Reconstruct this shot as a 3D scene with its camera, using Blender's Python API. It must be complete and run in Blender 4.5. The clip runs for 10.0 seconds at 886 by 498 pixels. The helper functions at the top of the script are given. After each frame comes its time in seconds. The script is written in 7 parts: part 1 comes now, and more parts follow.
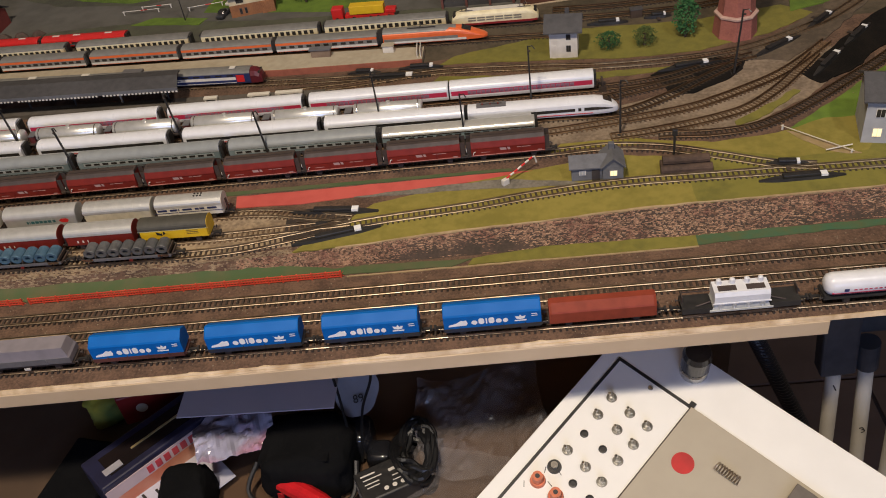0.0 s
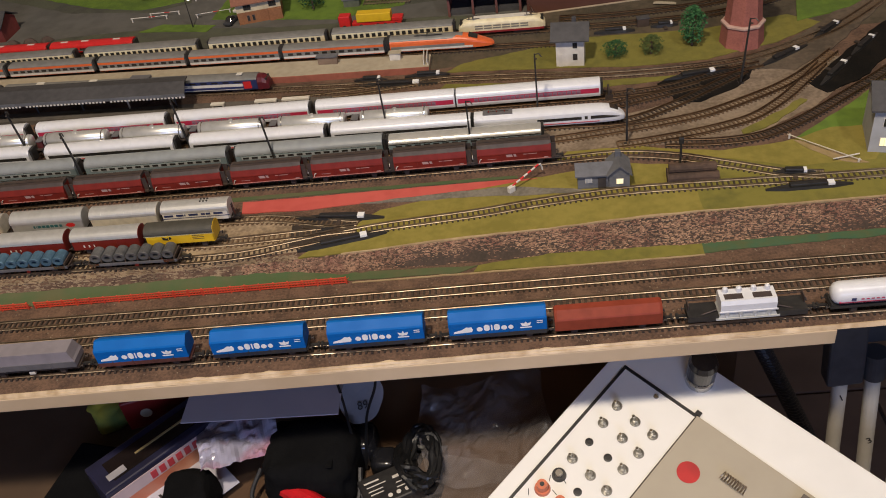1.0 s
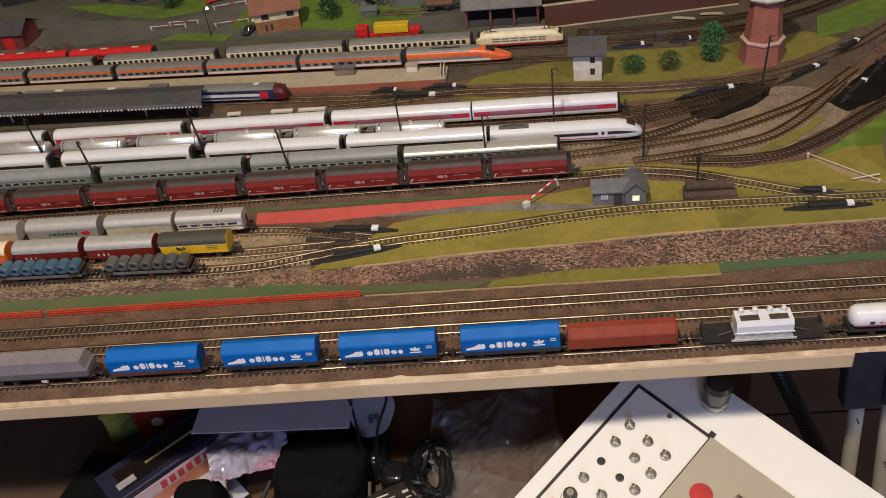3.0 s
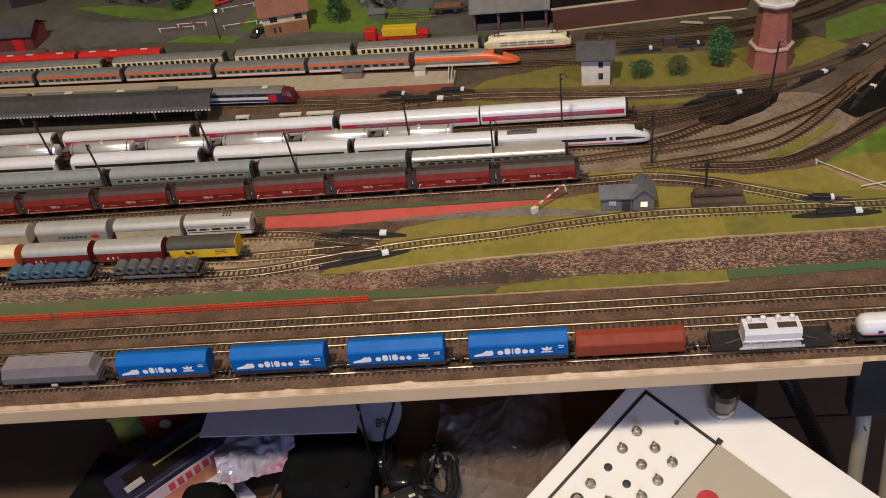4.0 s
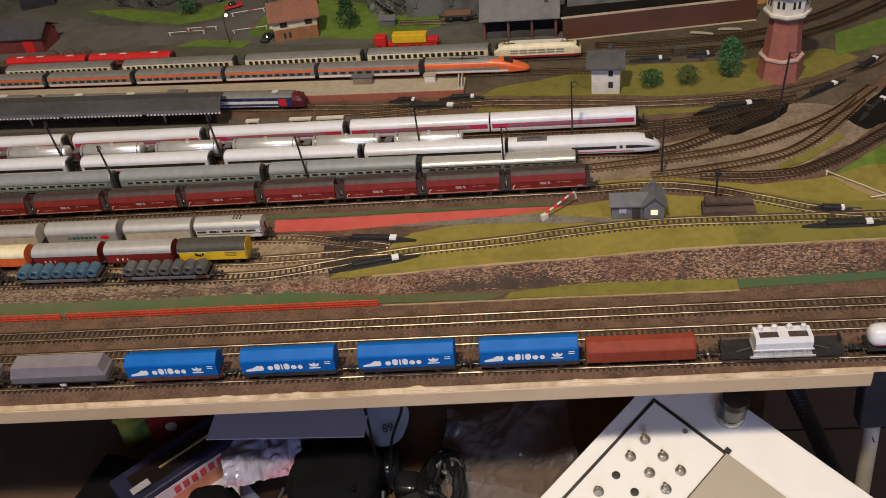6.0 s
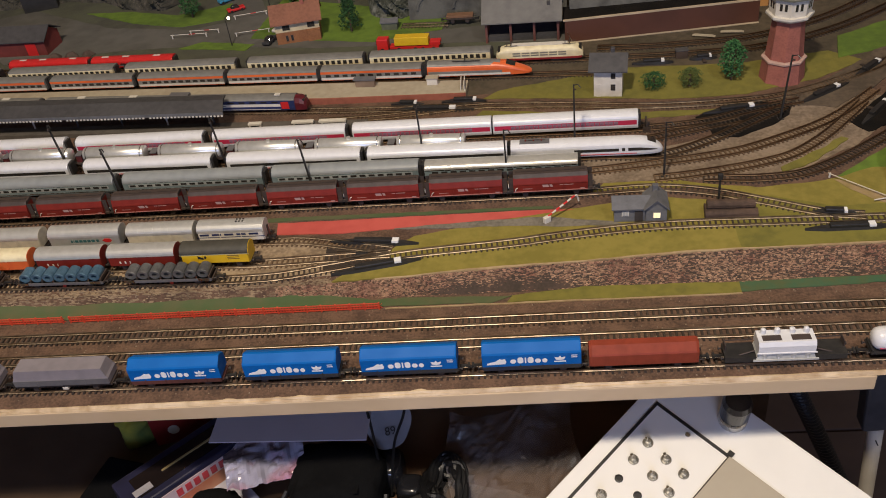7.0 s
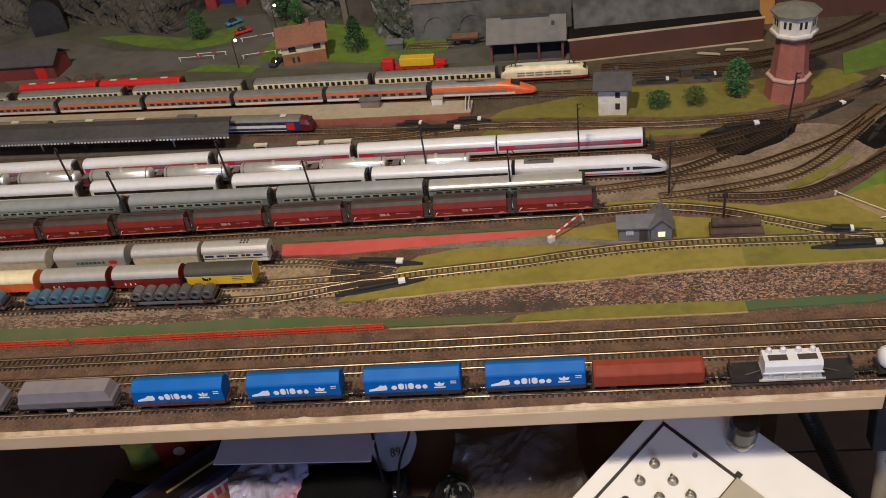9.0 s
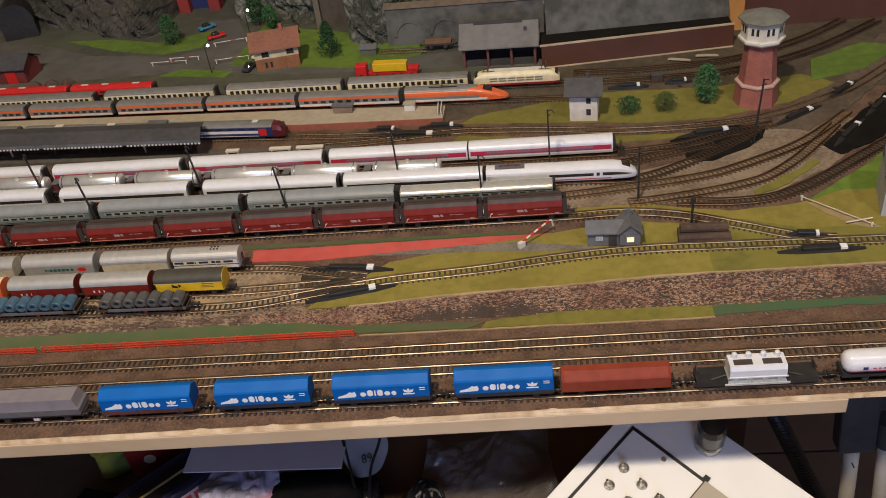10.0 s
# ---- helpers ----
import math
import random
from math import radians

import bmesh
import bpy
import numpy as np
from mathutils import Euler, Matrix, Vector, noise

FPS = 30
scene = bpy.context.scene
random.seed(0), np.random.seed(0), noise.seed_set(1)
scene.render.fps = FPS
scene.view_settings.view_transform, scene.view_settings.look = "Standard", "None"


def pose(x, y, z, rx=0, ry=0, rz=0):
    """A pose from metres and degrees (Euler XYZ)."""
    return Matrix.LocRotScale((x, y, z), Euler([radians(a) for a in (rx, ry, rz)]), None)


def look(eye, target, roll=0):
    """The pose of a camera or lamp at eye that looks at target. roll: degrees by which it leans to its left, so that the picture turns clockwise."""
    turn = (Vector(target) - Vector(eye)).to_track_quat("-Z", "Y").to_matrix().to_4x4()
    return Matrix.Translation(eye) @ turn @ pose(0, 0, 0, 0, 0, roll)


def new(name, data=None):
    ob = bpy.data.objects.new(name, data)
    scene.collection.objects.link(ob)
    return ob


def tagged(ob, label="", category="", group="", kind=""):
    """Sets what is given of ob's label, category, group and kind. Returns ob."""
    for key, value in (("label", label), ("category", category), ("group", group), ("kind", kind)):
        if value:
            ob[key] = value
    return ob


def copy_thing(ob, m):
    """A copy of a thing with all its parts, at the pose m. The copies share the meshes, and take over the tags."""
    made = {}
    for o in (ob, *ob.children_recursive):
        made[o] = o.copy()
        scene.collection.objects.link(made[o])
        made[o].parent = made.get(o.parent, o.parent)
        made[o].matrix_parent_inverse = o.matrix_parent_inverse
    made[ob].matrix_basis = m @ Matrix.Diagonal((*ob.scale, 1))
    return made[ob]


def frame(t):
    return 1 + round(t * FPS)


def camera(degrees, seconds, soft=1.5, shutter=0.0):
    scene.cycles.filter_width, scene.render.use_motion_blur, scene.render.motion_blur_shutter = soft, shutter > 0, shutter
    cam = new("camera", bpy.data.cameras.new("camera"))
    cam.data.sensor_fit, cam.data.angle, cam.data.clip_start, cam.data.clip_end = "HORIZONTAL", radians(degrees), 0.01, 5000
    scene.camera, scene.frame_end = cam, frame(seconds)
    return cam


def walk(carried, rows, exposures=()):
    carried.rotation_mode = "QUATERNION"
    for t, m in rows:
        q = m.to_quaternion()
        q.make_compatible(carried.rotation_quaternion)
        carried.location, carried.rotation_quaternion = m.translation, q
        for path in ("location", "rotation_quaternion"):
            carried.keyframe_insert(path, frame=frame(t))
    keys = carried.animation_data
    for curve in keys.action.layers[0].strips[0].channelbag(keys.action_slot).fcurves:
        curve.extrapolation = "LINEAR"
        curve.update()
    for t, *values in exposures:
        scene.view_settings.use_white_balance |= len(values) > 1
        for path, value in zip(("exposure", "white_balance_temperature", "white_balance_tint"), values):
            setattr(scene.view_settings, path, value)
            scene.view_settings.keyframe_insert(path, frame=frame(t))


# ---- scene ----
cam = camera(53.4, 10.0, 1.0)
PATH = [
    (0, (0.097, -0.425, 0.491), (-0.066, 1.117, -0.772), -9.1),
    (0.5, (0.096, -0.426, 0.489), (-0.07, 1.123, -0.765), -9.0),
    (1, (0.096, -0.426, 0.489), (-0.076, 1.13, -0.757), -8.9),
    (1.5, (0.096, -0.424, 0.489), (-0.084, 1.135, -0.75), -8.9),
    (2, (0.097, -0.422, 0.49), (-0.093, 1.14, -0.744), -8.9),
    (2.5, (0.097, -0.421, 0.49), (-0.099, 1.146, -0.738), -8.7),
    (4, (0.094, -0.417, 0.498), (-0.119, 1.145, -0.732), -8.6),
    (4.5, (0.093, -0.417, 0.499), (-0.123, 1.147, -0.73), -8.5),
    (5, (0.089, -0.418, 0.497), (-0.125, 1.15, -0.725), -8.2),
    (5.5, (0.086, -0.42, 0.496), (-0.125, 1.154, -0.72), -7.8),
    (7, (0.085, -0.419, 0.497), (-0.132, 1.159, -0.713), -7.9),
    (7.5, (0.086, -0.418, 0.497), (-0.135, 1.166, -0.704), -8.0),
    (8, (0.088, -0.417, 0.496), (-0.146, 1.172, -0.695), -8.4),
    (8.5, (0.089, -0.417, 0.497), (-0.159, 1.178, -0.685), -8.7),
    (9, (0.091, -0.417, 0.497), (-0.148, 1.185, -0.677), -8.6),
    (9.5, (0.101, -0.415, 0.498), (-0.116, 1.189, -0.676), -8.2),
    (10, (0.101, -0.416, 0.499), (-0.095, 1.191, -0.674), -7.9),
]
walk(cam, [(t, look(eye, target, roll)) for t, eye, target, roll in PATH])

# ---- light ----
world = bpy.data.worlds.new("room_world")
scene.world = world
world.use_nodes = True
world.node_tree.nodes["Background"].inputs[0].default_value = (1.0, 0.86, 0.70, 1)
world.node_tree.nodes["Background"].inputs[1].default_value = 0.05


def lamp(name, eye, target, size, watts, colour):
    data = bpy.data.lights.new(name, "AREA")
    data.shape, data.size, data.energy, data.color = "DISK", size, watts, colour
    ob = new(name, data)
    ob.matrix_world = look(eye, target)
    return ob


lamp("ceiling_lamp_warm", (-0.20, -0.61, 1.62), (-0.02, 0.37, 0), 0.12, 29, (1.0, 0.845, 0.655))
lamp("ceiling_lamp_cool", (0.70, -0.68, 1.62), (0.32, 0.25, 0), 0.10, 8.5, (1.0, 0.93, 0.86))
# daylight from the window behind the camera
data = bpy.data.lights.new("window_daylight", "AREA")
data.shape, data.size, data.size_y, data.energy, data.color = "RECTANGLE", 1.5, 1.1, 44, (0.45, 0.57, 1.0)
new("window_daylight", data).matrix_world = look((0.1, -2.85, 0.75), (0.0, 0.3, -0.1))
scene.view_settings.exposure = 0.0

# ---- materials ----
MATS = {}


def mat(name, colour, rough=0.6, metal=0.0, second=None, scale=120.0, bump=0.0, mix=0.5, spread=0.0, spec=0.5, detail=6.0, bscale=None):
    """A surface with two scales of variation; second: the colour of its stains; spread: how much single pieces differ."""
    if name in MATS:
        return MATS[name]
    m = bpy.data.materials.new(name)
    m.use_nodes = True
    nt = m.node_tree
    b = nt.nodes["Principled BSDF"]
    b.inputs["Roughness"].default_value, b.inputs["Metallic"].default_value = rough, metal
    b.inputs["Specular IOR Level"].default_value = spec
    co = nt.nodes.new("ShaderNodeTexCoord")
    second = second or tuple(c * 0.72 for c in colour)
    fine = nt.nodes.new("ShaderNodeTexNoise")
    fine.inputs["Scale"].default_value, fine.inputs["Detail"].default_value = scale, detail
    broad = nt.nodes.new("ShaderNodeTexNoise")
    broad.inputs["Scale"].default_value, broad.inputs["Detail"].default_value = scale / 7, 3.0
    nt.links.new(co.outputs["Object"], fine.inputs["Vector"])
    nt.links.new(co.outputs["Object"], broad.inputs["Vector"])
    add = nt.nodes.new("ShaderNodeMath")
    add.operation = "ADD"
    nt.links.new(fine.outputs["Fac"], add.inputs[0])
    nt.links.new(broad.outputs["Fac"], add.inputs[1])
    ramp = nt.nodes.new("ShaderNodeMapRange")
    ramp.inputs["From Min"].default_value, ramp.inputs["From Max"].default_value = 1.15 - 0.35 * mix - 0.15, 1.15 - 0.35 * mix + 0.25
    nt.links.new(add.outputs[0], ramp.inputs["Value"])
    col = nt.nodes.new("ShaderNodeMix")
    col.data_type = "RGBA"
    col.inputs[6].default_value, col.inputs[7].default_value = (*colour, 1), (*second, 1)
    nt.links.new(ramp.outputs["Result"], col.inputs[0])
    out = col.outputs[2]
    if spread:
        info = nt.nodes.new("ShaderNodeObjectInfo")
        hsv = nt.nodes.new("ShaderNodeHueSaturation")
        mr = nt.nodes.new("ShaderNodeMapRange")
        mr.inputs["To Min"].default_value, mr.inputs["To Max"].default_value = 1 - spread, 1 + spread
        nt.links.new(info.outputs["Random"], mr.inputs["Value"])
        nt.links.new(mr.outputs["Result"], hsv.inputs["Value"])
        nt.links.new(out, hsv.inputs["Color"])
        out = hsv.outputs["Color"]
    nt.links.new(out, b.inputs["Base Color"])
    rr = nt.nodes.new("ShaderNodeMapRange")
    rr.inputs["To Min"].default_value, rr.inputs["To Max"].default_value = max(rough - 0.08, 0.03), min(rough + 0.12, 1)
    nt.links.new(fine.outputs["Fac"], rr.inputs["Value"])
    nt.links.new(rr.outputs["Result"], b.inputs["Roughness"])
    if bump:
        bn = nt.nodes.new("ShaderNodeTexNoise")
        bn.inputs["Scale"].default_value, bn.inputs["Detail"].default_value = bscale or scale * 3, 5.0
        nt.links.new(co.outputs["Object"], bn.inputs["Vector"])
        bp = nt.nodes.new("ShaderNodeBump")
        bp.inputs["Strength"].default_value, bp.inputs["Distance"].default_value = bump, 0.001
        nt.links.new(bn.outputs["Fac"], bp.inputs["Height"])
        nt.links.new(bp.outputs["Normal"], b.inputs["Normal"])
    MATS[name] = m
    return m


def glow(name, colour, strength):
    m = bpy.data.materials.new(name)
    m.use_nodes = True
    b = m.node_tree.nodes["Principled BSDF"]
    b.inputs["Base Color"].default_value = (*colour, 1)
    b.inputs["Emission Color"].default_value = (*colour, 1)
    b.inputs["Emission Strength"].default_value = strength
    return m


BALLAST = mat("brown_ballast", (0.155, 0.090, 0.058), 0.95, second=(0.070, 0.040, 0.027), scale=420, bump=0.9, bscale=900)
SAND = mat("grey_brown_sand", (0.265, 0.200, 0.140), 0.95, second=(0.15, 0.11, 0.075), scale=260, bump=0.6, bscale=900)
# brighter copy of the sand: warm lamplight on the goods sidings is in its colour
TANSAND_LIT = mat("lit_tan_sand", (0.36, 0.265, 0.165), 0.95, second=(0.19, 0.135, 0.085), scale=260, bump=0.6, bscale=900)
PALESOIL = mat("pale_bare_soil", (0.36, 0.25, 0.14), 0.95, second=(0.24, 0.18, 0.06), scale=90, bump=0.5)
DIRT = mat("dark_earth", (0.125, 0.092, 0.062), 0.95, second=(0.07, 0.052, 0.035), scale=160, bump=0.8, bscale=700)
GRASS = mat("olive_grass_mat", (0.255, 0.208, 0.040), 0.95, second=(0.19, 0.158, 0.026), scale=120, bump=0.5, bscale=1800)
GRASS_B = mat("olive_grass_mat_darker", (0.195, 0.172, 0.030), 0.95, second=(0.14, 0.128, 0.024), scale=120, bump=0.5, bscale=1800)
GREEN = mat("fresh_green_grass", (0.13, 0.21, 0.022), 0.95, second=(0.085, 0.14, 0.018), scale=70, bump=0.6, bscale=1500)
DARKGREEN = mat("dark_green_paint", (0.060, 0.095, 0.035), 0.9, second=(0.10, 0.10, 0.045), scale=60, bump=0.5, bscale=900)
REDPAINT = mat("red_painted_strip", (0.52, 0.095, 0.075), 0.75, second=(0.44, 0.07, 0.055), scale=60, bump=0.2)
GRAVEL = mat("grey_gravel_path", (0.21, 0.185, 0.145), 0.95, second=(0.13, 0.115, 0.09), scale=300, bump=0.7)
ASPHALT = mat("grey_model_road", (0.118, 0.112, 0.100), 0.9, second=(0.082, 0.078, 0.068), scale=40, bump=0.3)
BLACKDIRT = mat("black_ballast", (0.006, 0.0055, 0.005), 0.95, second=(0.014, 0.011, 0.009), scale=300, bump=0.8, spec=0.15)
RAIL = mat("nickel_silver_rail", (0.50, 0.41, 0.30), 0.43, 1.0, second=(0.26, 0.19, 0.125), scale=150)
RUSTRAIL = mat("dull_brown_rail", (0.30, 0.21, 0.13), 0.42, 1.0, second=(0.20, 0.13, 0.08), scale=150)
SLEEPER = mat("dark_brown_sleeper", (0.050, 0.034, 0.024), 0.75, second=(0.03, 0.02, 0.015), scale=300, spread=0.25)
SLEEPER_T = mat("tan_brown_sleeper", (0.14, 0.085, 0.045), 0.75, second=(0.09, 0.055, 0.03), scale=300, spread=0.2)
BLACK = mat("black_plastic", (0.018, 0.017, 0.017), 0.42, second=(0.03, 0.028, 0.026), scale=200)
DARKFRAME = mat("dark_underframe", (0.035, 0.028, 0.024), 0.6, second=(0.06, 0.04, 0.03), scale=300)
STEEL = mat("bright_metal", (0.62, 0.60, 0.56), 0.25, 1.0, scale=200)
CHROME = mat("dull_chrome", (0.34, 0.33, 0.31), 0.32, 1.0, scale=200)
BLUE = mat("blue_tarpaulin", (0.0015, 0.110, 0.40), 0.5, second=(0.001, 0.092, 0.35), scale=60, bump=0.10, bscale=200, spec=0.15)
WHITE = mat("white_print", (0.80, 0.80, 0.80), 0.5, second=(0.7, 0.7, 0.7))
GREYTOP = mat("grey_tarpaulin", (0.215, 0.192, 0.210), 0.5, second=(0.170, 0.152, 0.168), scale=90, bump=0.15)
GREYSIDE = mat("grey_wagon_side", (0.13, 0.125, 0.13), 0.5, second=(0.10, 0.095, 0.10), scale=120)
REDBROWN = mat("red_brown_wagon_paint", (0.25, 0.046, 0.024), 0.5, second=(0.19, 0.036, 0.019), scale=110, spec=0.2)
OXIDE = mat("dark_oxide_red_paint", (0.185, 0.021, 0.014), 0.5, second=(0.14, 0.016, 0.012), scale=140, spec=0.2)
OXIDEDARK = mat("dark_brown_wagon_roof", (0.062, 0.044, 0.038), 0.6, second=(0.042, 0.030, 0.027), scale=140)
SILVER = mat("silver_roof", (0.72, 0.71, 0.67), 0.33, 0.6, second=(0.60, 0.59, 0.55), scale=130)
GREYROOF = mat("grey_coach_roof", (0.20, 0.195, 0.18), 0.45, second=(0.15, 0.145, 0.135), scale=130)
DARKROOF = mat("dark_slate_roof", (0.065, 0.062, 0.064), 0.7, second=(0.045, 0.043, 0.045), scale=130, bump=0.3)
CREAM = mat("cream_paint", (0.76, 0.68, 0.45), 0.4, second=(0.62, 0.52, 0.32), scale=130)
ORANGE = mat("orange_paint", (0.72, 0.14, 0.035), 0.38, second=(0.62, 0.11, 0.03), scale=130)
RED = mat("bright_red_paint", (0.60, 0.025, 0.025), 0.35, second=(0.50, 0.02, 0.02), scale=130)
CRIMSON = mat("crimson_paint", (0.50, 0.03, 0.08), 0.4, second=(0.42, 0.025, 0.06), scale=130)
ICEWHITE = mat("glossy_white_paint", (0.67, 0.67, 0.69), 0.28, second=(0.60, 0.60, 0.62), scale=100)
OFFWHITE = mat("off_white_paint", (0.66, 0.62, 0.55), 0.6, second=(0.56, 0.52, 0.45), scale=130)
NAVY = mat("navy_paint", (0.025, 0.035, 0.12), 0.35, second=(0.02, 0.03, 0.09), scale=130)
COACHGREY = mat("blue_grey_coach", (0.19, 0.245, 0.255), 0.35, second=(0.145, 0.19, 0.20), scale=130)
YELLOW = mat("yellow_paint", (0.70, 0.45, 0.02), 0.4, second=(0.62, 0.38, 0.02), scale=130)
WINDOW = mat("dark_window", (0.022, 0.022, 0.022), 0.12, second=(0.04, 0.035, 0.03), scale=300)
BRICKRED = mat("dull_red_brick", (0.34, 0.115, 0.085), 0.8, second=(0.25, 0.085, 0.065), scale=500, bump=0.4)
WOODTRIM = mat("pale_pine", (0.58, 0.44, 0.29), 0.6, second=(0.49, 0.36, 0.22), scale=16, bump=0.2)
RAWEDGE = mat("split_plywood_edge", (0.68, 0.53, 0.35), 0.45, second=(0.42, 0.29, 0.16), scale=90, bump=0.5)
COIL_B = mat("blue_steel_coil", (0.10, 0.19, 0.27), 0.4, 0.4, second=(0.06, 0.12, 0.18), scale=200)
COIL_G = mat("grey_steel_coil", (0.20, 0.20, 0.20), 0.4, 0.6, second=(0.12, 0.12, 0.12), scale=200)
STONE = mat("rubble_stone", (0.31, 0.19, 0.118), 0.9, second=(0.17, 0.08, 0.055), scale=160, bump=0.5, spread=0.3)
MORTAR = mat("dark_joint", (0.07, 0.045, 0.034), 0.95, second=(0.04, 0.03, 0.022), scale=300, bump=0.5)
ROCK = mat("grey_rock", (0.26, 0.26, 0.23), 0.85, second=(0.045, 0.050, 0.036), scale=110, bump=1.0, bscale=260, mix=0.95)
DARKROCK = mat("dark_brown_rock", (0.085, 0.075, 0.06), 0.9, second=(0.03, 0.03, 0.022), scale=80, bump=1.0, bscale=260)
GREYWALL = mat("grey_stone_wall", (0.105, 0.104, 0.095), 0.9, second=(0.050, 0.049, 0.045), scale=75, bump=0.6, bscale=400)
FASCIA = mat("brown_painted_board", (0.092, 0.034, 0.021), 0.6, second=(0.072, 0.027, 0.016), scale=30)
ORANGEWOOD = mat("orange_wood_post", (0.46, 0.22, 0.06), 0.6, second=(0.38, 0.17, 0.045), scale=40)
PANELWHITE = mat("white_laminate", (0.81, 0.79, 0.75), 0.35, second=(0.77, 0.75, 0.71), scale=30)
BEIGE = mat("beige_plate", (0.40, 0.35, 0.27), 0.45, second=(0.37, 0.32, 0.245), scale=40)
FOLIAGE = mat("dark_green_foliage", (0.035, 0.115, 0.030), 0.9, second=(0.02, 0.06, 0.018), scale=300, spread=0.3)
FOLIAGE_F = mat("fresh_green_foliage", (0.050, 0.165, 0.050), 0.9, second=(0.025, 0.085, 0.025), scale=300, spread=0.3)
FOLIAGE_O = mat("olive_foliage", (0.10, 0.13, 0.03), 0.9, second=(0.06, 0.085, 0.02), scale=300)
BARK = mat("bark", (0.07, 0.045, 0.03), 0.9)
DESK = mat("tan_desk_wood", (0.125, 0.07, 0.037), 0.5, second=(0.09, 0.05, 0.027), scale=18, bump=0.1)
FLOORTILE = mat("brown_floor_tile", (0.17, 0.11, 0.08), 0.45, second=(0.13, 0.085, 0.06), scale=12)
PLASTER = mat("room_plaster", (0.55, 0.48, 0.40), 0.9, second=(0.5, 0.44, 0.36), scale=8)
DARKWALL = mat("dark_room_wall", (0.10, 0.085, 0.07), 0.9, scale=8)
TUBE = mat("grey_white_tube", (0.52, 0.49, 0.42), 0.55, second=(0.45, 0.42, 0.36), scale=40)
# white paper; the dim bluish shade below the layout is put into its colour
PAPER = mat("blue_shaded_paper", (0.47, 0.46, 0.53), 0.8, second=(0.43, 0.42, 0.49), scale=20)
LAMPGLOW = glow("lit_lamp_bulb", (1.0, 0.85, 0.6), 6.0)
WINGLOW = glow("lit_window", (1.0, 0.85, 0.45), 0.8)


def clear(name, colour, rough=0.15, alpha=0.25):
    m = mat(name, colour, rough)
    m.node_tree.nodes["Principled BSDF"].inputs["Alpha"].default_value = alpha
    return m


BAG = clear("clear_plastic_bag", (0.42, 0.38, 0.38), 0.14, 0.11)

# ---- mesh helpers ----
def part(name, bm, material, parent=None, label="", at=None, smooth=False):
    """One mesh object from a bmesh, under a thing or a part."""
    bmesh.ops.recalc_face_normals(bm, faces=bm.faces)
    me = bpy.data.meshes.new(name)
    bm.to_mesh(me)
    bm.free()
    me.materials.append(material)
    if smooth:
        for p in me.polygons:
            p.use_smooth = True
    ob = new(name, me)
    if parent:
        ob.parent = parent
    if at is not None:
        ob.matrix_basis = at
    if label:
        ob["label"] = label
    return ob


def piece(name, me, parent, m):
    ob = new(name, me)
    ob.parent = parent
    ob.matrix_basis = m
    return ob


def box(bm, x0, x1, y0, y1, z0, z1, tx=0.0, ty=0.0):
    """A box whose top is drawn in by tx and ty on each side."""
    v = [bm.verts.new(p) for p in ((x0, y0, z0), (x1, y0, z0), (x1, y1, z0), (x0, y1, z0), (x0 + tx, y0 + ty, z1), (x1 - tx, y0 + ty, z1), (x1 - tx, y1 - ty, z1), (x0 + tx, y1 - ty, z1))]
    for f in ((0, 3, 2, 1), (4, 5, 6, 7), (0, 1, 5, 4), (1, 2, 6, 5), (2, 3, 7, 6), (3, 0, 4, 7)):
        bm.faces.new([v[i] for i in f])
    return v


def soft_box(x0, x1, y0, y1, z0, z1, r=0.0006, tx=0.0, ty=0.0):
    bm = bmesh.new()
    box(bm, x0, x1, y0, y1, z0, z1, tx, ty)
    bmesh.ops.bevel(bm, geom=bm.edges[:], offset=r, segments=2, affect="EDGES", profile=0.5)
    return bm


def boxes(*rows):
    bm = bmesh.new()
    for r in rows:
        box(bm, *r)
    return bm


def loft(bm, sections, close=True):
    """Rings of points with the same count, joined one to the next and capped."""
    rings = [[bm.verts.new(p) for p in s] for s in sections]
    n = len(rings[0])
    for a, b in zip(rings, rings[1:]):
        for i in range(n):
            bm.faces.new((a[i], a[(i + 1) % n], b[(i + 1) % n], b[i]))
    if close:
        bm.faces.new(rings[0][::-1])
        bm.faces.new(rings[-1])
    return bm


def prism(profile, x0, x1, ends=()):
    """A (y, z) outline drawn along x; ends: rows of (x, scale of y, scale of z) for a shaped nose."""
    bm = bmesh.new()
    rows = [(x0, 1, 1), (x1, 1, 1)] if not ends else ends
    return loft(bm, [[(x, y * sy, z * sz) for y, z in profile] for x, sy, sz in rows])


def arc(half, low, high, steps=8):
    """An arched roof outline from (-half, low) over (0, high) to (half, low)."""
    return [(-half * math.cos(math.pi * i / steps), low + (high - low) * math.sin(math.pi * i / steps) ** 0.8) for i in range(steps + 1)]


def cyl(bm, a, b, r, seg=10, r2=None):
    a, b = Vector(a), Vector(b)
    d = (b - a).normalized()
    u = d.orthogonal().normalized()
    w = d.cross(u)
    r2 = r if r2 is None else r2
    ring = lambda c, q: [c + (u * math.cos(2 * math.pi * i / seg) + w * math.sin(2 * math.pi * i / seg)) * q for i in range(seg)]
    return loft(bm, [ring(a, r), ring(b, r2)])


def rod(a, b, r, seg=10, r2=None):
    return cyl(bmesh.new(), a, b, r, seg, r2)


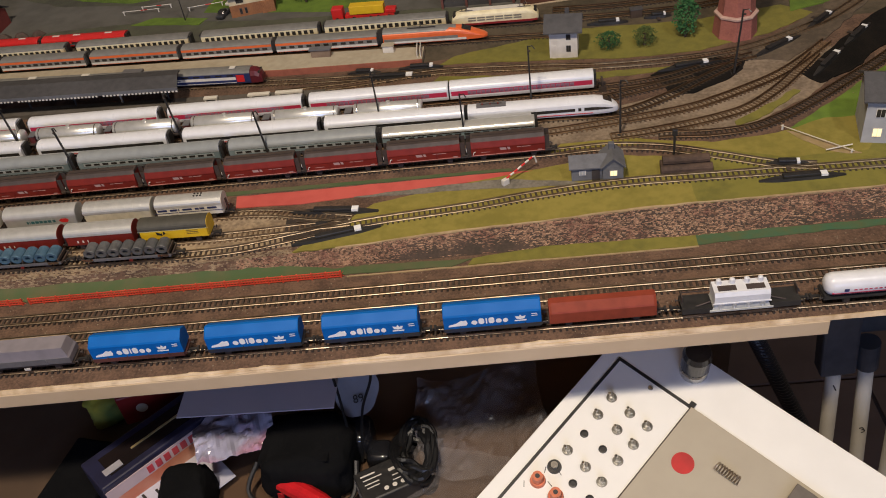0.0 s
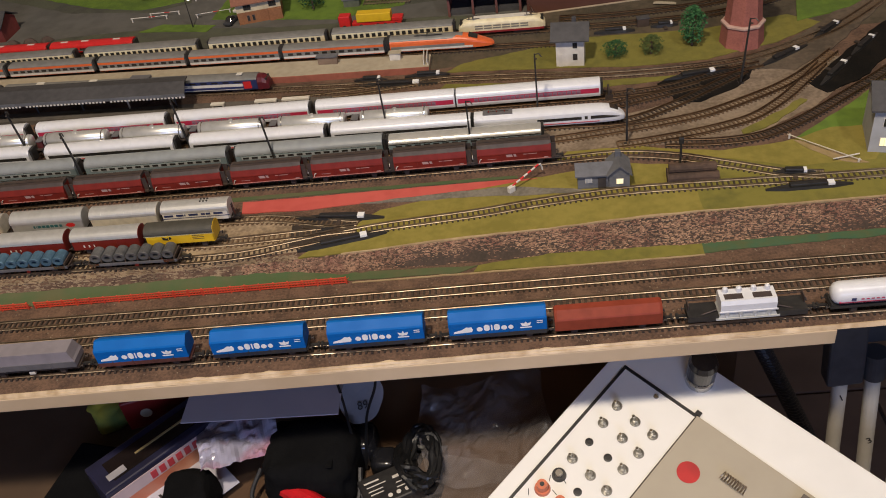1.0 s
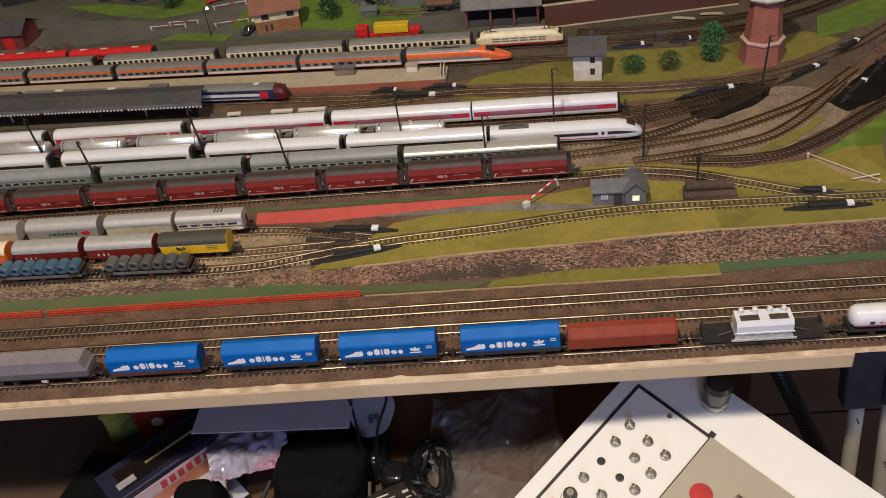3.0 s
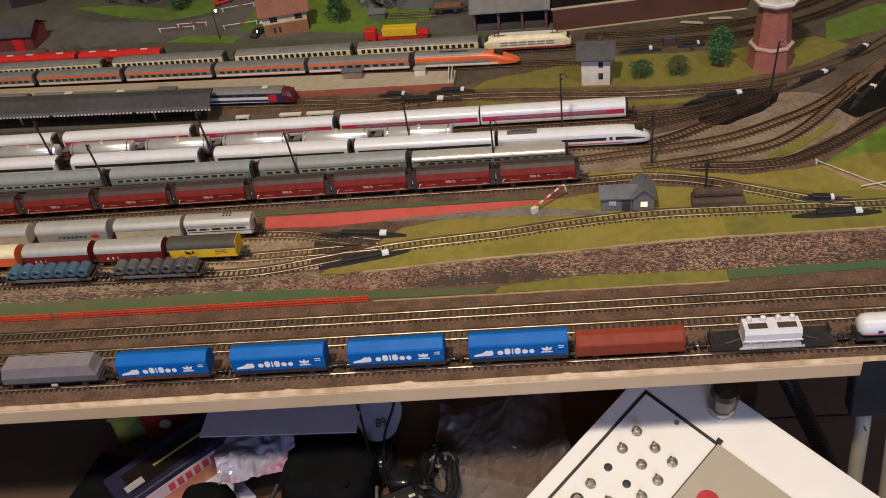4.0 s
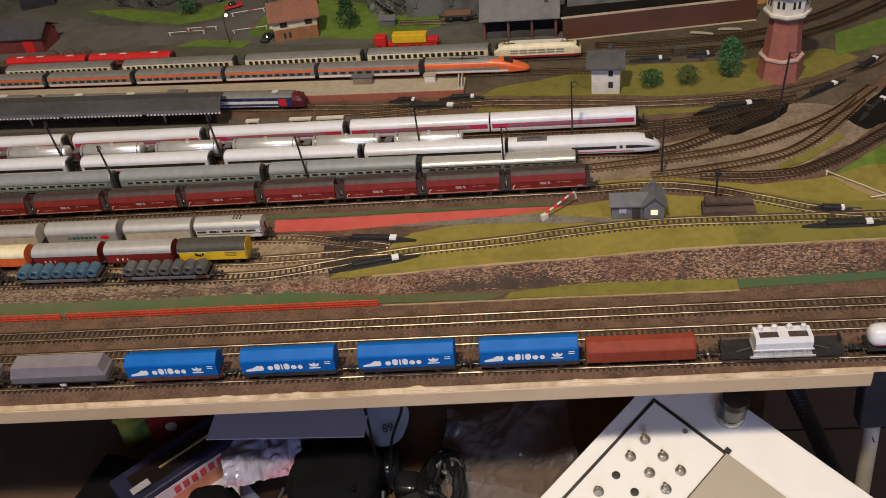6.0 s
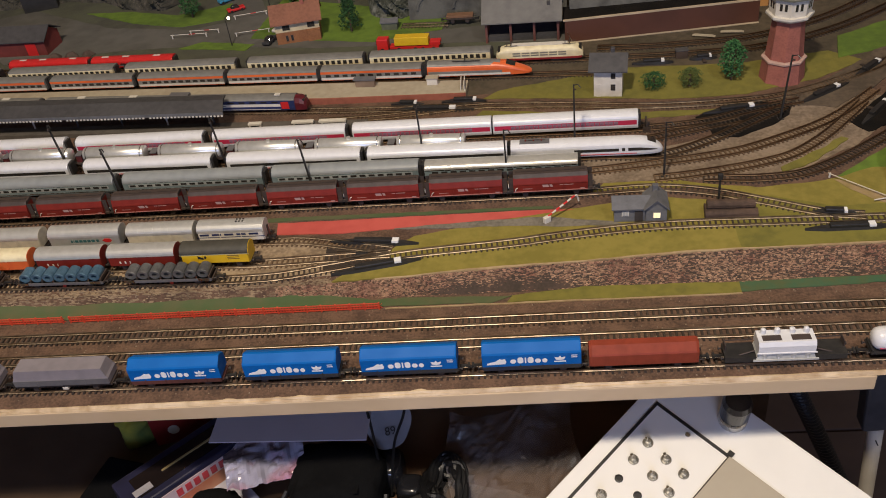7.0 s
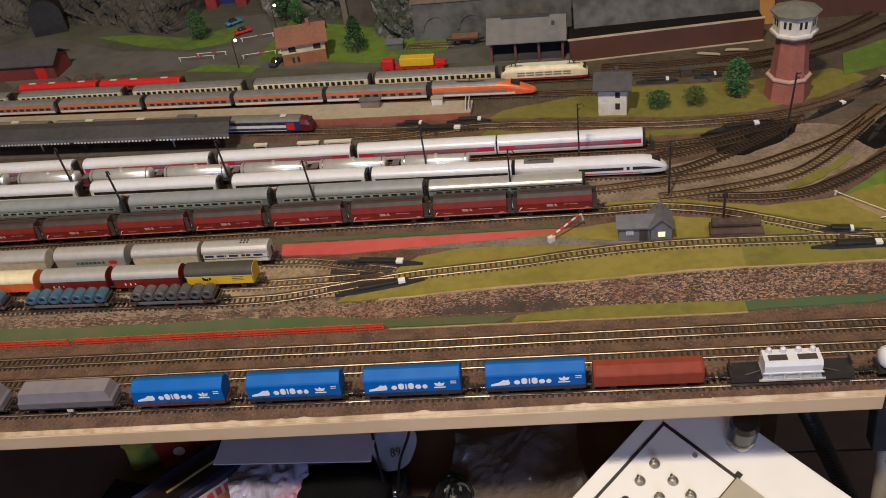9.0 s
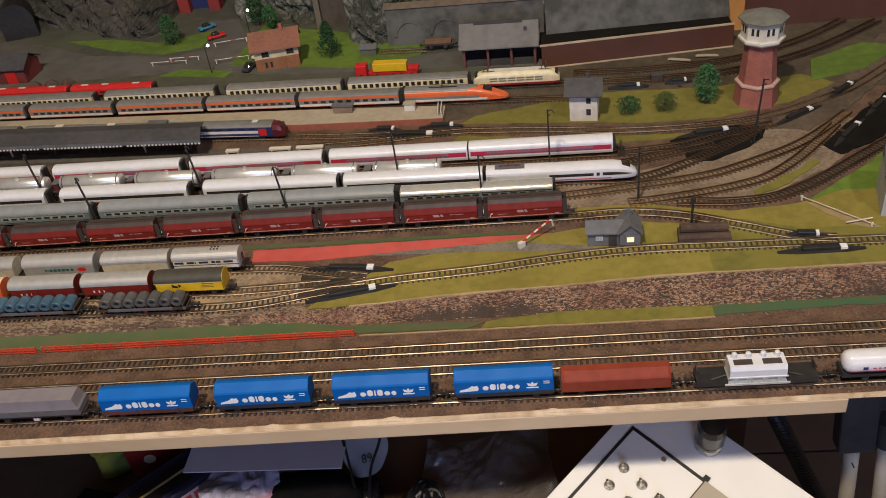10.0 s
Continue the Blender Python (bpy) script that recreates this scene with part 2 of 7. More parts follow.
def tube(points, r, seg=6):
    """A bent wire through points."""
    bm = bmesh.new()
    pts = [Vector(p) for p in points]
    secs = []
    u = None
    for i, p in enumerate(pts):
        d = (pts[min(i + 1, len(pts) - 1)] - pts[max(i - 1, 0)]).normalized()
        u = d.orthogonal().normalized() if u is None else (u - d * u.dot(d)).normalized()
        w = d.cross(u)
        secs.append([p + (u * math.cos(2 * math.pi * k / seg) + w * math.sin(2 * math.pi * k / seg)) * r for k in range(seg)])
    return loft(bm, secs)


def smooth_line(points, n=12):
    """A smooth curve through (x, y) or (x, y, z) points."""
    P = [Vector(p).to_3d() for p in points]
    out = []
    for i in range(len(P) - 1):
        a, b, c, d = P[max(i - 1, 0)], P[i], P[i + 1], P[min(i + 2, len(P) - 1)]
        for k in range(n):
            s = k / n
            out.append(0.5 * ((2 * b) + (c - a) * s + (2 * a - 5 * b + 4 * c - d) * s * s + (3 * b - a - 3 * c + d) * s ** 3))
    out.append(P[-1])
    return out


def even(line, step):
    """Points and headings at even steps along a line."""
    out, carry = [], 0.0
    for a, b in zip(line, line[1:]):
        d = b - a
        L = d.length
        s = carry
        while s < L:
            out.append((a + d * (s / L), math.atan2(d.y, d.x)))
            s += step
        carry = s - L
    return out


def thing(name, label, category, m=None, group="", kind=""):
    ob = new(name)
    ob.empty_display_size = 0.02
    if m is not None:
        ob.matrix_basis = m
    return tagged(ob, label, category, group, kind)


# ---- ground ----
YARD = 0.012


def foot(x):
    """Where the slope below the yard begins."""
    return 0.1630 + 0.0012 * math.sin(19 * x + 0.4)


def crest(x):
    """Where the slope reaches the yard."""
    return 0.1700 + 0.0185 * min(max((x + 0.14) / 0.34, 0), 1) + 0.0008 * math.sin(31 * x)


def ground_z(x, y):
    a, b = foot(x), crest(x)
    s = min(max((y - a) / (b - a), 0), 1)
    z = YARD * s
    if y > 0.62:
        z += 0.0012 * noise.noise((x * 9, y * 9, 3)) * min((y - 0.62) / 0.1, 1)
    return z


def sheet(name, material, x0, x1, y0, y1, step, lift=0.0, rough=0.0003):
    nx, ny = int((x1 - x0) / step) + 1, int((y1 - y0) / step) + 1
    vs, fs = [], []
    for j in range(ny):
        for i in range(nx):
            x, y = x0 + (x1 - x0) * i / (nx - 1), y0 + (y1 - y0) * j / (ny - 1)
            if j == 0:
                y += 0.0006 * noise.noise((x * 16, 9, 4)) + 0.0004 * noise.noise((x * 90, 9, 4))
            vs.append((x, y, ground_z(x, y) + lift + rough * noise.noise((x * 130, y * 130, 1))))
    for j in range(ny - 1):
        for i in range(nx - 1):
            k = j * nx + i
            fs.append((k, k + 1, k + nx + 1, k + nx))
    me = bpy.data.meshes.new(name)
    me.from_pydata(vs, [], fs)
    me.materials.append(material)
    return new(name, me)


def patch(name, material, outline, lift=0.0007, wobble=0.0016, label="", seed=0):
    """A mat of scatter glued on the ground, with an uneven outline and a thin edge."""
    ring = []
    pts = [Vector((*p, 0)) for p in outline]
    for a, b in zip(pts, pts[1:] + pts[:1]):
        n = max(int((b - a).length / 0.004), 1)
        for k in range(n):
            p = a.lerp(b, k / n)
            q = (p.x * 70, p.y * 70, seed + 0.5)
            ring.append((p.x + wobble * noise.noise(q), p.y + wobble * noise.noise((q[1], q[0], seed + 7.3))))
    bm = bmesh.new()
    top = [bm.verts.new((x, y, ground_z(x, y) + lift)) for x, y in ring]
    low = [bm.verts.new((x, y, ground_z(x, y) - 0.001)) for x, y in ring]
    es = []
    for i in range(len(top)):
        j = (i + 1) % len(top)
        bm.faces.new((top[i], low[i], low[j], top[j]))
        es.append(bm.edges.get((top[i], top[j])))
    bmesh.ops.triangle_fill(bm, edges=es, use_beauty=True)
    ob = part(name, bm, material)
    return tagged(ob, label, "ground cover", kind="structure")


def front_edge(x):
    """The front edge of the board, not quite parallel to the tracks."""
    return 0.0504 + 0.0115 * x


ground = sheet("ground", BALLAST, -1.1, 0.95, 0.0500, 1.25, 0.006)
for v in ground.data.vertices:
    if v.co.y < 0.0590:
        v.co.y += (front_edge(v.co.x) - 0.0494) * min((0.0620 - v.co.y) / 0.0115, 1)
ground.data.materials.append(mat("grey_green_scatter", (0.088, 0.092, 0.060), 0.95, second=(0.060, 0.058, 0.046), scale=45, bump=0.6, bscale=900))
ground.data.materials.append(mat("dark_olive_earth", (0.098, 0.074, 0.046), 0.95, second=(0.055, 0.044, 0.026), scale=120, bump=0.8, bscale=800))
for p in ground.data.polygons:
    if p.center.x < 0.13 and p.center.y > 0.604 - 0.075 * p.center.x + 0.004 * noise.noise(p.center * 40):
        p.material_index = 1
    elif p.center.y > 0.505 + 0.004 * noise.noise(p.center * 40) and p.center.x > -0.02:
        p.material_index = 2
tagged(ground, "brown ballasted baseboard surface of the layout", "ground", kind="structure")
# thickness of the plate under the scenery, with a frayed front edge in two layers
for lift, out, seed in ((0.0, 0.0, 0), (-0.0016, -0.0013, 11)):
    bm = bmesh.new()
    top, low = [], []
    for i in range(620):
        x = -1.1 + 2.05 * i / 619
        y = front_edge(x) - 0.0008 + out + 0.0010 * noise.noise((x * 11, 2 + seed, 0)) + 0.0005 * noise.noise((x * 55, 5 + seed, 0))
        z = lift + 0.0004 * noise.noise((x * 40, 8 + seed, 0))
        top.append((bm.verts.new((x, y + 0.0006, z)), bm.verts.new((x, 0.062, z - 0.0014))))
        low.append((bm.verts.new((x, y - 0.0003, z - 0.0016)), bm.verts.new((x, 0.062, z - 0.0018))))
    for i in range(619):
        bm.faces.new((top[i][1], top[i][0], top[i + 1][0], top[i + 1][1]))
        bm.faces.new((top[i][0], low[i][0], low[i + 1][0], top[i + 1][0]))
        bm.faces.new((low[i][0], low[i][1], low[i + 1][1], low[i + 1][0]))
    tagged(part("trim", bm, RAWEDGE), "frayed pale edge of the plywood plate", "board edge", kind="structure")
bm = bmesh.new()
loft(bm, [[(x, front_edge(x) - 0.0027, -0.0176), (x, front_edge(x) - 0.0027, -0.0036), (x, 0.070, -0.0036), (x, 0.070, -0.0176)] for x in (-1.1, 0.327)])
bmesh.ops.bevel(bm, geom=bm.edges[:], offset=0.0007, segments=2, affect="EDGES", profile=0.5)
tagged(part("beam", bm, WOODTRIM), "pale pine batten along the layout's front edge", "batten", kind="structure")
tagged(part("baseboard", boxes((-1.1, 0.95, 0.0705, 1.25, -0.014, -0.0045)), WOODTRIM), "pale plywood plate under the layout", "plate", kind="structure")

# scatter mats, strips and paths
patch("meadow", GRASS, [(-0.10, 0.1735), (0.03, 0.1805), (0.20, 0.1895), (0.26, 0.1895), (0.26, 0.262), (0.20, 0.275), (0.10, 0.262), (0.02, 0.245), (-0.03, 0.235)], label="olive green grass mat between the tracks")
patch("meadow", GRASS_B, [(0.258, 0.1895), (0.62, 0.1895), (0.62, 0.25), (0.36, 0.262), (0.30, 0.270), (0.258, 0.262)], 0.0008, label="darker olive grass mat beside the branch track", seed=2)
patch("meadow", GRASS, [(0.14, 0.291), (0.20, 0.2925), (0.25, 0.284), (0.35, 0.245), (0.42, 0.243), (0.46, 0.30), (0.40, 0.302), (0.35, 0.285), (0.29, 0.281), (0.24, 0.293), (0.22, 0.302), (0.15, 0.304)], 0.0009, label="olive grass mat between branch and main tracks", seed=3)
patch("meadow", GREEN, [(0.365, 0.292), (0.44, 0.245), (0.66, 0.26), (0.66, 0.50), (0.47, 0.375), (0.40, 0.318)], 0.0006, label="fresh green grass mat on the right bank", seed=4)
patch("meadow", GREEN, [(0.435, 0.53), (0.50, 0.55), (0.56, 0.60), (0.52, 0.62), (0.45, 0.585)], 0.0014, label="fresh green grass mat behind the tower", seed=5)
patch("meadow", GRASS_B, [(0.03, 0.494), (0.15, 0.478), (0.24, 0.462), (0.32, 0.462), (0.40, 0.485), (0.46, 0.52), (0.43, 0.55), (0.33, 0.535), (0.20, 0.545), (0.15, 0.535), (0.05, 0.512)], 0.0007, label="dark olive grass round hut and tower", seed=6)
patch("meadow", GRASS_B, [(0.02, 0.452), (0.12, 0.445), (0.20, 0.424), (0.26, 0.424), (0.30, 0.432), (0.20, 0.437), (0.10, 0.452), (0.03, 0.466)], 0.0007, label="thin olive grass strip between the tracks", seed=7)
TANLINE = mat("pale_glue_line", (0.40, 0.29, 0.16), 0.9, second=(0.30, 0.21, 0.11), scale=200, bump=0.5)
lx = [-0.06 + 0.034 * i for i in range(21)]
patch("glue_edge", TANLINE, [(x, crest(x) - 0.0002) for x in lx] + [(x, crest(x) + 0.0016 + 0.0006 * math.sin(40 * x)) for x in lx[::-1]], 0.0016, 0.0008, label="pale glued edge of the grass mat above the stones", seed=41)
patch("glue_edge", TANLINE, [(-0.05, 0.1478), (0.06, 0.1468), (0.25, 0.1455), (0.25, 0.1469), (0.06, 0.1484), (-0.05, 0.1490)], 0.0009, 0.0006, label="pale glued edge beside the main track", seed=42)
patch("red_strip", REDPAINT, [(-0.165, 0.2495), (-0.168, 0.268), (-0.05, 0.2665), (0.06, 0.2655), (0.12, 0.263), (0.06, 0.254), (-0.04, 0.2495), (-0.10, 0.246)], 0.0008, 0.0008, label="red painted strip beside the siding", seed=8)
patch("gravel_path", GRAVEL, [(-0.05, 0.2485), (0.04, 0.253), (0.09, 0.254), (0.15, 0.240), (0.165, 0.2335), (0.11, 0.236), (0.05, 0.243), (0.0, 0.244)], 0.0010, label="grey gravel path along the red strip", seed=9)
patch("green_strip", DARKGREEN, [(-0.62, 0.272), (-0.17, 0.2715), (0.10, 0.2665), (0.10, 0.2705), (-0.17, 0.2775), (-0.62, 0.283)], 0.0006, 0.0008, label="dark green painted strip beside the wagons", seed=10)
patch("green_strip", DARKGREEN, [(-0.65, 0.154), (-0.25, 0.1535), (-0.10, 0.1525), (0.04, 0.1495), (0.06, 0.157), (-0.02, 0.161), (-0.14, 0.166), (-0.40, 0.167), (-0.65, 0.170)], 0.0007, 0.0010, label="dark green painted strip above the fence", seed=11)
patch("green_strip", GRASS_B, [(0.055, 0.1495), (0.18, 0.147), (0.25, 0.1475), (0.25, 0.161), (0.12, 0.164), (0.06, 0.1575)], 0.0009, 0.0010, label="olive strip below the stone slope", seed=12)
patch("green_strip", mat("bluish_green_scatter", (0.045, 0.11, 0.055), 0.95, second=(0.08, 0.10, 0.04), scale=90, bump=0.6), [(0.248, 0.1485), (0.34, 0.152), (0.60, 0.151), (0.60, 0.160), (0.30, 0.1615), (0.25, 0.161)], 0.0007, 0.0014, label="bluish green scatter below the stone slope", seed=13)
patch("sand_bed", SAND, [(0.13, 0.305), (0.24, 0.301), (0.33, 0.303), (0.40, 0.345), (0.47, 0.41), (0.45, 0.44), (0.40, 0.437), (0.36, 0.427), (0.30, 0.385), (0.22, 0.365), (0.13, 0.345)], 0.0004, 0.002, label="grey-brown sand bed under the yard throat", seed=14)
patch("meadow", GRASS_B, [(0.318, 0.3040), (0.340, 0.3120), (0.372, 0.3340), (0.395, 0.3560), (0.388, 0.3600), (0.362, 0.3400), (0.335, 0.3230), (0.318, 0.3110)], 0.0012, 0.003, label="olive scatter inside the curved track", seed=51)
patch("glue_edge", PALESOIL, [(0.360, 0.2860), (0.372, 0.2800), (0.400, 0.2520), (0.412, 0.2400), (0.402, 0.2400), (0.388, 0.2480), (0.370, 0.2680)], 0.0014, 0.002, label="pale bare soil beside the pole barrier", seed=52)
patch("sand_bed", TANSAND_LIT, [(-0.16, 0.181), (-0.10, 0.184), (-0.095, 0.226), (-0.155, 0.243), (-0.60, 0.262), (-0.60, 0.185)], 0.0004, 0.002, label="tan sand bed under the goods sidings, coloured as lamplit", seed=15)
patch("road", ASPHALT, [(-0.66, 0.70), (-0.50, 0.715), (-0.38, 0.712), (-0.20, 0.672), (-0.02, 0.655), (0.14, 0.632), (0.14, 0.662), (0.02, 0.70), (-0.10, 0.695), (-0.26, 0.725), (-0.29, 0.80), (-0.33, 0.90), (-0.38, 0.90), (-0.345, 0.79), (-0.40, 0.772), (-0.53, 0.80), (-0.70, 0.90), (-0.80, 0.86)], 0.0005, 0.002, label="grey station road with level crossing", seed=16)
patch("meadow", GREEN, [(-0.60, 0.87), (-0.50, 0.81), (-0.42, 0.785), (-0.36, 0.80), (-0.36, 0.86), (-0.44, 0.83), (-0.52, 0.86)], 0.0008, label="fresh green grass below the cliff", seed=17)
patch("meadow", GREEN, [(-0.30, 0.72), (-0.22, 0.70), (-0.12, 0.675), (-0.03, 0.70), (-0.02, 0.735), (-0.14, 0.80), (-0.28, 0.86), (-0.29, 0.80)], 0.0009, label="fresh green grass round the brick house", seed=18)
patch("meadow", GREEN, [(-0.40, 0.705), (-0.30, 0.683), (-0.29, 0.70), (-0.37, 0.722)], 0.0009, label="green verge beside the crossing", seed=19)

# ---- tracks ----
GAUGE, RAILTOP = 0.009, 0.0036


def sleeper_mesh(material):
    bm = bmesh.new()
    box(bm, -0.0010, 0.0010, -0.0076, 0.0076, 0, 0.0015, 0.0002, 0.0003)
    me = bpy.data.meshes.new("sleeper")
    bm.to_mesh(me)
    bm.free()
    me.materials.append(material)
    return me


SL_DARK, SL_TAN = sleeper_mesh(SLEEPER), sleeper_mesh(SLEEPER_T)


def track(points, base, label, single=False, tan=False, rail=None, pitch=0.0049, n=12):
    """A track through points on the ground at height base."""
    line = smooth_line([(x, y, base) for x, y in points], n)
    ob = thing("rail_track", label, "track", kind="structure")
    me = SL_TAN if tan else SL_DARK
    places = even(line, pitch)
    if single:
        for p, a in places:
            piece("sleeper", me, ob, Matrix.Translation(p) @ Matrix.Rotation(a + random.uniform(-0.02, 0.02), 4, "Z"))
    else:
        bm = bmesh.new()
        for p, a in places:
            c, s = math.cos(a), math.sin(a)
            vs = box(bm, -0.0010, 0.0010, -0.0076, 0.0076, 0, 0.0015, 0.0002, 0.0003)
            for v in vs:
                x, y = v.co.x, v.co.y
                v.co = (p.x + c * x - s * y, p.y + s * x + c * y, p.z + v.co.z)
        tagged(part("sleepers", bm, SLEEPER_T if tan else SLEEPER, ob), kind="stuff")
    for side in (-1, 1):
        bm = bmesh.new()
        secs = []
        for i, p in enumerate(line):
            d = line[min(i + 1, len(line) - 1)] - line[max(i - 1, 0)]
            nrm = Vector((-d.y, d.x, 0)).normalized()
            c = p + nrm * (side * (GAUGE / 2 + 0.0003))
            ring = [(-0.0007, 0.0014), (0.0007, 0.0014), (0.0007, 0.0018), (0.0002, 0.0021), (0.0002, 0.0029), (0.0004, 0.0031), (0.0004, RAILTOP), (-0.0004, RAILTOP), (-0.0004, 0.0031), (-0.0002, 0.0029), (-0.0002, 0.0021), (-0.0007, 0.0018)]
            secs.append([c + nrm * w + Vector((0, 0, h)) for w, h in ring])
        loft(bm, secs)
        part("rail", bm, rail or RAIL, ob)
    return ob


FRONT_Y = 0.0680
track([(-1.05, FRONT_Y), (-0.3, FRONT_Y), (0.3, FRONT_Y), (0.93, FRONT_Y - 0.001)], 0.0, "front track with dark sleepers and shiny rails under the goods train", True)
track([(-1.05, 0.1001), (-0.3, 0.1001), (0.0, 0.1000), (0.3, 0.0990), (0.93, 0.096)], 0.0, "empty main track with dark sleepers and shiny rails", True)
track([(-1.05, 0.1285), (-0.36, 0.1273), (-0.08, 0.1258), (0.13, 0.1256), (0.36, 0.1246), (0.6, 0.121), (0.93, 0.115)], 0.0, "empty main track beside the grass bank", True)

# yard tracks, straight over their trains
LINES = {
    "coil": ((-0.9, 0.2075), (-0.20, 0.1825)),
    "post": ((-0.9, 0.2270), (-0.17, 0.2045)),
    "cool": ((-0.9, 0.2595), (-0.16, 0.2375)),
    "hopper": ((-0.9, 0.3060), (0.14, 0.2885)),
    "silver": ((-0.9, 0.3605), (0.135, 0.3250)),
    "express": ((-0.9, 0.4010), (0.215, 0.3480)),
    "tank": ((-0.9, 0.4275), (0.02, 0.3725)),
    "white": ((-0.9, 0.4480), (0.20, 0.4010)),
    "blue": ((-0.9, 0.5780), (-0.16, 0.4920)),
    "orange": ((-0.95, 0.6385), (0.09, 0.5428)),
    "cream": ((-0.95, 0.6580), (0.16, 0.5747)),
    "red": ((-0.95, 0.7000), (-0.36, 0.6450)),
}


def on(line, x, z=YARD + RAILTOP):
    """A pose on one of the yard's lines."""
    (x0, y0), (x1, y1) = LINES[line]
    return pose(x, y0 + (y1 - y0) * (x - x0) / (x1 - x0), z, 0, 0, math.degrees(math.atan2(y1 - y0, x1 - x0)))


def ends(line):
    (x0, y0), (x1, y1) = LINES[line]
    at_ = lambda s: (x0 + (x1 - x0) * s, y0 + (y1 - y0) * s)
    return [at_(0), at_(0.3), at_(0.6), at_(0.8), at_(0.9), at_(0.95), at_(1)]


track([*ends("coil"), (-0.15, 0.1840), (-0.10, 0.1935), (-0.06, 0.2015), (-0.02, 0.2075), (0.06, 0.2145), (0.11, 0.2215), (0.163, 0.227), (0.213, 0.2285), (0.29, 0.2255), (0.39, 0.2215), (0.60, 0.2150), (0.93, 0.205)], YARD, "branch track with dark sleepers across the meadow", True)
track([*ends("post"), (-0.13, 0.2055), (-0.09, 0.2070), (-0.05, 0.2085)], YARD, "goods siding with tan sleepers", tan=True)
track([*ends("cool"), (-0.13, 0.2345), (-0.09, 0.2240), (-0.05, 0.2135)], YARD, "goods siding with tan sleepers", tan=True)
track([*ends("hopper"), (0.196, 0.289), (0.247, 0.277), (0.293, 0.256), (0.337, 0.2345), (0.37, 0.2265)], YARD, "siding curving down to the branch track", True)
track([*ends("silver"), (0.202, 0.3315), (0.258, 0.339), (0.298, 0.349), (0.347, 0.371), (0.38, 0.389), (0.41, 0.412), (0.45, 0.45)], YARD, "brown yard track curving to the right", rail=RUSTRAIL, tan=True)
track([(0.20, 0.3050), (0.225, 0.3065), (0.269, 0.313), (0.308, 0.322), (0.338, 0.334), (0.372, 0.361), (0.403, 0.394), (0.43, 0.425)], YARD, "brown yard track curving to the right", rail=RUSTRAIL, tan=True)
track([*ends("express"), (0.264, 0.3690), (0.30, 0.3920), (0.35, 0.425)], YARD, "yard track leaving the white express", rail=RUSTRAIL)
track([*ends("tank"), (0.10, 0.3700), (0.18, 0.3745), (0.24, 0.3885), (0.30, 0.405)], YARD, "yard track under the tank wagons", rail=RUSTRAIL)
track([*ends("white"), (0.241, 0.4030), (0.275, 0.4085), (0.313, 0.422), (0.37, 0.436)], YARD, "yard track under the white coaches", rail=RUSTRAIL)
track([(0.245, 0.3010), (0.262, 0.2985), (0.292, 0.2945), (0.329, 0.2965), (0.357, 0.3075), (0.389, 0.3265), (0.435, 0.360), (0.50, 0.41), (0.60, 0.50)], YARD, "dark curved main track on the right", rail=RUSTRAIL)
track([*ends("blue"), (-0.076, 0.4820), (0.022, 0.4760), (0.126, 0.4630), (0.217, 0.4470), (0.307, 0.4450), (0.368, 0.4540), (0.435, 0.4830), (0.487, 0.5160), (0.58, 0.60)], YARD, "station track with tan sleepers", tan=True)
track([(-0.16, 0.4660), (-0.08, 0.4660), (0.0, 0.4740), (0.04, 0.4745)], YARD, "short platform siding", tan=True)
track([*ends("orange"), (0.16, 0.535)], YARD, "station track under the orange express", rail=RUSTRAIL)
track([*ends("cream"), (0.26, 0.568), (0.36, 0.572), (0.46, 0.61), (0.56, 0.68)], YARD, "back station track under the cream coaches", rail=RUSTRAIL)
track(ends("red"), YARD, "back siding under the red railcar", rail=RUSTRAIL)
track([(0.17, 0.602), (0.25, 0.595), (0.36, 0.602), (0.45, 0.64), (0.52, 0.69)], YARD, "far back track beside the brown board", rail=RUSTRAIL)
track([(-0.085, 0.7185), (-0.02, 0.711)], YARD, "short display siding on the grass")

# ---- rolling stock: built along x, centred, rail top at 0 ----
WHEEL_ME = None
BUFFER_ME = None


def wheelset(parent, x, axle=0.0055):
    global WHEEL_ME
    if WHEEL_ME is None:
        bm = bmesh.new()
        for s in (-1, 1):
            cyl(bm, (0, s * 0.0040, 0.0027), (0, s * 0.0053, 0.0027), 0.0028, 14)
        cyl(bm, (0, -0.005, 0.0027), (0, 0.005, 0.0027), 0.0006, 6)
        WHEEL_ME = bpy.data.meshes.new("wheelset")
        bm.to_mesh(WHEEL_ME)
        bm.free()
        WHEEL_ME.materials.append(DARKFRAME)
    return piece("wheelset", WHEEL_ME, parent, Matrix.Translation((x, 0, 0)))


def bogie(parent, x, wheelbase=0.0135):
    bm = boxes((x - wheelbase / 2 - 0.004, x + wheelbase / 2 + 0.004, -0.0068, -0.0058, 0.0018, 0.0046), (x - wheelbase / 2 - 0.004, x + wheelbase / 2 + 0.004, 0.0058, 0.0068, 0.0018, 0.0046), (x - 0.002, x + 0.002, -0.0066, 0.0066, 0.0028, 0.0052))
    b = part("bogie", bm, DARKFRAME, parent)
    for s in (-1, 1):
        wheelset(b, x + s * wheelbase / 2)


def couplers(parent, half, z=0.0045):
    for s in (-1, 1):
        part("coupler", boxes((min(s * half, s * (half + 0.0075)), max(s * half, s * (half + 0.0075)), -0.0009, 0.0009, z - 0.001, z + 0.0007), (min(s * (half + 0.006), s * (half + 0.0078)), max(s * (half + 0.006), s * (half + 0.0078)), -0.0022, 0.0022, z - 0.0012, z + 0.0012)), BLACK, parent)


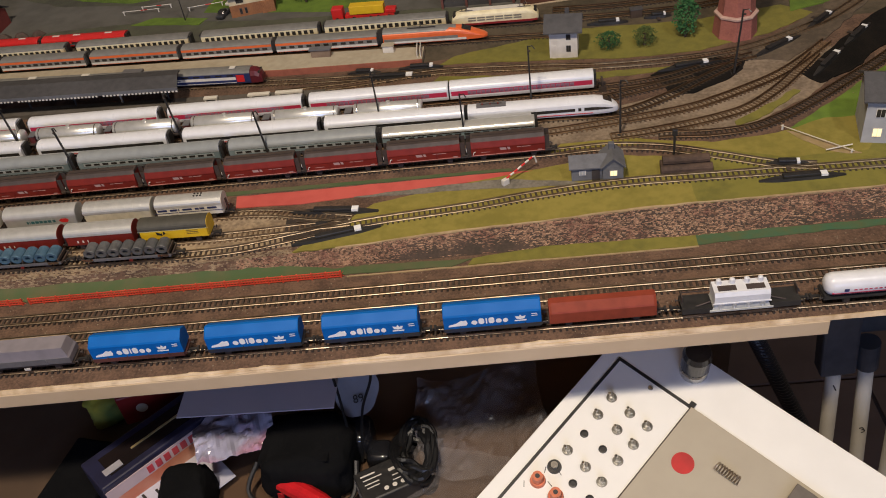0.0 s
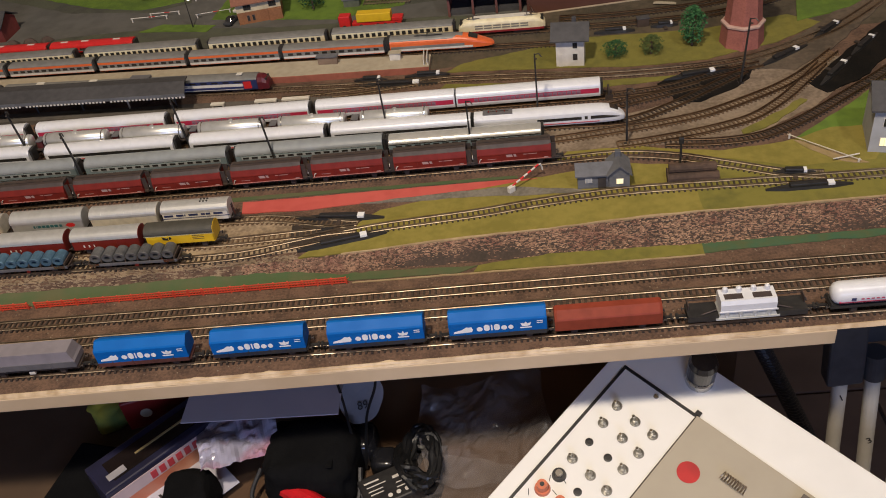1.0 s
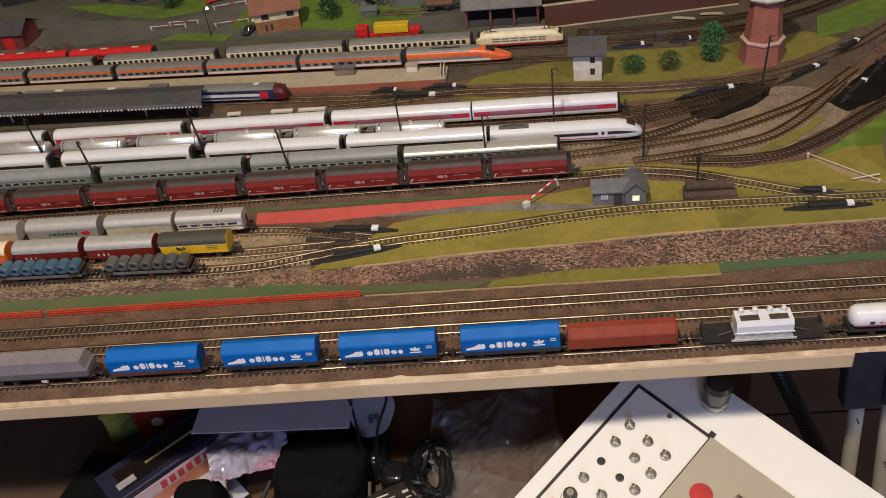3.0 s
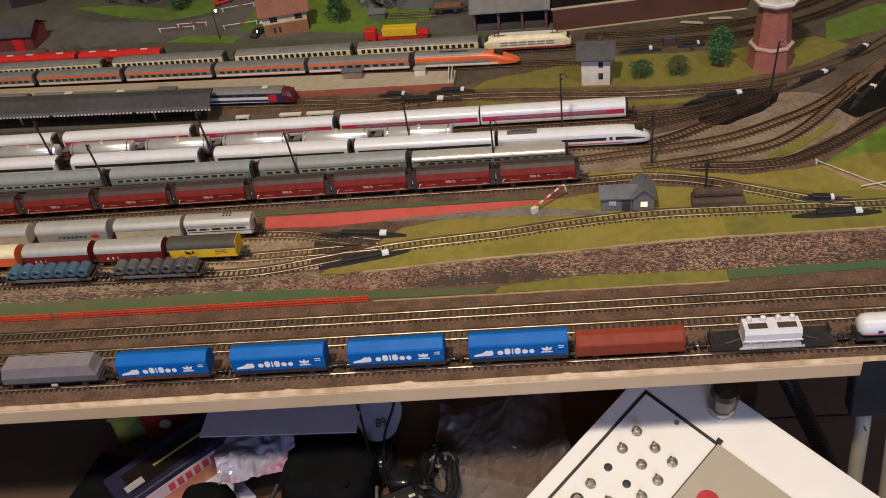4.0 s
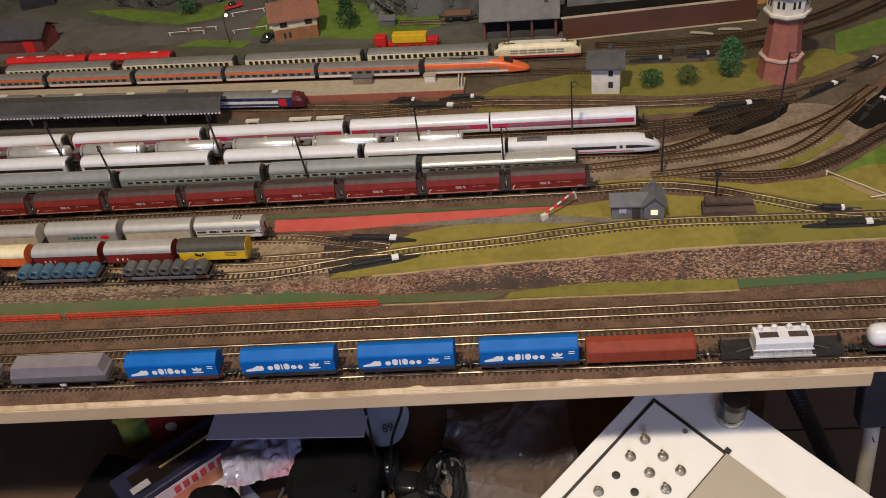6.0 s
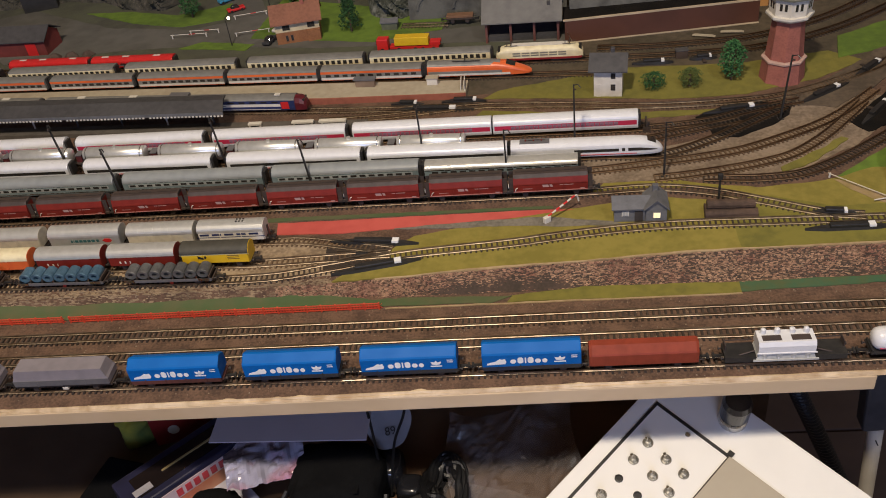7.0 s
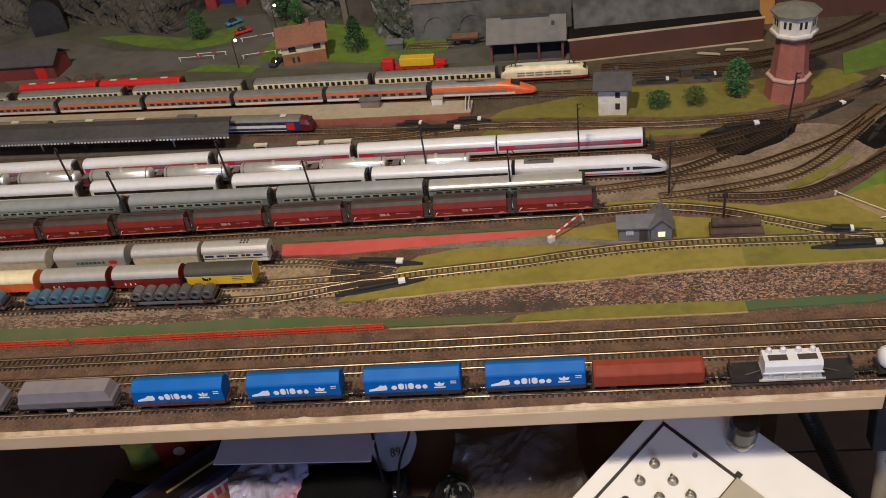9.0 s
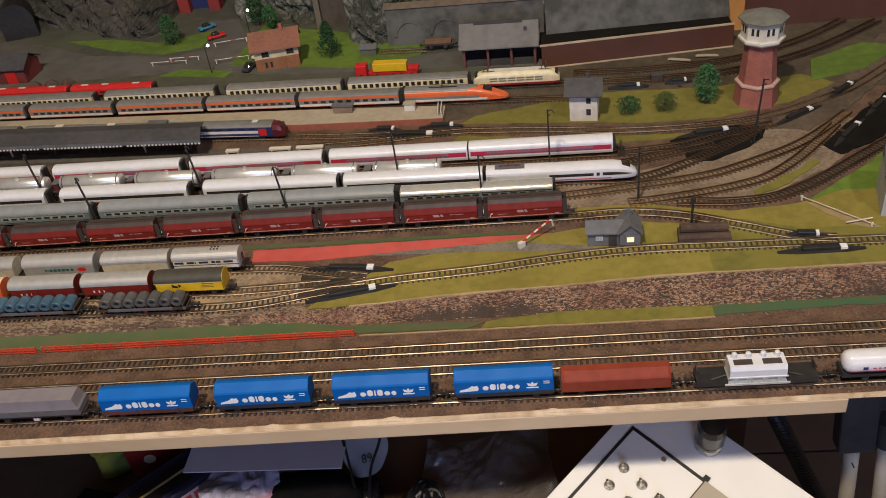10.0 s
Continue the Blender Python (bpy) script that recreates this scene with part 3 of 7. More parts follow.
def buffers(parent, half, z=0.0066):
    global BUFFER_ME
    if BUFFER_ME is None:
        bm = bmesh.new()
        cyl(bm, (0, 0, 0), (0.0022, 0, 0), 0.0006, 6)
        cyl(bm, (0.0022, 0, 0), (0.0027, 0, 0), 0.0014, 8)
        BUFFER_ME = bpy.data.meshes.new("buffer")
        bm.to_mesh(BUFFER_ME)
        bm.free()
        BUFFER_ME.materials.append(DARKFRAME)
    for s in (-1, 1):
        for w in (-0.0055, 0.0055):
            piece("buffer", BUFFER_ME, parent, pose(s * half, w, z, 0, 0, 0 if s > 0 else 180))


def underframe(parent, half, material=DARKFRAME, width=0.0075, z=0.0062, axles=None):
    bm = boxes((-half, half, -width, width, z, z + 0.0018), (-half * 0.92, half * 0.92, -width * 0.55, width * 0.55, z - 0.0016, z))
    part("underframe", bm, material, parent)
    for x in axles if axles is not None else (-half * 0.62, half * 0.62):
        wheelset(parent, x)
        part("axle_guard", boxes((x - 0.0022, x + 0.0022, -0.0066, -0.0058, 0.0020, z), (x - 0.0022, x + 0.0022, 0.0058, 0.0066, 0.0020, z)), DARKFRAME, parent)
    couplers(parent, half)
    buffers(parent, half)


def flat_mark(parent, name, outline, material, y, face=-1):
    """A printed mark on a wagon's side: an (x, z) outline a hair proud of the side."""
    bm = bmesh.new()
    a = [bm.verts.new((x, y, z)) for x, z in outline]
    b = [bm.verts.new((x, y + face * 0.00012, z)) for x, z in outline]
    bm.faces.new(b)
    for i in range(len(a)):
        bm.faces.new((a[i], a[(i + 1) % len(a)], b[(i + 1) % len(b)], b[i]))
    return part(name, bm, material, parent)


def rect(x0, x1, z0, z1):
    return [(x0, z0), (x1, z0), (x1, z1), (x0, z1)]


def tarpaulin_wagon(m, frame_paint, words):
    t = thing("tarpaulin_wagon", f"blue tarpaulin goods wagon with white sports print and {words} underframe", "goods wagon", m, "blue wagons")
    t.scale.z = 1.05
    h = 0.0375
    prof = [(-0.0088, 0.0074), (-0.0087, 0.0186), (-0.0078, 0.0198), (-0.0010, 0.0237), (0.0010, 0.0237), (0.0078, 0.0198), (0.0087, 0.0186), (0.0088, 0.0074)]
    bm = prism(prof, -h, h, [(-h, 0.97, 0.985), (-h + 0.0008, 1, 1), (h - 0.0008, 1, 1), (h, 0.97, 0.985)])
    body = part("hood", bm, BLUE, t)
    shoe = [(-0.0340, 0.0094), (-0.0200, 0.0100), (-0.0190, 0.0120), (-0.0200, 0.0150), (-0.0222, 0.0144), (-0.0240, 0.0150), (-0.0275, 0.0126), (-0.0335, 0.0110)]
    flat_mark(t, "shoe_print", shoe, WHITE, -0.00885)
    # the brand word as a row of plain rounded blocks
    x = -0.0160
    for w, tall in ((0.0044, 0.0040), (0.0044, 0.0058), (0.0011, 0.0056), (0.0044, 0.0058), (0.0044, 0.0040), (0.0038, 0.0040)):
        c = min(w * 0.34, 0.0012)
        flat_mark(t, "print_block", [(x + c, 0.0102), (x + w - c, 0.0102), (x + w, 0.0102 + c), (x + w, 0.0102 + tall - c), (x + w - c, 0.0102 + tall), (x + c, 0.0102 + tall), (x, 0.0102 + tall - c), (x, 0.0102 + c)], WHITE, -0.00885)
        x += w + 0.0011
    for k, a in enumerate((-0.75, 0, 0.75)):
        cx, cz = 0.0215, 0.0118
        dx, dz = math.sin(a), math.cos(a)
        leaf = [(cx + dx * r * 0.0060 + dz * s * 0.0014, cz + dz * r * 0.0046 - dx * s * 0.0014) for r, s in ((0, 0), (0.5, 1), (1, 0), (0.5, -1))]
        flat_mark(t, "leaf_print", leaf, WHITE, -0.00885)
    flat_mark(t, "print_bar", rect(0.0170, 0.0260, 0.0102, 0.0112), WHITE, -0.00885)
    for z in (0.0142, 0.0160):
        flat_mark(t, "small_print", rect(0.0300, 0.0345, z, z + 0.0006), WHITE, -0.00885)
    for ob in t.children:
        ob.location.z = 0.0026
    part("sill", boxes((-0.0372, 0.0372, -0.0089, -0.0080, 0.0062, 0.0099)), frame_paint, t)
    for x in (-0.025, -0.0085, 0.0085, 0.025):
        part("tie_strap", boxes((x - 0.0003, x + 0.0003, -0.0093, -0.0089, 0.0066, 0.0112)), frame_paint, t)
    underframe(t, 0.0385, frame_paint)
    return t


def grey_wagon(m):
    t = thing("tarpaulin_wagon", "grey covered goods wagon with a folded roof on the front track", "goods wagon", m, "grey wagons")
    bm = bmesh.new()
    secs = [(-0.0405, -0.0086, 0.0075), (-0.0405, -0.0088, 0.0128), (-0.0392, -0.0084, 0.0150), (-0.0368, -0.0074, 0.0226)]
    loft(bm, [[(sx, -y, z), (-sx, -y, z), (-sx, y, z), (sx, y, z)] for sx, y, z in secs])
    part("hood", bm, GREYTOP, t, "grey sheet hood")
    part("side_board", boxes((-0.0402, 0.0402, -0.0091, -0.0087, 0.0072, 0.0130), (-0.0402, 0.0402, 0.0087, 0.0091, 0.0072, 0.0130)), GREYSIDE, t)
    for x in (-0.02, 0.0, 0.02):
        part("post", boxes((x - 0.0005, x + 0.0005, -0.0094, -0.0091, 0.0070, 0.0130)), GREYSIDE, t)
    for ob in t.children:
        ob.location.z = 0.0022
    part("brake_box", soft_box(-0.002, 0.003, -0.0078, -0.0055, 0.0030, 0.0058, 0.0003), OFFWHITE, t)
    underframe(t, 0.0412)
    return t


def brown_wagon(m):
    t = thing("covered_wagon", "red-brown covered goods wagon with pitched hood on the front track", "goods wagon", m)
    prof = [(-0.0086, 0.0066), (-0.0087, 0.0168), (-0.0080, 0.0180), (-0.0030, 0.0232), (0.0030, 0.0232), (0.0080, 0.0180), (0.0087, 0.0168), (0.0086, 0.0066)]
    part("hood", prism(prof, -0.0405, 0.0405, [(-0.0405, 0.94, 0.96), (-0.0385, 1, 1), (0.0385, 1, 1), (0.0405, 0.94, 0.96)]), REDBROWN, t)
    underframe(t, 0.0415)
    return t


def silo_wagon(m):
    t = thing("silo_wagon", "white powder silo wagon with four hatches and black frame", "goods wagon", m)
    w = 0.0215
    lower = boxes((-w, w, -0.0080, 0.0080, 0.0062, 0.0125, 0.0020, 0.0004))
    part("hopper", lower, mat("light_grey_hopper", (0.52, 0.52, 0.50), 0.5, second=(0.42, 0.42, 0.40), scale=200), t, "light grey lower hopper")
    prof = [(-0.0084, 0.0125), (-0.0084, 0.0190), (-0.0066, 0.0222), (0.0066, 0.0222), (0.0084, 0.0190), (0.0084, 0.0125)]
    part("tank", prism(prof, -w + 0.001, w - 0.001), ICEWHITE, t)
    for x in (-0.0155, -0.0055, 0.0055, 0.0155):
        part("hatch", rod((x, 0.0040, 0.0216), (x, 0.0040, 0.0256), 0.0025, 12, 0.0019), ICEWHITE, t)
        part("rib", boxes((x - 0.0005, x + 0.0005, -0.0087, -0.0078, 0.0068, 0.0120)), ICEWHITE, t)
    for x in (-0.0105, 0.0105):
        part("walkway", boxes((x - 0.0068, x + 0.0068, -0.0050, 0.0006, 0.0222, 0.0226)), OXIDEDARK, t, "dark brown roof walkway")
    for x in (-0.0155, -0.0052, 0.0052, 0.0155):
        part("outlet", rod((x, -0.0060, 0.0118), (x, -0.0060, 0.0066), 0.0032, 14, 0.0024), MATS["light_grey_hopper"], t)
        part("hatch_ball", rod((x, 0.0040, 0.0256), (x, 0.0040, 0.0266), 0.0019, 12, 0.0008), ICEWHITE, t)
    part("waist_rail", boxes((-w, w, -0.0091, -0.0083, 0.0122, 0.0132)), ICEWHITE, t)
    part("skirt", boxes((-w - 0.002, w + 0.002, -0.0090, -0.0082, 0.0050, 0.0066)), MATS["light_grey_hopper"], t)
    for s in (-1, 1):
        part("platform", boxes((min(s * w, s * 0.044), max(s * w, s * 0.044), -0.0080, 0.0080, 0.0040, 0.0092)), BLACK, t)
        part("side_rail", boxes((min(s * w, s * 0.043), max(s * w, s * 0.043), 0.0064, 0.0070, 0.0130, 0.0137), (min(s * 0.0425, s * 0.0432), max(s * 0.0425, s * 0.0432), -0.0010, 0.007, 0.0078, 0.0150)), OXIDEDARK, t)
        part("pipe", tube([(s * 0.022, -0.004, 0.012), (s * 0.030, -0.005, 0.010), (s * 0.036, -0.005, 0.0078)], 0.0006), OXIDEDARK, t)
    underframe(t, 0.044, BLACK)
    return t


def gas_wagon(m):
    t = thing("tank_wagon", "white gas tank wagon with red band and dark print", "goods wagon", m)
    bm = bmesh.new()
    secs = []
    for x, r in ((-0.0455, 0.2), (-0.0448, 0.6), (-0.0425, 0.88), (-0.039, 1), (0.039, 1), (0.0425, 0.88), (0.0448, 0.6), (0.0455, 0.2)):
        secs.append([(x, 0.0088 * r * math.cos(2 * math.pi * k / 20), 0.0158 + 0.0088 * r * math.sin(2 * math.pi * k / 20)) for k in range(20)])
    part("tank", loft(bm, secs), ICEWHITE, t, smooth=True)
    bm = bmesh.new()
    ring = [2 * math.pi * k / 60 for k in range(33, 36)]
    for q, zz in ((0.00895, 0),):
        loft(bm, [[(x, q * math.cos(a), 0.0158 + q * math.sin(a)) for a in ring] + [(x, 0.0080 * math.cos(a), 0.0158 + 0.0080 * math.sin(a)) for a in ring[::-1]] for x in (-0.041, 0.041)])
    part("band", bm, CRIMSON, t, "crimson band")
    flat_mark(t, "emblem", rect(-0.033, -0.0295, 0.0145, 0.0172), NAVY, -0.00885)
    for i in range(9):
        flat_mark(t, "print_bar", rect(-0.026 + i * 0.0036, -0.0238 + i * 0.0036, 0.0153, 0.0163), CRIMSON, -0.00885)
    for x in (-0.046, 0.0445):
        part("end_frame", boxes((x, x + 0.0015, -0.007, 0.007, 0.006, 0.010)), BLACK, t)
    underframe(t, 0.0465, BLACK)
    return t


def front(x):
    return pose(x, FRONT_Y, RAILTOP)


tarpaulin_wagon(front(-0.2078), mat("brown_underframe", (0.11, 0.035, 0.028), 0.6, second=(0.07, 0.025, 0.02), scale=300), "red-brown")
blue = tarpaulin_wagon(front(-0.1133), mat("navy_underframe", (0.012, 0.018, 0.04), 0.6, second=(0.03, 0.028, 0.026), scale=300), "dark blue")
for x in (-0.0198, 0.0745):
    copy_thing(blue, front(x))
g = grey_wagon(front(-0.3037))
copy_thing(g, front(-0.3990))
brown_wagon(front(0.1585))
silo_wagon(front(0.2621))
gas_wagon(front(0.3690))


# ---- trains in the yard ----
def window_mesh(w, h, material, name="window"):
    bm = bmesh.new()
    box(bm, -w / 2, w / 2, -0.00018, 0.00018, -h / 2, h / 2)
    me = bpy.data.meshes.new(name)
    bm.to_mesh(me)
    bm.free()
    me.materials.append(material)
    return me


def coach_profile(half, low, eave, top, roof_from):
    n = 6
    side = [(-half * 0.94, low), (-half, low + 0.003), (-half, eave)]
    arch = [(-half * math.cos(math.pi / 2 * i / n), eave + (top - eave) * math.sin(math.pi / 2 * i / n)) for i in range(1, n + 1)]
    left = side + arch
    return left + [(-y, z) for y, z in left[-2::-1]]


def coach(name, label, m, length, side, roof, bands=(), windows=None, half=0.0088, eave=0.0155, top=0.0235, group="", gangway=True, bogies=True, category="passenger coach"):
    """A coach: side shell, roof shell, painted bands, single windows, bogies and gangways."""
    t = thing(name, label, category, m, group)
    t.scale.z = 0.88
    h = length / 2
    n = 7
    low = 0.0045
    part("side_shell", prism([(-half * 0.93, low), (-half, low + 0.0028), (-half, eave), (half, eave), (half, low + 0.0028), (half * 0.93, low)], -h, h), side, t)
    ang = [math.pi * i / (2 * n) for i in range(2 * n + 1)]
    ro = [(-half * 1.012 * math.cos(a), eave + 0.00005 + (top - eave) * math.sin(a) ** 0.85) for a in ang]
    part("roof", prism(ro, -h, h, [(-h, 0.97, 0.985), (-h + 0.001, 1, 1), (h - 0.001, 1, 1), (h, 0.97, 0.985)]), roof, t, smooth=False)
    for z0, z1, mt, x0, x1 in bands:
        for s in (-1, 1):
            y = s * (half + 0.00008)
            part("band", boxes((x0 * h, x1 * h, min(y, y - s * 0.0004), max(y, y - s * 0.0004), z0, z1)), mt, t)
    if windows:
        count, w, hh, z, x0, x1, mt = windows
        me = window_mesh(w, hh, mt)
        for i in range(count):
            x = (x0 + (x1 - x0) * i / (count - 1)) * h
            for s in (-1, 1):
                piece("window", me, t, Matrix.Translation((x, s * (half + 0.00012), z)))
    if gangway:
        for s in (-1, 1):
            part("gangway", boxes((min(s * h, s * (h + 0.0028)), max(s * h, s * (h + 0.0028)), -0.0052, 0.0052, 0.005, 0.0205)), BLACK, t)
    if bogies:
        for s in (-1, 1):
            bogie(t, s * (h - 0.023))
        part("underfloor_box", boxes((-h * 0.45, h * 0.45, -0.006, 0.006, 0.0022, 0.0046)), DARKFRAME, t)
    return t


# white long-distance coaches with a crimson band
PALEWIN = mat("mauve_window", (0.30, 0.19, 0.24), 0.3, second=(0.16, 0.07, 0.10), scale=300)
w = coach("passenger_coach", "white passenger coach with crimson window band in the yard", on("white", 0.119), 0.151, ICEWHITE, ICEWHITE, [(0.0092, 0.0152, CRIMSON, -0.98, 0.98)], (23, 0.0041, 0.0044, 0.0122, -0.72, 0.70, PALEWIN), group="white coaches")
for x in (-0.0335, -0.1925, -0.3555, -0.521, -0.686):
    copy_thing(w, on("white", x))
part("buffer_stop", boxes((-0.001, 0.001, -0.007, 0.007, 0, 0.012), (-0.004, 0.004, -0.006, -0.0045, 0, 0.006), (-0.004, 0.004, 0.0045, 0.006, 0, 0.006)), DARKFRAME, tagged(thing("buffer_stop", "dark metal buffer stop at the end of the siding", "buffer stop", on("white", 0.2035, YARD)), ""))


def silver_tank_wagon(m):
    t = thing("tank_wagon", "silver tank wagon with a red brake platform in the yard", "goods wagon", m, "silver tank wagons")
    bm = bmesh.new()
    secs = []
    for x, r in ((-0.0312, 0.25), (-0.0309, 0.86), (-0.0300, 1), (0.0400, 1), (0.0409, 0.86), (0.0412, 0.25)):
        secs.append([(x, 0.0080 * r * math.cos(2 * math.pi * k / 20), 0.0145 + 0.0080 * r * math.sin(2 * math.pi * k / 20)) for k in range(20)])
    part("tank", loft(bm, secs), SILVER, t, smooth=True)
    for x in (-0.027, 0.037):
        part("strap", prism([(0.0082 * math.cos(2 * math.pi * k / 20), 0.0145 + 0.0082 * math.sin(2 * math.pi * k / 20)) for k in range(20)], x - 0.0005, x + 0.0005), STEEL, t)
    part("dome", rod((0.006, 0, 0.0215), (0.006, 0, 0.0240), 0.0022, 12), SILVER, t)
    part("brake_cabin", soft_box(-0.0405, -0.0340, -0.0052, 0.0052, 0.0075, 0.0160, 0.0004), mat("dark_maroon_paint", (0.10, 0.018, 0.018), 0.6, scale=140), t, "dark maroon brake platform")
    part("walkway", boxes((-0.0412, -0.0335, -0.0058, 0.0058, 0.0161, 0.0167)), GREYSIDE, t)
    underframe(t, 0.041, OXIDEDARK)
    return t


k = silver_tank_wagon(on("tank", -0.026))
for i in range(1, 8):
    copy_thing(k, on("tank", -0.026 - i * 0.0885))

# white high-speed train
e = coach("express_coach", "white high-speed coach with smooth roof in the yard", on("express", -0.014), 0.145, ICEWHITE, ICEWHITE, [(0.0095, 0.0135, WINDOW, -0.95, 0.95), (0.0060, 0.0068, RED, -0.99, 0.99)], None, eave=0.0150, top=0.0222, group="high-speed train")
for x in (-0.1665, -0.3295, -0.4925, -0.655):
    copy_thing(e, on("express", x))
t = thing("express_locomotive", "white high-speed power car with pointed nose and dark window band", "locomotive", on("express", 0.137), "high-speed train")
t.scale.z = 0.88
half, secs = 0.0088, []
n = 10
NOSE = ((-0.075, 1, 0.0222), (0.044, 1, 0.0222), (0.053, 0.985, 0.0218), (0.060, 0.95, 0.0205), (0.0655, 0.88, 0.0178), (0.0705, 0.75, 0.0142), (0.0742, 0.52, 0.0108), (0.0757, 0.24, 0.0082))
for x, wy, zt in NOSE:
    eave = min(0.0150, 0.0045 + (zt - 0.0045) * 0.62)
    ring = [(x, -half * wy * 0.92, 0.0040), (x, -half * wy, min(0.0065, zt * 0.7))]
    ring += [(x, -half * wy * math.cos(math.pi * i / n), eave + (zt - eave) * math.sin(math.pi * i / n) ** 0.85) for i in range(n + 1)]
    ring += [(x, half * wy, min(0.0065, zt * 0.7)), (x, half * wy * 0.92, 0.0040)]
    secs.append(ring)
part("shell", loft(bmesh.new(), secs), ICEWHITE, t)
for s in (-1, 1):
    y = s * 0.00888
    part("window_band", boxes((-0.0115, 0.0325, y - 0.0001, y + 0.0001, 0.0098, 0.0134)), WINDOW, t)
    part("door_window", boxes((0.0355, 0.0385, y - 0.0001, y + 0.0001, 0.0098, 0.0138)), WINDOW, t)
    part("cab_window", loft(bmesh.new(), [[(x, s * half * wy - 0.00015, z0), (x, s * half * wy + 0.00015, z0), (x, s * half * wy + 0.00015, z1), (x, s * half * wy - 0.00015, z1)] for x, wy, z0, z1 in ((0.0415, 1, 0.0098, 0.0138), (0.053, 0.985, 0.0098, 0.0136), (0.060, 0.95, 0.0097, 0.0126), (0.0655, 0.88, 0.0096, 0.0114), (0.0700, 0.765, 0.0094, 0.0100))]), WINDOW, t)
    part("stripe", boxes((-0.074, 0.050, y - 0.00012, y + 0.00012, 0.0062, 0.0070)), RED, t, "thin red stripe")
bm = bmesh.new()
loft(bm, [[(x, y, z + 0.0002) for y in (-0.0042 * q, 0.0042 * q)] + [(x - 0.0004, y, z - 0.0012) for y in (0.0042 * q, -0.0042 * q)] for x, z, q in ((0.0605, 0.0202, 0.9), (0.0635, 0.0188, 0.95), (0.0660, 0.0175, 0.9), (0.0690, 0.0154, 0.7))])
part("windscreen", bm, WINDOW, t)
part("roof_well", boxes((-0.066, -0.036, -0.0045, 0.0045, 0.0212, 0.0224)), GREYSIDE, t, "grey roof equipment well")
for x in (-0.060, -0.052, -0.044):
    part("insulator", rod((x, 0, 0.0220), (x, 0, 0.0240), 0.0007, 8), OXIDE, t)
part("pantograph", tube([(-0.062, 0, 0.0228), (-0.050, 0, 0.0240), (-0.040, 0, 0.0232)], 0.0004), DARKFRAME, t)
part("gangway", boxes((-0.0785, -0.075, -0.0052, 0.0052, 0.005, 0.0205)), BLACK, t)
for x in (-0.052, 0.040):
    bogie(t, x, 0.016)

# blue-grey ribbed coaches
DASHWIN = mat("silver_window_frame", (0.50, 0.53, 0.53), 0.3, 0.3, scale=200)
RIBROOF = mat("blue_grey_coach_roof", (0.27, 0.285, 0.285), 0.30, second=(0.21, 0.225, 0.23), scale=90)
s = coach("ribbed_coach", "blue-grey coach with silver window line in the yard", on("silver", -0.1065), 0.152, COACHGREY, RIBROOF, [(0.0152, 0.0157, STEEL, -0.99, 0.99), (0.0066, 0.0071, STEEL, -0.99, 0.99)], (15, 0.0062, 0.0026, 0.0120, -0.86, 0.86, WINDOW), group="grey coaches")
part("window_line", boxes((-0.070, 0.070, -0.00895, -0.0086, 0.0100, 0.0139), (-0.070, 0.070, 0.0086, 0.00895, 0.0100, 0.0139)), DASHWIN, s, "silver strip round the windows")
for x in (-0.2685, -0.431, -0.594):
    copy_thing(s, on("silver", x))
coach("ribbed_coach", "silver-roofed grey coach at the end of the yard", on("silver", 0.0515), 0.152, COACHGREY, SILVER, [(0.0135, 0.0150, STEEL, -0.99, 0.99)], (15, 0.0062, 0.0024, 0.0115, -0.86, 0.86, WINDOW), group="grey coaches", top=0.0205, eave=0.0148)


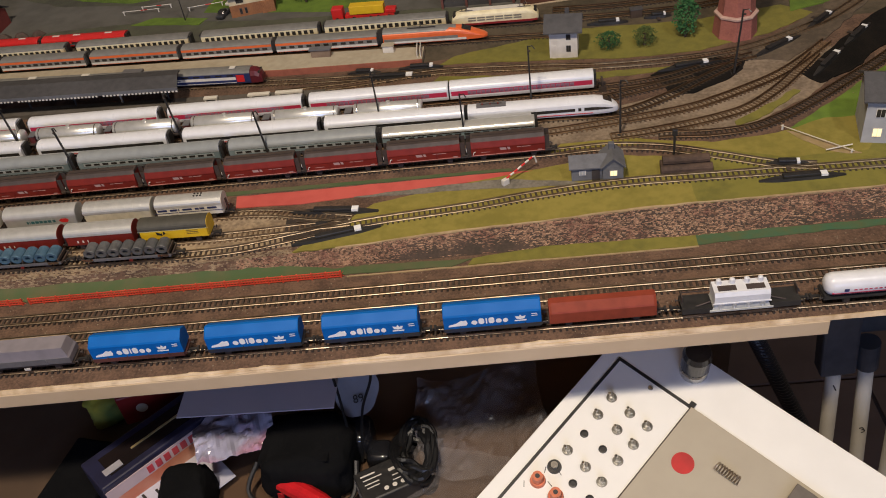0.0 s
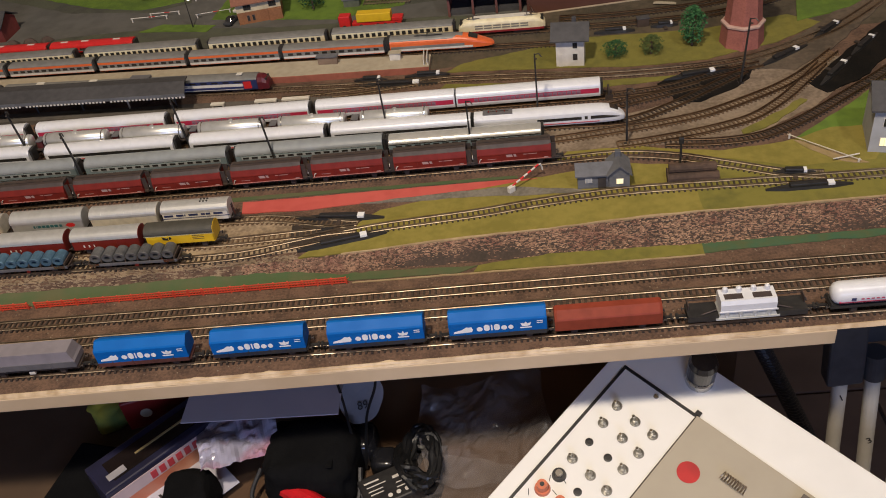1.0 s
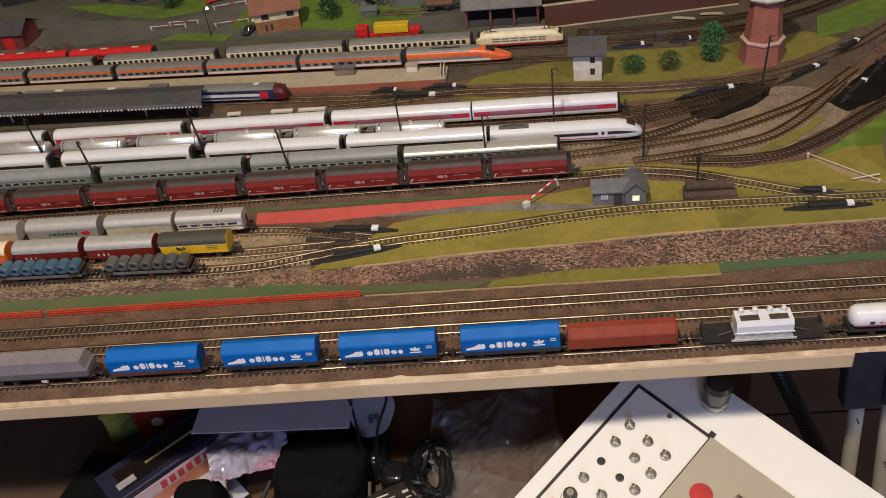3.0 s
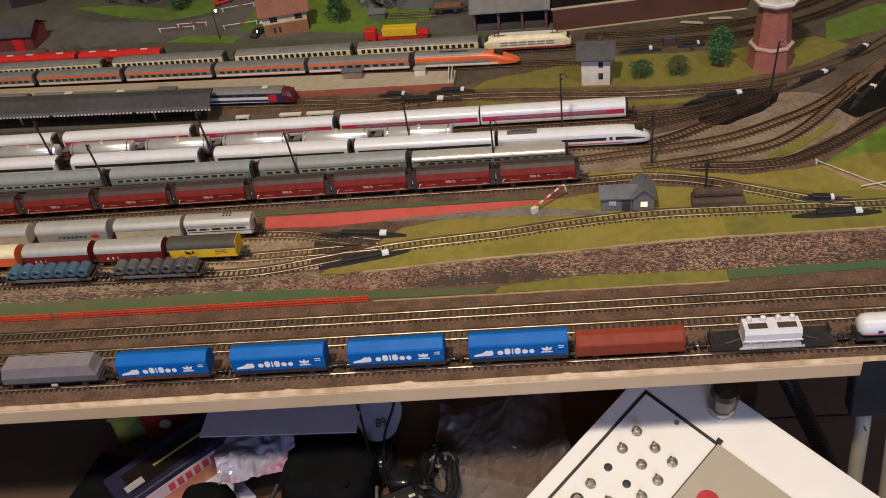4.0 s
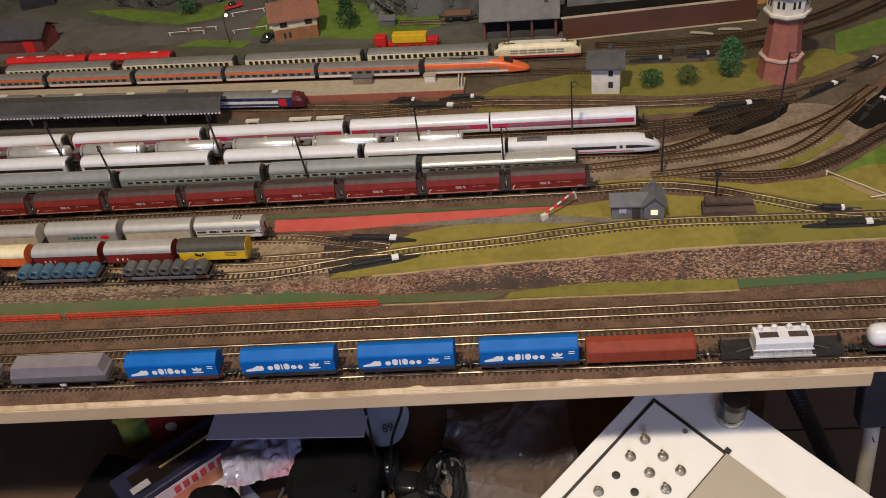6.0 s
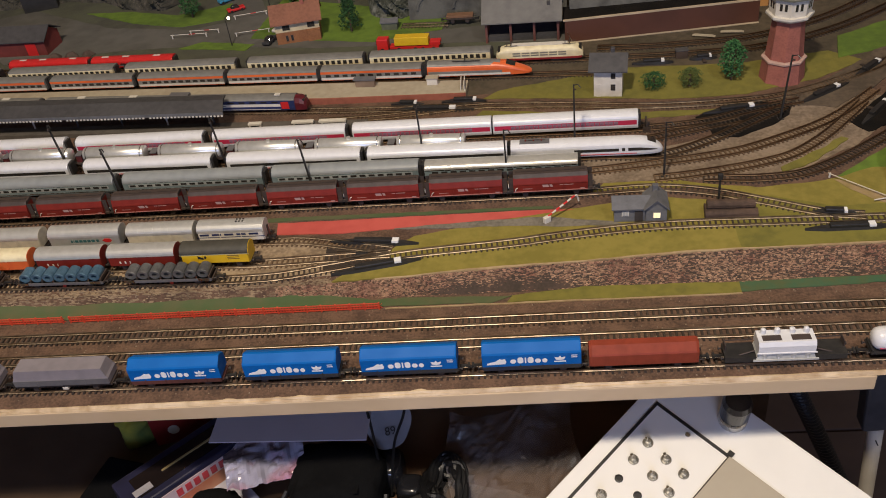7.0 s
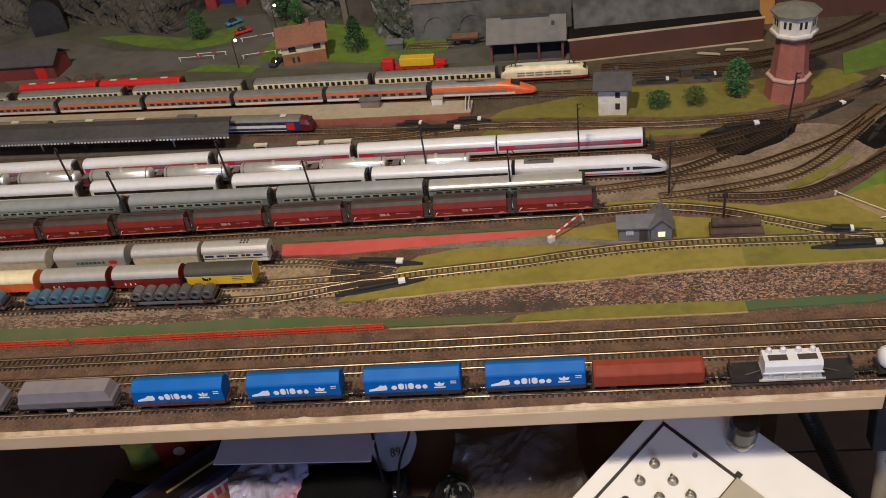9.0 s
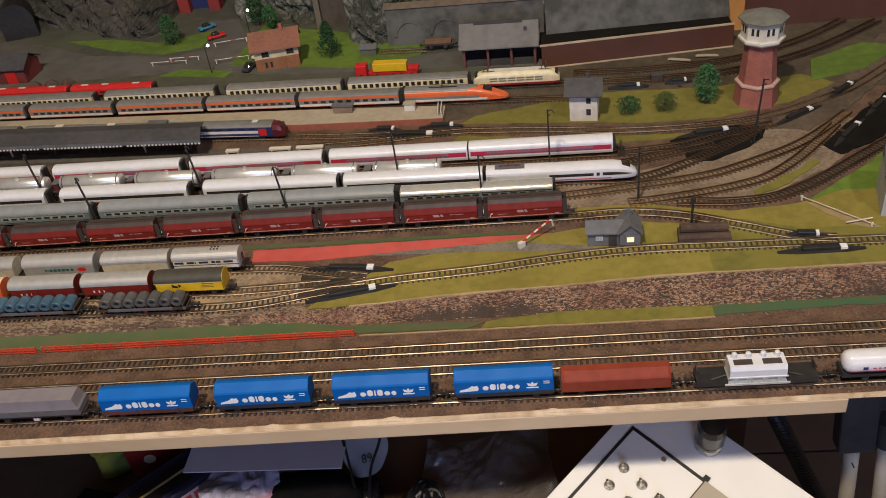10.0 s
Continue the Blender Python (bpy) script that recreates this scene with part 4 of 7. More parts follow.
def hopper_wagon(m):
    t = thing("hopper_wagon", "dark red self-discharging hopper wagon with pale print in the yard", "goods wagon", m, "red hopper wagons")
    t.scale.z = 1.1
    h = 0.0350
    bm = prism([(-0.0066, 0.0052), (-0.0088, 0.0066), (-0.0091, 0.0150), (-0.0070, 0.0202), (0.0070, 0.0202), (0.0091, 0.0150), (0.0088, 0.0066), (0.0066, 0.0052)], -h, h)
    part("hopper", bm, OXIDE, t)
    part("roof", prism([(-0.0072, 0.0199), (-0.0048, 0.0229), (0.0048, 0.0229), (0.0072, 0.0199)], -h, h, [(-h, 0.97, 0.99), (-h + 0.002, 1, 1), (h - 0.002, 1, 1), (h, 0.97, 0.99)]), OXIDEDARK, t, "dark brown roof")
    part("roof_catwalk", boxes((-h + 0.002, h - 0.002, -0.0009, 0.0009, 0.0231, 0.0236)), DARKFRAME, t)
    part("crease_strip", boxes((-h, h, -0.0094, -0.0089, 0.0142, 0.0148)), OXIDE, t)
    for x in (-0.0345, -0.0125, 0.0125, 0.0345):
        part("rib", boxes((x - 0.0004, x + 0.0004, -0.0094, -0.0088, 0.0068, 0.0141)), OXIDE, t)
    part("ledge", boxes((-h, h, -0.0096, -0.0088, 0.0074, 0.0078)), mat("pale_pink_edge", (0.45, 0.20, 0.17), 0.5), t, "pale pink edge strip")
    PRINT = mat("faded_white_print", (0.42, 0.27, 0.25), 0.6)
    for i, (dx, ww) in enumerate(((-0.008, 0.0042), (-0.0048, 0.0036), (-0.001, 0.0034))):
        flat_mark(t, "emblem_bar", [(dx + 0.001, 0.0112), (dx + ww, 0.0112), (dx + ww - 0.001, 0.0138), (dx, 0.0138)], PRINT, -0.00895)
    flat_mark(t, "print_bar", rect(0.0085, 0.0215, 0.0126, 0.0132), PRINT, -0.00895)
    flat_mark(t, "small_print", rect(0.028, 0.032, 0.0080, 0.0088), PRINT, -0.0089)
    flat_mark(t, "small_print", rect(-0.026, -0.017, 0.0100, 0.0104), PRINT, -0.0089)
    for sgn in (-1, 1):
        part("end_ladder", boxes((min(sgn * h, sgn * 0.0395), max(sgn * h, sgn * 0.0395), -0.0062, -0.0055, 0.0065, 0.0205), (min(sgn * h, sgn * 0.0395), max(sgn * h, sgn * 0.0395), 0.0055, 0.0062, 0.0065, 0.0205)), DARKFRAME, t)
    part("end_valve", tube([(-0.0335, -0.0098, 0.0088), (-0.0325, -0.0098, 0.0112), (-0.0310, -0.0098, 0.0118)], 0.0004), OFFWHITE, t, "pale brake lever")
    part("brake_wheel", rod((-0.0395, -0.004, 0.011), (-0.0400, -0.004, 0.011), 0.0022, 10), OFFWHITE, t)
    underframe(t, 0.039, DARKFRAME)
    return t


hw = hopper_wagon(on("hopper", 0.099))
for i in range(1, 11):
    copy_thing(hw, on("hopper", 0.099 - i * 0.0805))


def van(m, name, label, length, side, roof, group="", marks=(), top=0.0225, ribs=0, silver_band=False, eave=0.0160):
    """A two-axle covered van with an arched roof."""
    t = thing(name, label, "goods wagon", m, group)
    t.scale.z = 1.08
    h, half = length / 2 - 0.0016, 0.0086
    part("body", prism([(-half, 0.0070), (-half, eave), (half, eave), (half, 0.0070)], -h, h), side, t)
    ro = [(-half * 1.04 * math.cos(math.pi * i / 14), eave + (top - eave) * math.sin(math.pi * i / 14) ** 0.8) for i in range(15)]
    r = part("roof", prism(ro, -h - 0.0006, h + 0.0006), roof, t)
    for i in range(ribs):
        x = -h + (i + 0.5) * length / ribs
        part("roof_rib", prism([(y * 1.01, z + 0.0002) for y, z in ro], x - 0.0003, x + 0.0003), roof, r)
    for x in (-h * 0.33, h * 0.33):
        part("door_post", boxes((x - 0.0003, x + 0.0003, -half - 0.0004, -half, 0.0072, eave)), side, t)
    for sgn in (-1, 1):
        part("end_wall", prism([(y * 0.985, z) for y, z in [(-half, 0.0072)] + ro + [(half, 0.0072)]], *sorted((sgn * (h + 0.0007), sgn * (h + 0.0011)))), DARKFRAME if sgn < 0 else side, t)
    for nm, out, mt in marks:
        flat_mark(t, nm, out, mt, -half)
    underframe(t, h + 0.001)
    return t


CREAMSIDE = mat("pale_cream_side", (0.58, 0.52, 0.40), 0.5, scale=140)
van(on("cool", -0.2015), "refrigerator_van", "white refrigerator van with shiny silver roof and blue print", 0.066, OFFWHITE, SILVER, "goods vans", [("print_bar", rect(-0.030 + i * 0.012, -0.021 + i * 0.012, 0.0125, 0.0145), NAVY) for i in range(5)] + [("stripe", rect(-0.033, 0.033, 0.0105, 0.0112), NAVY)])
rv = bpy.data.objects["refrigerator_van"]
for i in range(6):
    part("roof_vent", rod((0.006 + (i % 3) * 0.0032, -0.0015 + (i // 3) * 0.0035, 0.0218), (0.006 + (i % 3) * 0.0032, -0.0015 + (i // 3) * 0.0035, 0.0229), 0.0010, 8), BLACK, rv)
part("end_ladder", boxes((0.0358, 0.0368, -0.0065, -0.0035, 0.0070, 0.0200)), BLACK, rv)
van(on("cool", -0.2710), "refrigerator_van", "ribbed silver-roofed goods van with cream sides", 0.068, CREAMSIDE, SILVER, "goods vans", ribs=9)
van(on("cool", -0.3475), "refrigerator_van", "large silver fish van with teal lettering and red mark", 0.074, SILVER, SILVER, "goods vans", [("print_bar", rect(-0.014 + i * 0.0042, -0.0106 + i * 0.0042, 0.0112, 0.0138), mat("teal_print", (0.03, 0.13, 0.14), 0.5)) for i in range(7)] + [("fish_mark", [(0.018, 0.0125), (0.021, 0.0145), (0.026, 0.0145), (0.028, 0.0125), (0.026, 0.0105), (0.021, 0.0105)], RED)], top=0.0235)
van(on("cool", -0.4285), "refrigerator_van", "cream-sided silver-roofed goods van", 0.072, CREAMSIDE, SILVER, "goods vans")
van(on("cool", -0.506), "refrigerator_van", "cream-sided silver-roofed goods van", 0.072, CREAMSIDE, SILVER, "goods vans")
van(on("post", -0.2080), "post_van", "bright yellow post van with dark grey roof", 0.066, YELLOW, mat("dark_olive_roof", (0.06, 0.055, 0.042), 0.6, scale=150), "goods vans", [("horn_mark", [(-0.016, 0.0115), (-0.011, 0.0105), (-0.0075, 0.0125), (-0.0085, 0.0145), (-0.012, 0.0128), (-0.0165, 0.0148)], BLACK)] + [("print_bar", rect(0.012, 0.023, z, z + 0.0005), OXIDEDARK) for z in (0.0105, 0.0122, 0.0139)] + [("pale_edge", rect(-0.0328, 0.0328, 0.0152, 0.0161), mat("pale_yellow", (0.75, 0.66, 0.35), 0.5))])
bv = van(on("post", -0.2785), "brown_van", "dark brown goods van with silver-grey roof", 0.067, OXIDE, SILVER, "goods vans", [("small_print", rect(-0.022 + i * 0.005, -0.0205 + i * 0.005, 0.0095, 0.0118), OFFWHITE) for i in range(3)])
copy_thing(bv, on("post", -0.3500))
van(on("post", -0.4220), "orange_van", "orange goods van with cream roof", 0.066, ORANGE, CREAM, "goods vans")
van(on("post", -0.4950), "orange_van", "orange goods van with cream roof", 0.066, ORANGE, CREAM, "goods vans")


def coil_wagon(m, coil, label, group):
    t = thing("coil_wagon", label, "goods wagon", m, group)
    t.scale = (1.10, 1.0, 0.92)
    part("deck", boxes((-0.0375, 0.0375, -0.0080, 0.0080, 0.0062, 0.0080)), GREYSIDE, t)
    part("side_sill", boxes((-0.0375, 0.0375, -0.0088, -0.0080, 0.0055, 0.0083)), GREYSIDE, t)
    for i in range(7):
        x = -0.0315 + i * 0.0103
        bm = bmesh.new()
        ring = [2 * math.pi * q / 16 for q in range(16)]
        loft(bm, [[(x + r * math.cos(a), y, 0.0128 + r * math.sin(a)) for a in ring] for y, r in ((-0.0064, 0.0022), (-0.0066, 0.0046), (-0.006, 0.0049), (0.006, 0.0049), (0.0066, 0.0046), (0.0064, 0.0022))], False)
        loft(bm, [[(x + 0.0022 * math.cos(a), y, 0.0128 + 0.0022 * math.sin(a)) for a in ring] for y in (-0.0064, 0.0064)], False)
        part("coil", bm, coil, t)
    for i in range(8):
        x = -0.0366 + i * 0.0103
        part("cradle", boxes((x - 0.0006, x + 0.0006, -0.0082, 0.0082, 0.0080, 0.0112)), STEEL if i % 3 == 0 else DARKFRAME, t)
    for x in (-0.0345, 0.0295):
        part("bracket", boxes((x - 0.003, x + 0.006, -0.0093, -0.0088, 0.0062, 0.0092)), STEEL, t)
    part("brake_disc", rod((0.003, -0.0086, 0.0045), (0.003, -0.0092, 0.0045), 0.0016, 10), OXIDE, t)
    underframe(t, 0.0385)
    return t


coil_wagon(on("coil", -0.2480), COIL_G, "flat wagon loaded with seven grey steel coils", "coil wagons")
coil_wagon(on("coil", -0.3515), COIL_B, "flat wagon loaded with seven blue steel coils", "coil wagons")
cw = coil_wagon(on("coil", -0.4550), COIL_B, "flat wagon loaded with seven blue steel coils", "coil wagons")

# push-pull train with a navy and red head
t = coach("control_car", "navy and white control car with red nose at the platform", on("blue", -0.268), 0.160, NAVY, GREYROOF, [(0.0100, 0.0140, OFFWHITE, -0.98, 0.78), (0.0058, 0.0064, OFFWHITE, -0.98, 0.78), (0.0066, 0.0168, RED, 0.79, 0.91)], (10, 0.0075, 0.0020, 0.0164, -0.85, 0.70, WINDOW), gangway=False, category="locomotive", eave=0.0186, top=0.0222)
for x in (-0.030, -0.021, -0.012):
    flat_mark(t, "print_bar", rect(x, x + 0.006, 0.0115, 0.0125), NAVY, -0.0089)
bm = bmesh.new()
loft(bm, [[(x, -0.0088 * q, 0.0045), (x, -0.0088 * q, 0.0155 * hh), (x, -0.006 * q, 0.0215 * hh), (x, 0, 0.0236 * hh), (x, 0.006 * q, 0.0215 * hh), (x, 0.0088 * q, 0.0155 * hh), (x, 0.0088 * q, 0.0045)] for x, q, hh in ((0.0802, 1.0, 0.95), (0.086, 0.97, 0.93), (0.091, 0.90, 0.80), (0.0935, 0.80, 0.55))])
part("nose", bm, mat("dark_red_nose", (0.12, 0.014, 0.02), 0.35), t, "dark red rounded nose")
part("windscreen", boxes((0.0895, 0.0915, -0.006, 0.006, 0.0145, 0.0185)), WINDOW, t)
part("roof_unit", soft_box(-0.080, -0.055, -0.0068, 0.0068, 0.0205, 0.0255, 0.0006), GREYSIDE, t, "grey roof equipment box")
part("headlamp", boxes((0.055, 0.062, -0.0035, 0.002, 0.0233, 0.0242)), OFFWHITE, t)
bc = coach("grey_roof_coach", "dark coach with flat grey roof behind the canopy", on("blue", -0.430), 0.165, NAVY, GREYROOF, [(0.0094, 0.0138, OFFWHITE, -0.98, 0.98)], (12, 0.006, 0.0022, 0.0116, -0.85, 0.85, WINDOW), group="push-pull train")
for x in (-0.04, 0.03):
    part("roof_vent", boxes((x, x + 0.010, -0.002, 0.003, 0.0232, 0.0242)), OFFWHITE, bc)
copy_thing(bc, on("blue", -0.604))

# orange high-speed train
oc = coach("orange_coach", "orange and grey high-speed coach with white lower band", on("orange", -0.2325), 0.116, GREYROOF, GREYROOF, [(0.0138, 0.0172, ORANGE, -1, 1), (0.0050, 0.0082, OFFWHITE, -1, 1), (0.0044, 0.0050, ORANGE, -1, 1)], (11, 0.0062, 0.0034, 0.0110, -0.85, 0.85, WINDOW), group="orange train", top=0.0203, eave=0.0173)
for x in (-0.354, -0.4775, -0.601, -0.7245):
    copy_thing(oc, on("orange", x))
coach("orange_coach", "orange and grey high-speed coach with white lower band", on("orange", -0.1065), 0.126, GREYROOF, GREYROOF, [(0.0138, 0.0172, ORANGE, -1, 1), (0.0050, 0.0082, OFFWHITE, -1, 1), (0.0044, 0.0050, ORANGE, -1, 1)], (11, 0.0062, 0.0034, 0.0110, -0.85, 0.85, WINDOW), group="orange train", top=0.0203, eave=0.0173)
t = thing("orange_power_car", "orange high-speed power car with wedge nose and grey roof", "locomotive", on("orange", 0.0235), "orange train")
t.scale.z = 0.88
secs = []
for x, wy, zt in ((-0.060, 1, 0.0222), (0.022, 1, 0.0222), (0.034, 0.99, 0.0200), (0.046, 0.94, 0.0155), (0.056, 0.82, 0.0110), (0.062, 0.60, 0.0080), (0.0645, 0.3, 0.0062)):
    eave = min(0.0150, 0.0045 + (zt - 0.0045) * 0.6)
    secs.append([(x, -0.0086 * wy, 0.0042)] + [(x, -0.0088 * wy * math.cos(math.pi * i / 10), eave + (zt - eave) * math.sin(math.pi * i / 10) ** 0.85) for i in range(11)] + [(x, 0.0086 * wy, 0.0042)])
part("shell", loft(bmesh.new(), secs), ORANGE, t)
part("roof", prism([(-0.0080 * math.cos(math.pi * i / 10), 0.0172 + 0.0053 * math.sin(math.pi * i / 10) ** 0.85) for i in range(11)], -0.0602, 0.020, [(-0.0602, 1, 1), (0.016, 1, 1), (0.028, 0.7, 0.985)]), GREYROOF, t)
for s in (-1, 1):
    y = s * 0.00885
    part("grey_panel", boxes((-0.059, 0.030, y - 0.0002, y + 0.0002, 0.0082, 0.0118)), GREYROOF, t)
    part("white_band", boxes((-0.059, 0.040, y - 0.0002, y + 0.0002, 0.0052, 0.0080)), OFFWHITE, t)
bm = bmesh.new()
loft(bm, [[(x, y, z + 0.0002) for y in (-0.0055 * q, 0.0055 * q)] + [(x, y, z - 0.001) for y in (0.0055 * q, -0.0055 * q)] for x, z, q in ((0.035, 0.0197, 1.0), (0.0455, 0.0157, 0.95))])
part("windscreen", bm, WINDOW, t)
part("pantograph", boxes((-0.030, 0.004, -0.004, -0.0035, 0.0232, 0.0240), (-0.030, 0.004, 0.0035, 0.004, 0.0232, 0.0240), (-0.015, -0.014, -0.006, 0.006, 0.0240, 0.0248)), BLACK, t)
part("gangway", boxes((-0.0640, -0.060, -0.0075, 0.0075, 0.005, 0.0215)), BLACK, t)
for x in (-0.045, 0.032):
    bogie(t, x)

# cream and grey coaches with an electric locomotive
cc = coach("cream_coach", "cream coach with grey roof and square windows at the back", on("cream", -0.036), 0.151, CREAM, GREYROOF, [(0.0045, 0.0072, GREYROOF, -1, 1)], (19, 0.0046, 0.0056, 0.0138, -0.90, 0.90, WINDOW), group="cream coaches", eave=0.0186, top=0.0218)
for x in (-0.196, -0.364, -0.532, -0.700):
    copy_thing(cc, on("cream", x))
t = thing("electric_locomotive", "cream electric locomotive with red skirt and roof gear", "locomotive", on("cream", 0.0985))
t.scale.z = 0.92
secs = []
for x, q, zt in ((-0.0525, 0.70, 0.0120), (-0.0505, 0.86, 0.0160), (-0.046, 0.96, 0.0195), (-0.040, 1, 0.0215), (0.040, 1, 0.0215), (0.046, 0.96, 0.0195), (0.0505, 0.86, 0.0160), (0.0525, 0.70, 0.0120)):
    secs.append([(x, -0.0086 * q, 0.0062)] + [(x, -0.0088 * q * math.cos(math.pi * i / 8), 0.0062 + (zt - 0.0062) * (0.62 + 0.38 * math.sin(math.pi * i / 8))) for i in range(9)] + [(x, 0.0086 * q, 0.0062)])
part("shell", loft(bmesh.new(), secs), CREAM, t)
part("skirt", prism([(-0.0088, 0.0040), (-0.0090, 0.0068), (0.0090, 0.0068), (0.0088, 0.0040)], -0.050, 0.050, [(-0.051, 0.85, 1), (-0.045, 1, 1), (0.045, 1, 1), (0.051, 0.85, 1)]), mat("dark_red_skirt", (0.28, 0.02, 0.022), 0.4), t, "dark red skirt")
me = window_mesh(0.0095, 0.0018, mat("grille_grey", (0.22, 0.20, 0.16), 0.4), "grille")
for z in (0.0105, 0.0138):
    for i in range(6):
        for s in (-1, 1):
            piece("grille", me, t, Matrix.Translation((-0.0275 + i * 0.011, s * 0.0089, z)))
for x in (-0.0488, 0.0488):
    part("windscreen", boxes((x - 0.0018, x + 0.0018, -0.0060, 0.0060, 0.0150, 0.0183)), WINDOW, t)
    part("lamp", boxes((x * 1.05 - 0.001, x * 1.05 + 0.001, -0.0045, -0.0030, 0.0088, 0.0102)), OFFWHITE, t)
part("roof_deck", boxes((-0.034, 0.034, -0.0035, 0.0035, 0.0213, 0.0226)), OFFWHITE, t)
for x in (-0.034, 0.036):
    part("pantograph", boxes((x - 0.008, x + 0.008, -0.0045, -0.0039, 0.0224, 0.0230), (x - 0.008, x + 0.008, 0.0039, 0.0045, 0.0224, 0.0230), (x - 0.0006, x + 0.0006, -0.007, 0.007, 0.0236, 0.0243), (x - 0.0055, x - 0.0047, -0.004, 0.004, 0.0222, 0.0240)), OXIDEDARK, t)
part("whip", tube([(0.040, 0, 0.022), (0.034, 0, 0.036)], 0.0003), STEEL, t)
for x in (-0.030, 0.030):
    bogie(t, x, 0.024)

# red railcar set
rr = coach("red_railcar", "bright red railcar with red roof at the back siding", on("red", -0.4440), 0.118, RED, RED, [(0.0080, 0.0105, GREYSIDE, -1, 1)], (9, 0.0075, 0.0030, 0.0125, -0.85, 0.85, WINDOW), group="red railcars", category="railcar")
rr.scale.z = 0.64
for x in (-0.045, -0.015, 0.030):
    part("roof_panel", boxes((x, x + 0.010, -0.0015, 0.0015, 0.0232, 0.0240)), OFFWHITE, rr)
copy_thing(rr, on("red", -0.5675))


# ---- masts, turnouts, fence ----
def mast(x, y, top, lean=0.0, arm=0.016, side=1):
    t = thing("catenary_mast", "slim black catenary mast with bracket between the tracks", "mast", pose(x, y, YARD, 0, lean, 0), "catenary masts")
    h = top - YARD
    part("pole", boxes((-0.0010, 0.0010, -0.0010, 0.0010, 0, h, 0.0003, 0.0003)), BLACK, t)
    part("foot", boxes((-0.003, 0.003, -0.003, 0.003, -0.001, 0.0012)), BLACK, t)
    part("bracket", tube([(0, 0, h - 0.001), (0.004 * side, -0.003, h + 0.0012), (arm * 0.4 * side, -0.006, h - 0.001)], 0.0006), BLACK, t)
    part("insulator", rod((0, -0.002, h - 0.004), (0.0015 * side, -0.0045, h - 0.0035), 0.0009, 8), DARKFRAME, t)
    return t


for x, top, lean in ((-0.342, 0.079, -5), (-0.141, 0.074, -4), (0.057, 0.069, 0), (0.209, 0.072, 0)):
    mast(x, 0.322 if x < 0.2 else 0.3105, top, lean)
for x, y, top, lean in ((-0.430, 0.3885, 0.075, -4), (-0.247, 0.3795, 0.074, -4), (-0.030, 0.3680, 0.079, -1), (0.1270, 0.3640, 0.090, 0)):
    mast(x, y, top, lean)
mast(0.3405, 0.4035, 0.084, 3)


def point_motor(x, y, angle, length=0.066, flip=1, z=YARD):
    t = thing("point_motor", "black turnout motor housing with white label beside the points", "point motor", pose(x, y, z, 0, 0, angle), "point motors")
    h = length / 2
    bm = bmesh.new()
    loft(bm, [[(px, -w, 0), (px, w, 0), (px, w * 0.8, zz), (px, -w * 0.8, zz)] for px, w, zz in ((-h, 0.0012, 0.0022), (-h * 0.55, 0.0036, 0.0036), (h * 0.55, 0.0036, 0.0036), (h, 0.0012, 0.0022))])
    part("base", bm, BLACK, t)
    part("cover", soft_box(-h * 0.46, h * 0.40, -0.0027, 0.0027, 0.0037, 0.0066, 0.0007), BLACK, t)
    part("label", boxes((h * 0.41, h * 0.56, -0.0030, 0.0030, 0.0036, 0.0058)), WHITE, t, "white paper label")
    part("rod", boxes((-0.002, 0.002, flip * 0.004, flip * 0.011, 0.0012, 0.0022)) if flip > 0 else boxes((-0.002, 0.002, -0.011, -0.004, 0.0012, 0.0022)), DARKFRAME, t)
    return t


point_motor(-0.0665, 0.2270, -6.5, 0.084, -1)
point_motor(-0.0610, 0.1910, 11.5, 0.082, 1)
point_motor(0.352, 0.2105, -1, 0.074, 1)
point_motor(0.346, 0.2335, -9, 0.036, -1)
point_motor(-0.028, 0.4745, -6, 0.098, -1)
point_motor(0.230, 0.5510, -3, 0.048, 1)
point_motor(0.289, 0.5535, 0, 0.032, -1)
point_motor(0.008, 0.4895, -4, 0.052, -1)
point_motor(-0.058, 0.4920, -8, 0.040, -1)
# turnout bed with its sleepers, frog and check rails between the point motors
t = thing("point_frog", "brown plastic turnout bed with short metal rails between the motors", "turnout", pose(-0.078, 0.2095, YARD, 0, 0, 2))
part("bed", soft_box(-0.0330, 0.0220, -0.0205, 0.0165, -0.0004, 0.0013, 0.0004), mat("dark_brown_bed", (0.040, 0.027, 0.019), 0.8, second=(0.024, 0.017, 0.013), scale=250, bump=0.5), t, "dark brown turnout bed")
for i in range(9):
    part("bed_sleeper", boxes((-0.024 + i * 0.0058, -0.0210 + i * 0.0058, -0.0125 + 0.0008 * i, 0.0120 - 0.0006 * i, 0.0004, 0.0017)), SLEEPER, t)
for x0, x1, y0, y1 in ((-0.022, 0.010, 0.0062, 0.0012), (-0.018, 0.014, -0.0062, -0.0010), (-0.004, 0.026, 0.0030, 0.0022), (-0.004, 0.024, -0.0046, -0.0018)):
    part("check_rail", loft(bmesh.new(), [[(x, y - 0.0005, 0.0017), (x, y + 0.0005, 0.0017), (x, y + 0.0005, 0.0037), (x, y - 0.0005, 0.0037)] for x, y in ((x0, y0), (x1, y1))]), RAIL, t)
part("frog", soft_box(-0.004, 0.007, -0.0022, 0.0022, 0.0015, 0.0036, 0.0003), BLACK, t)

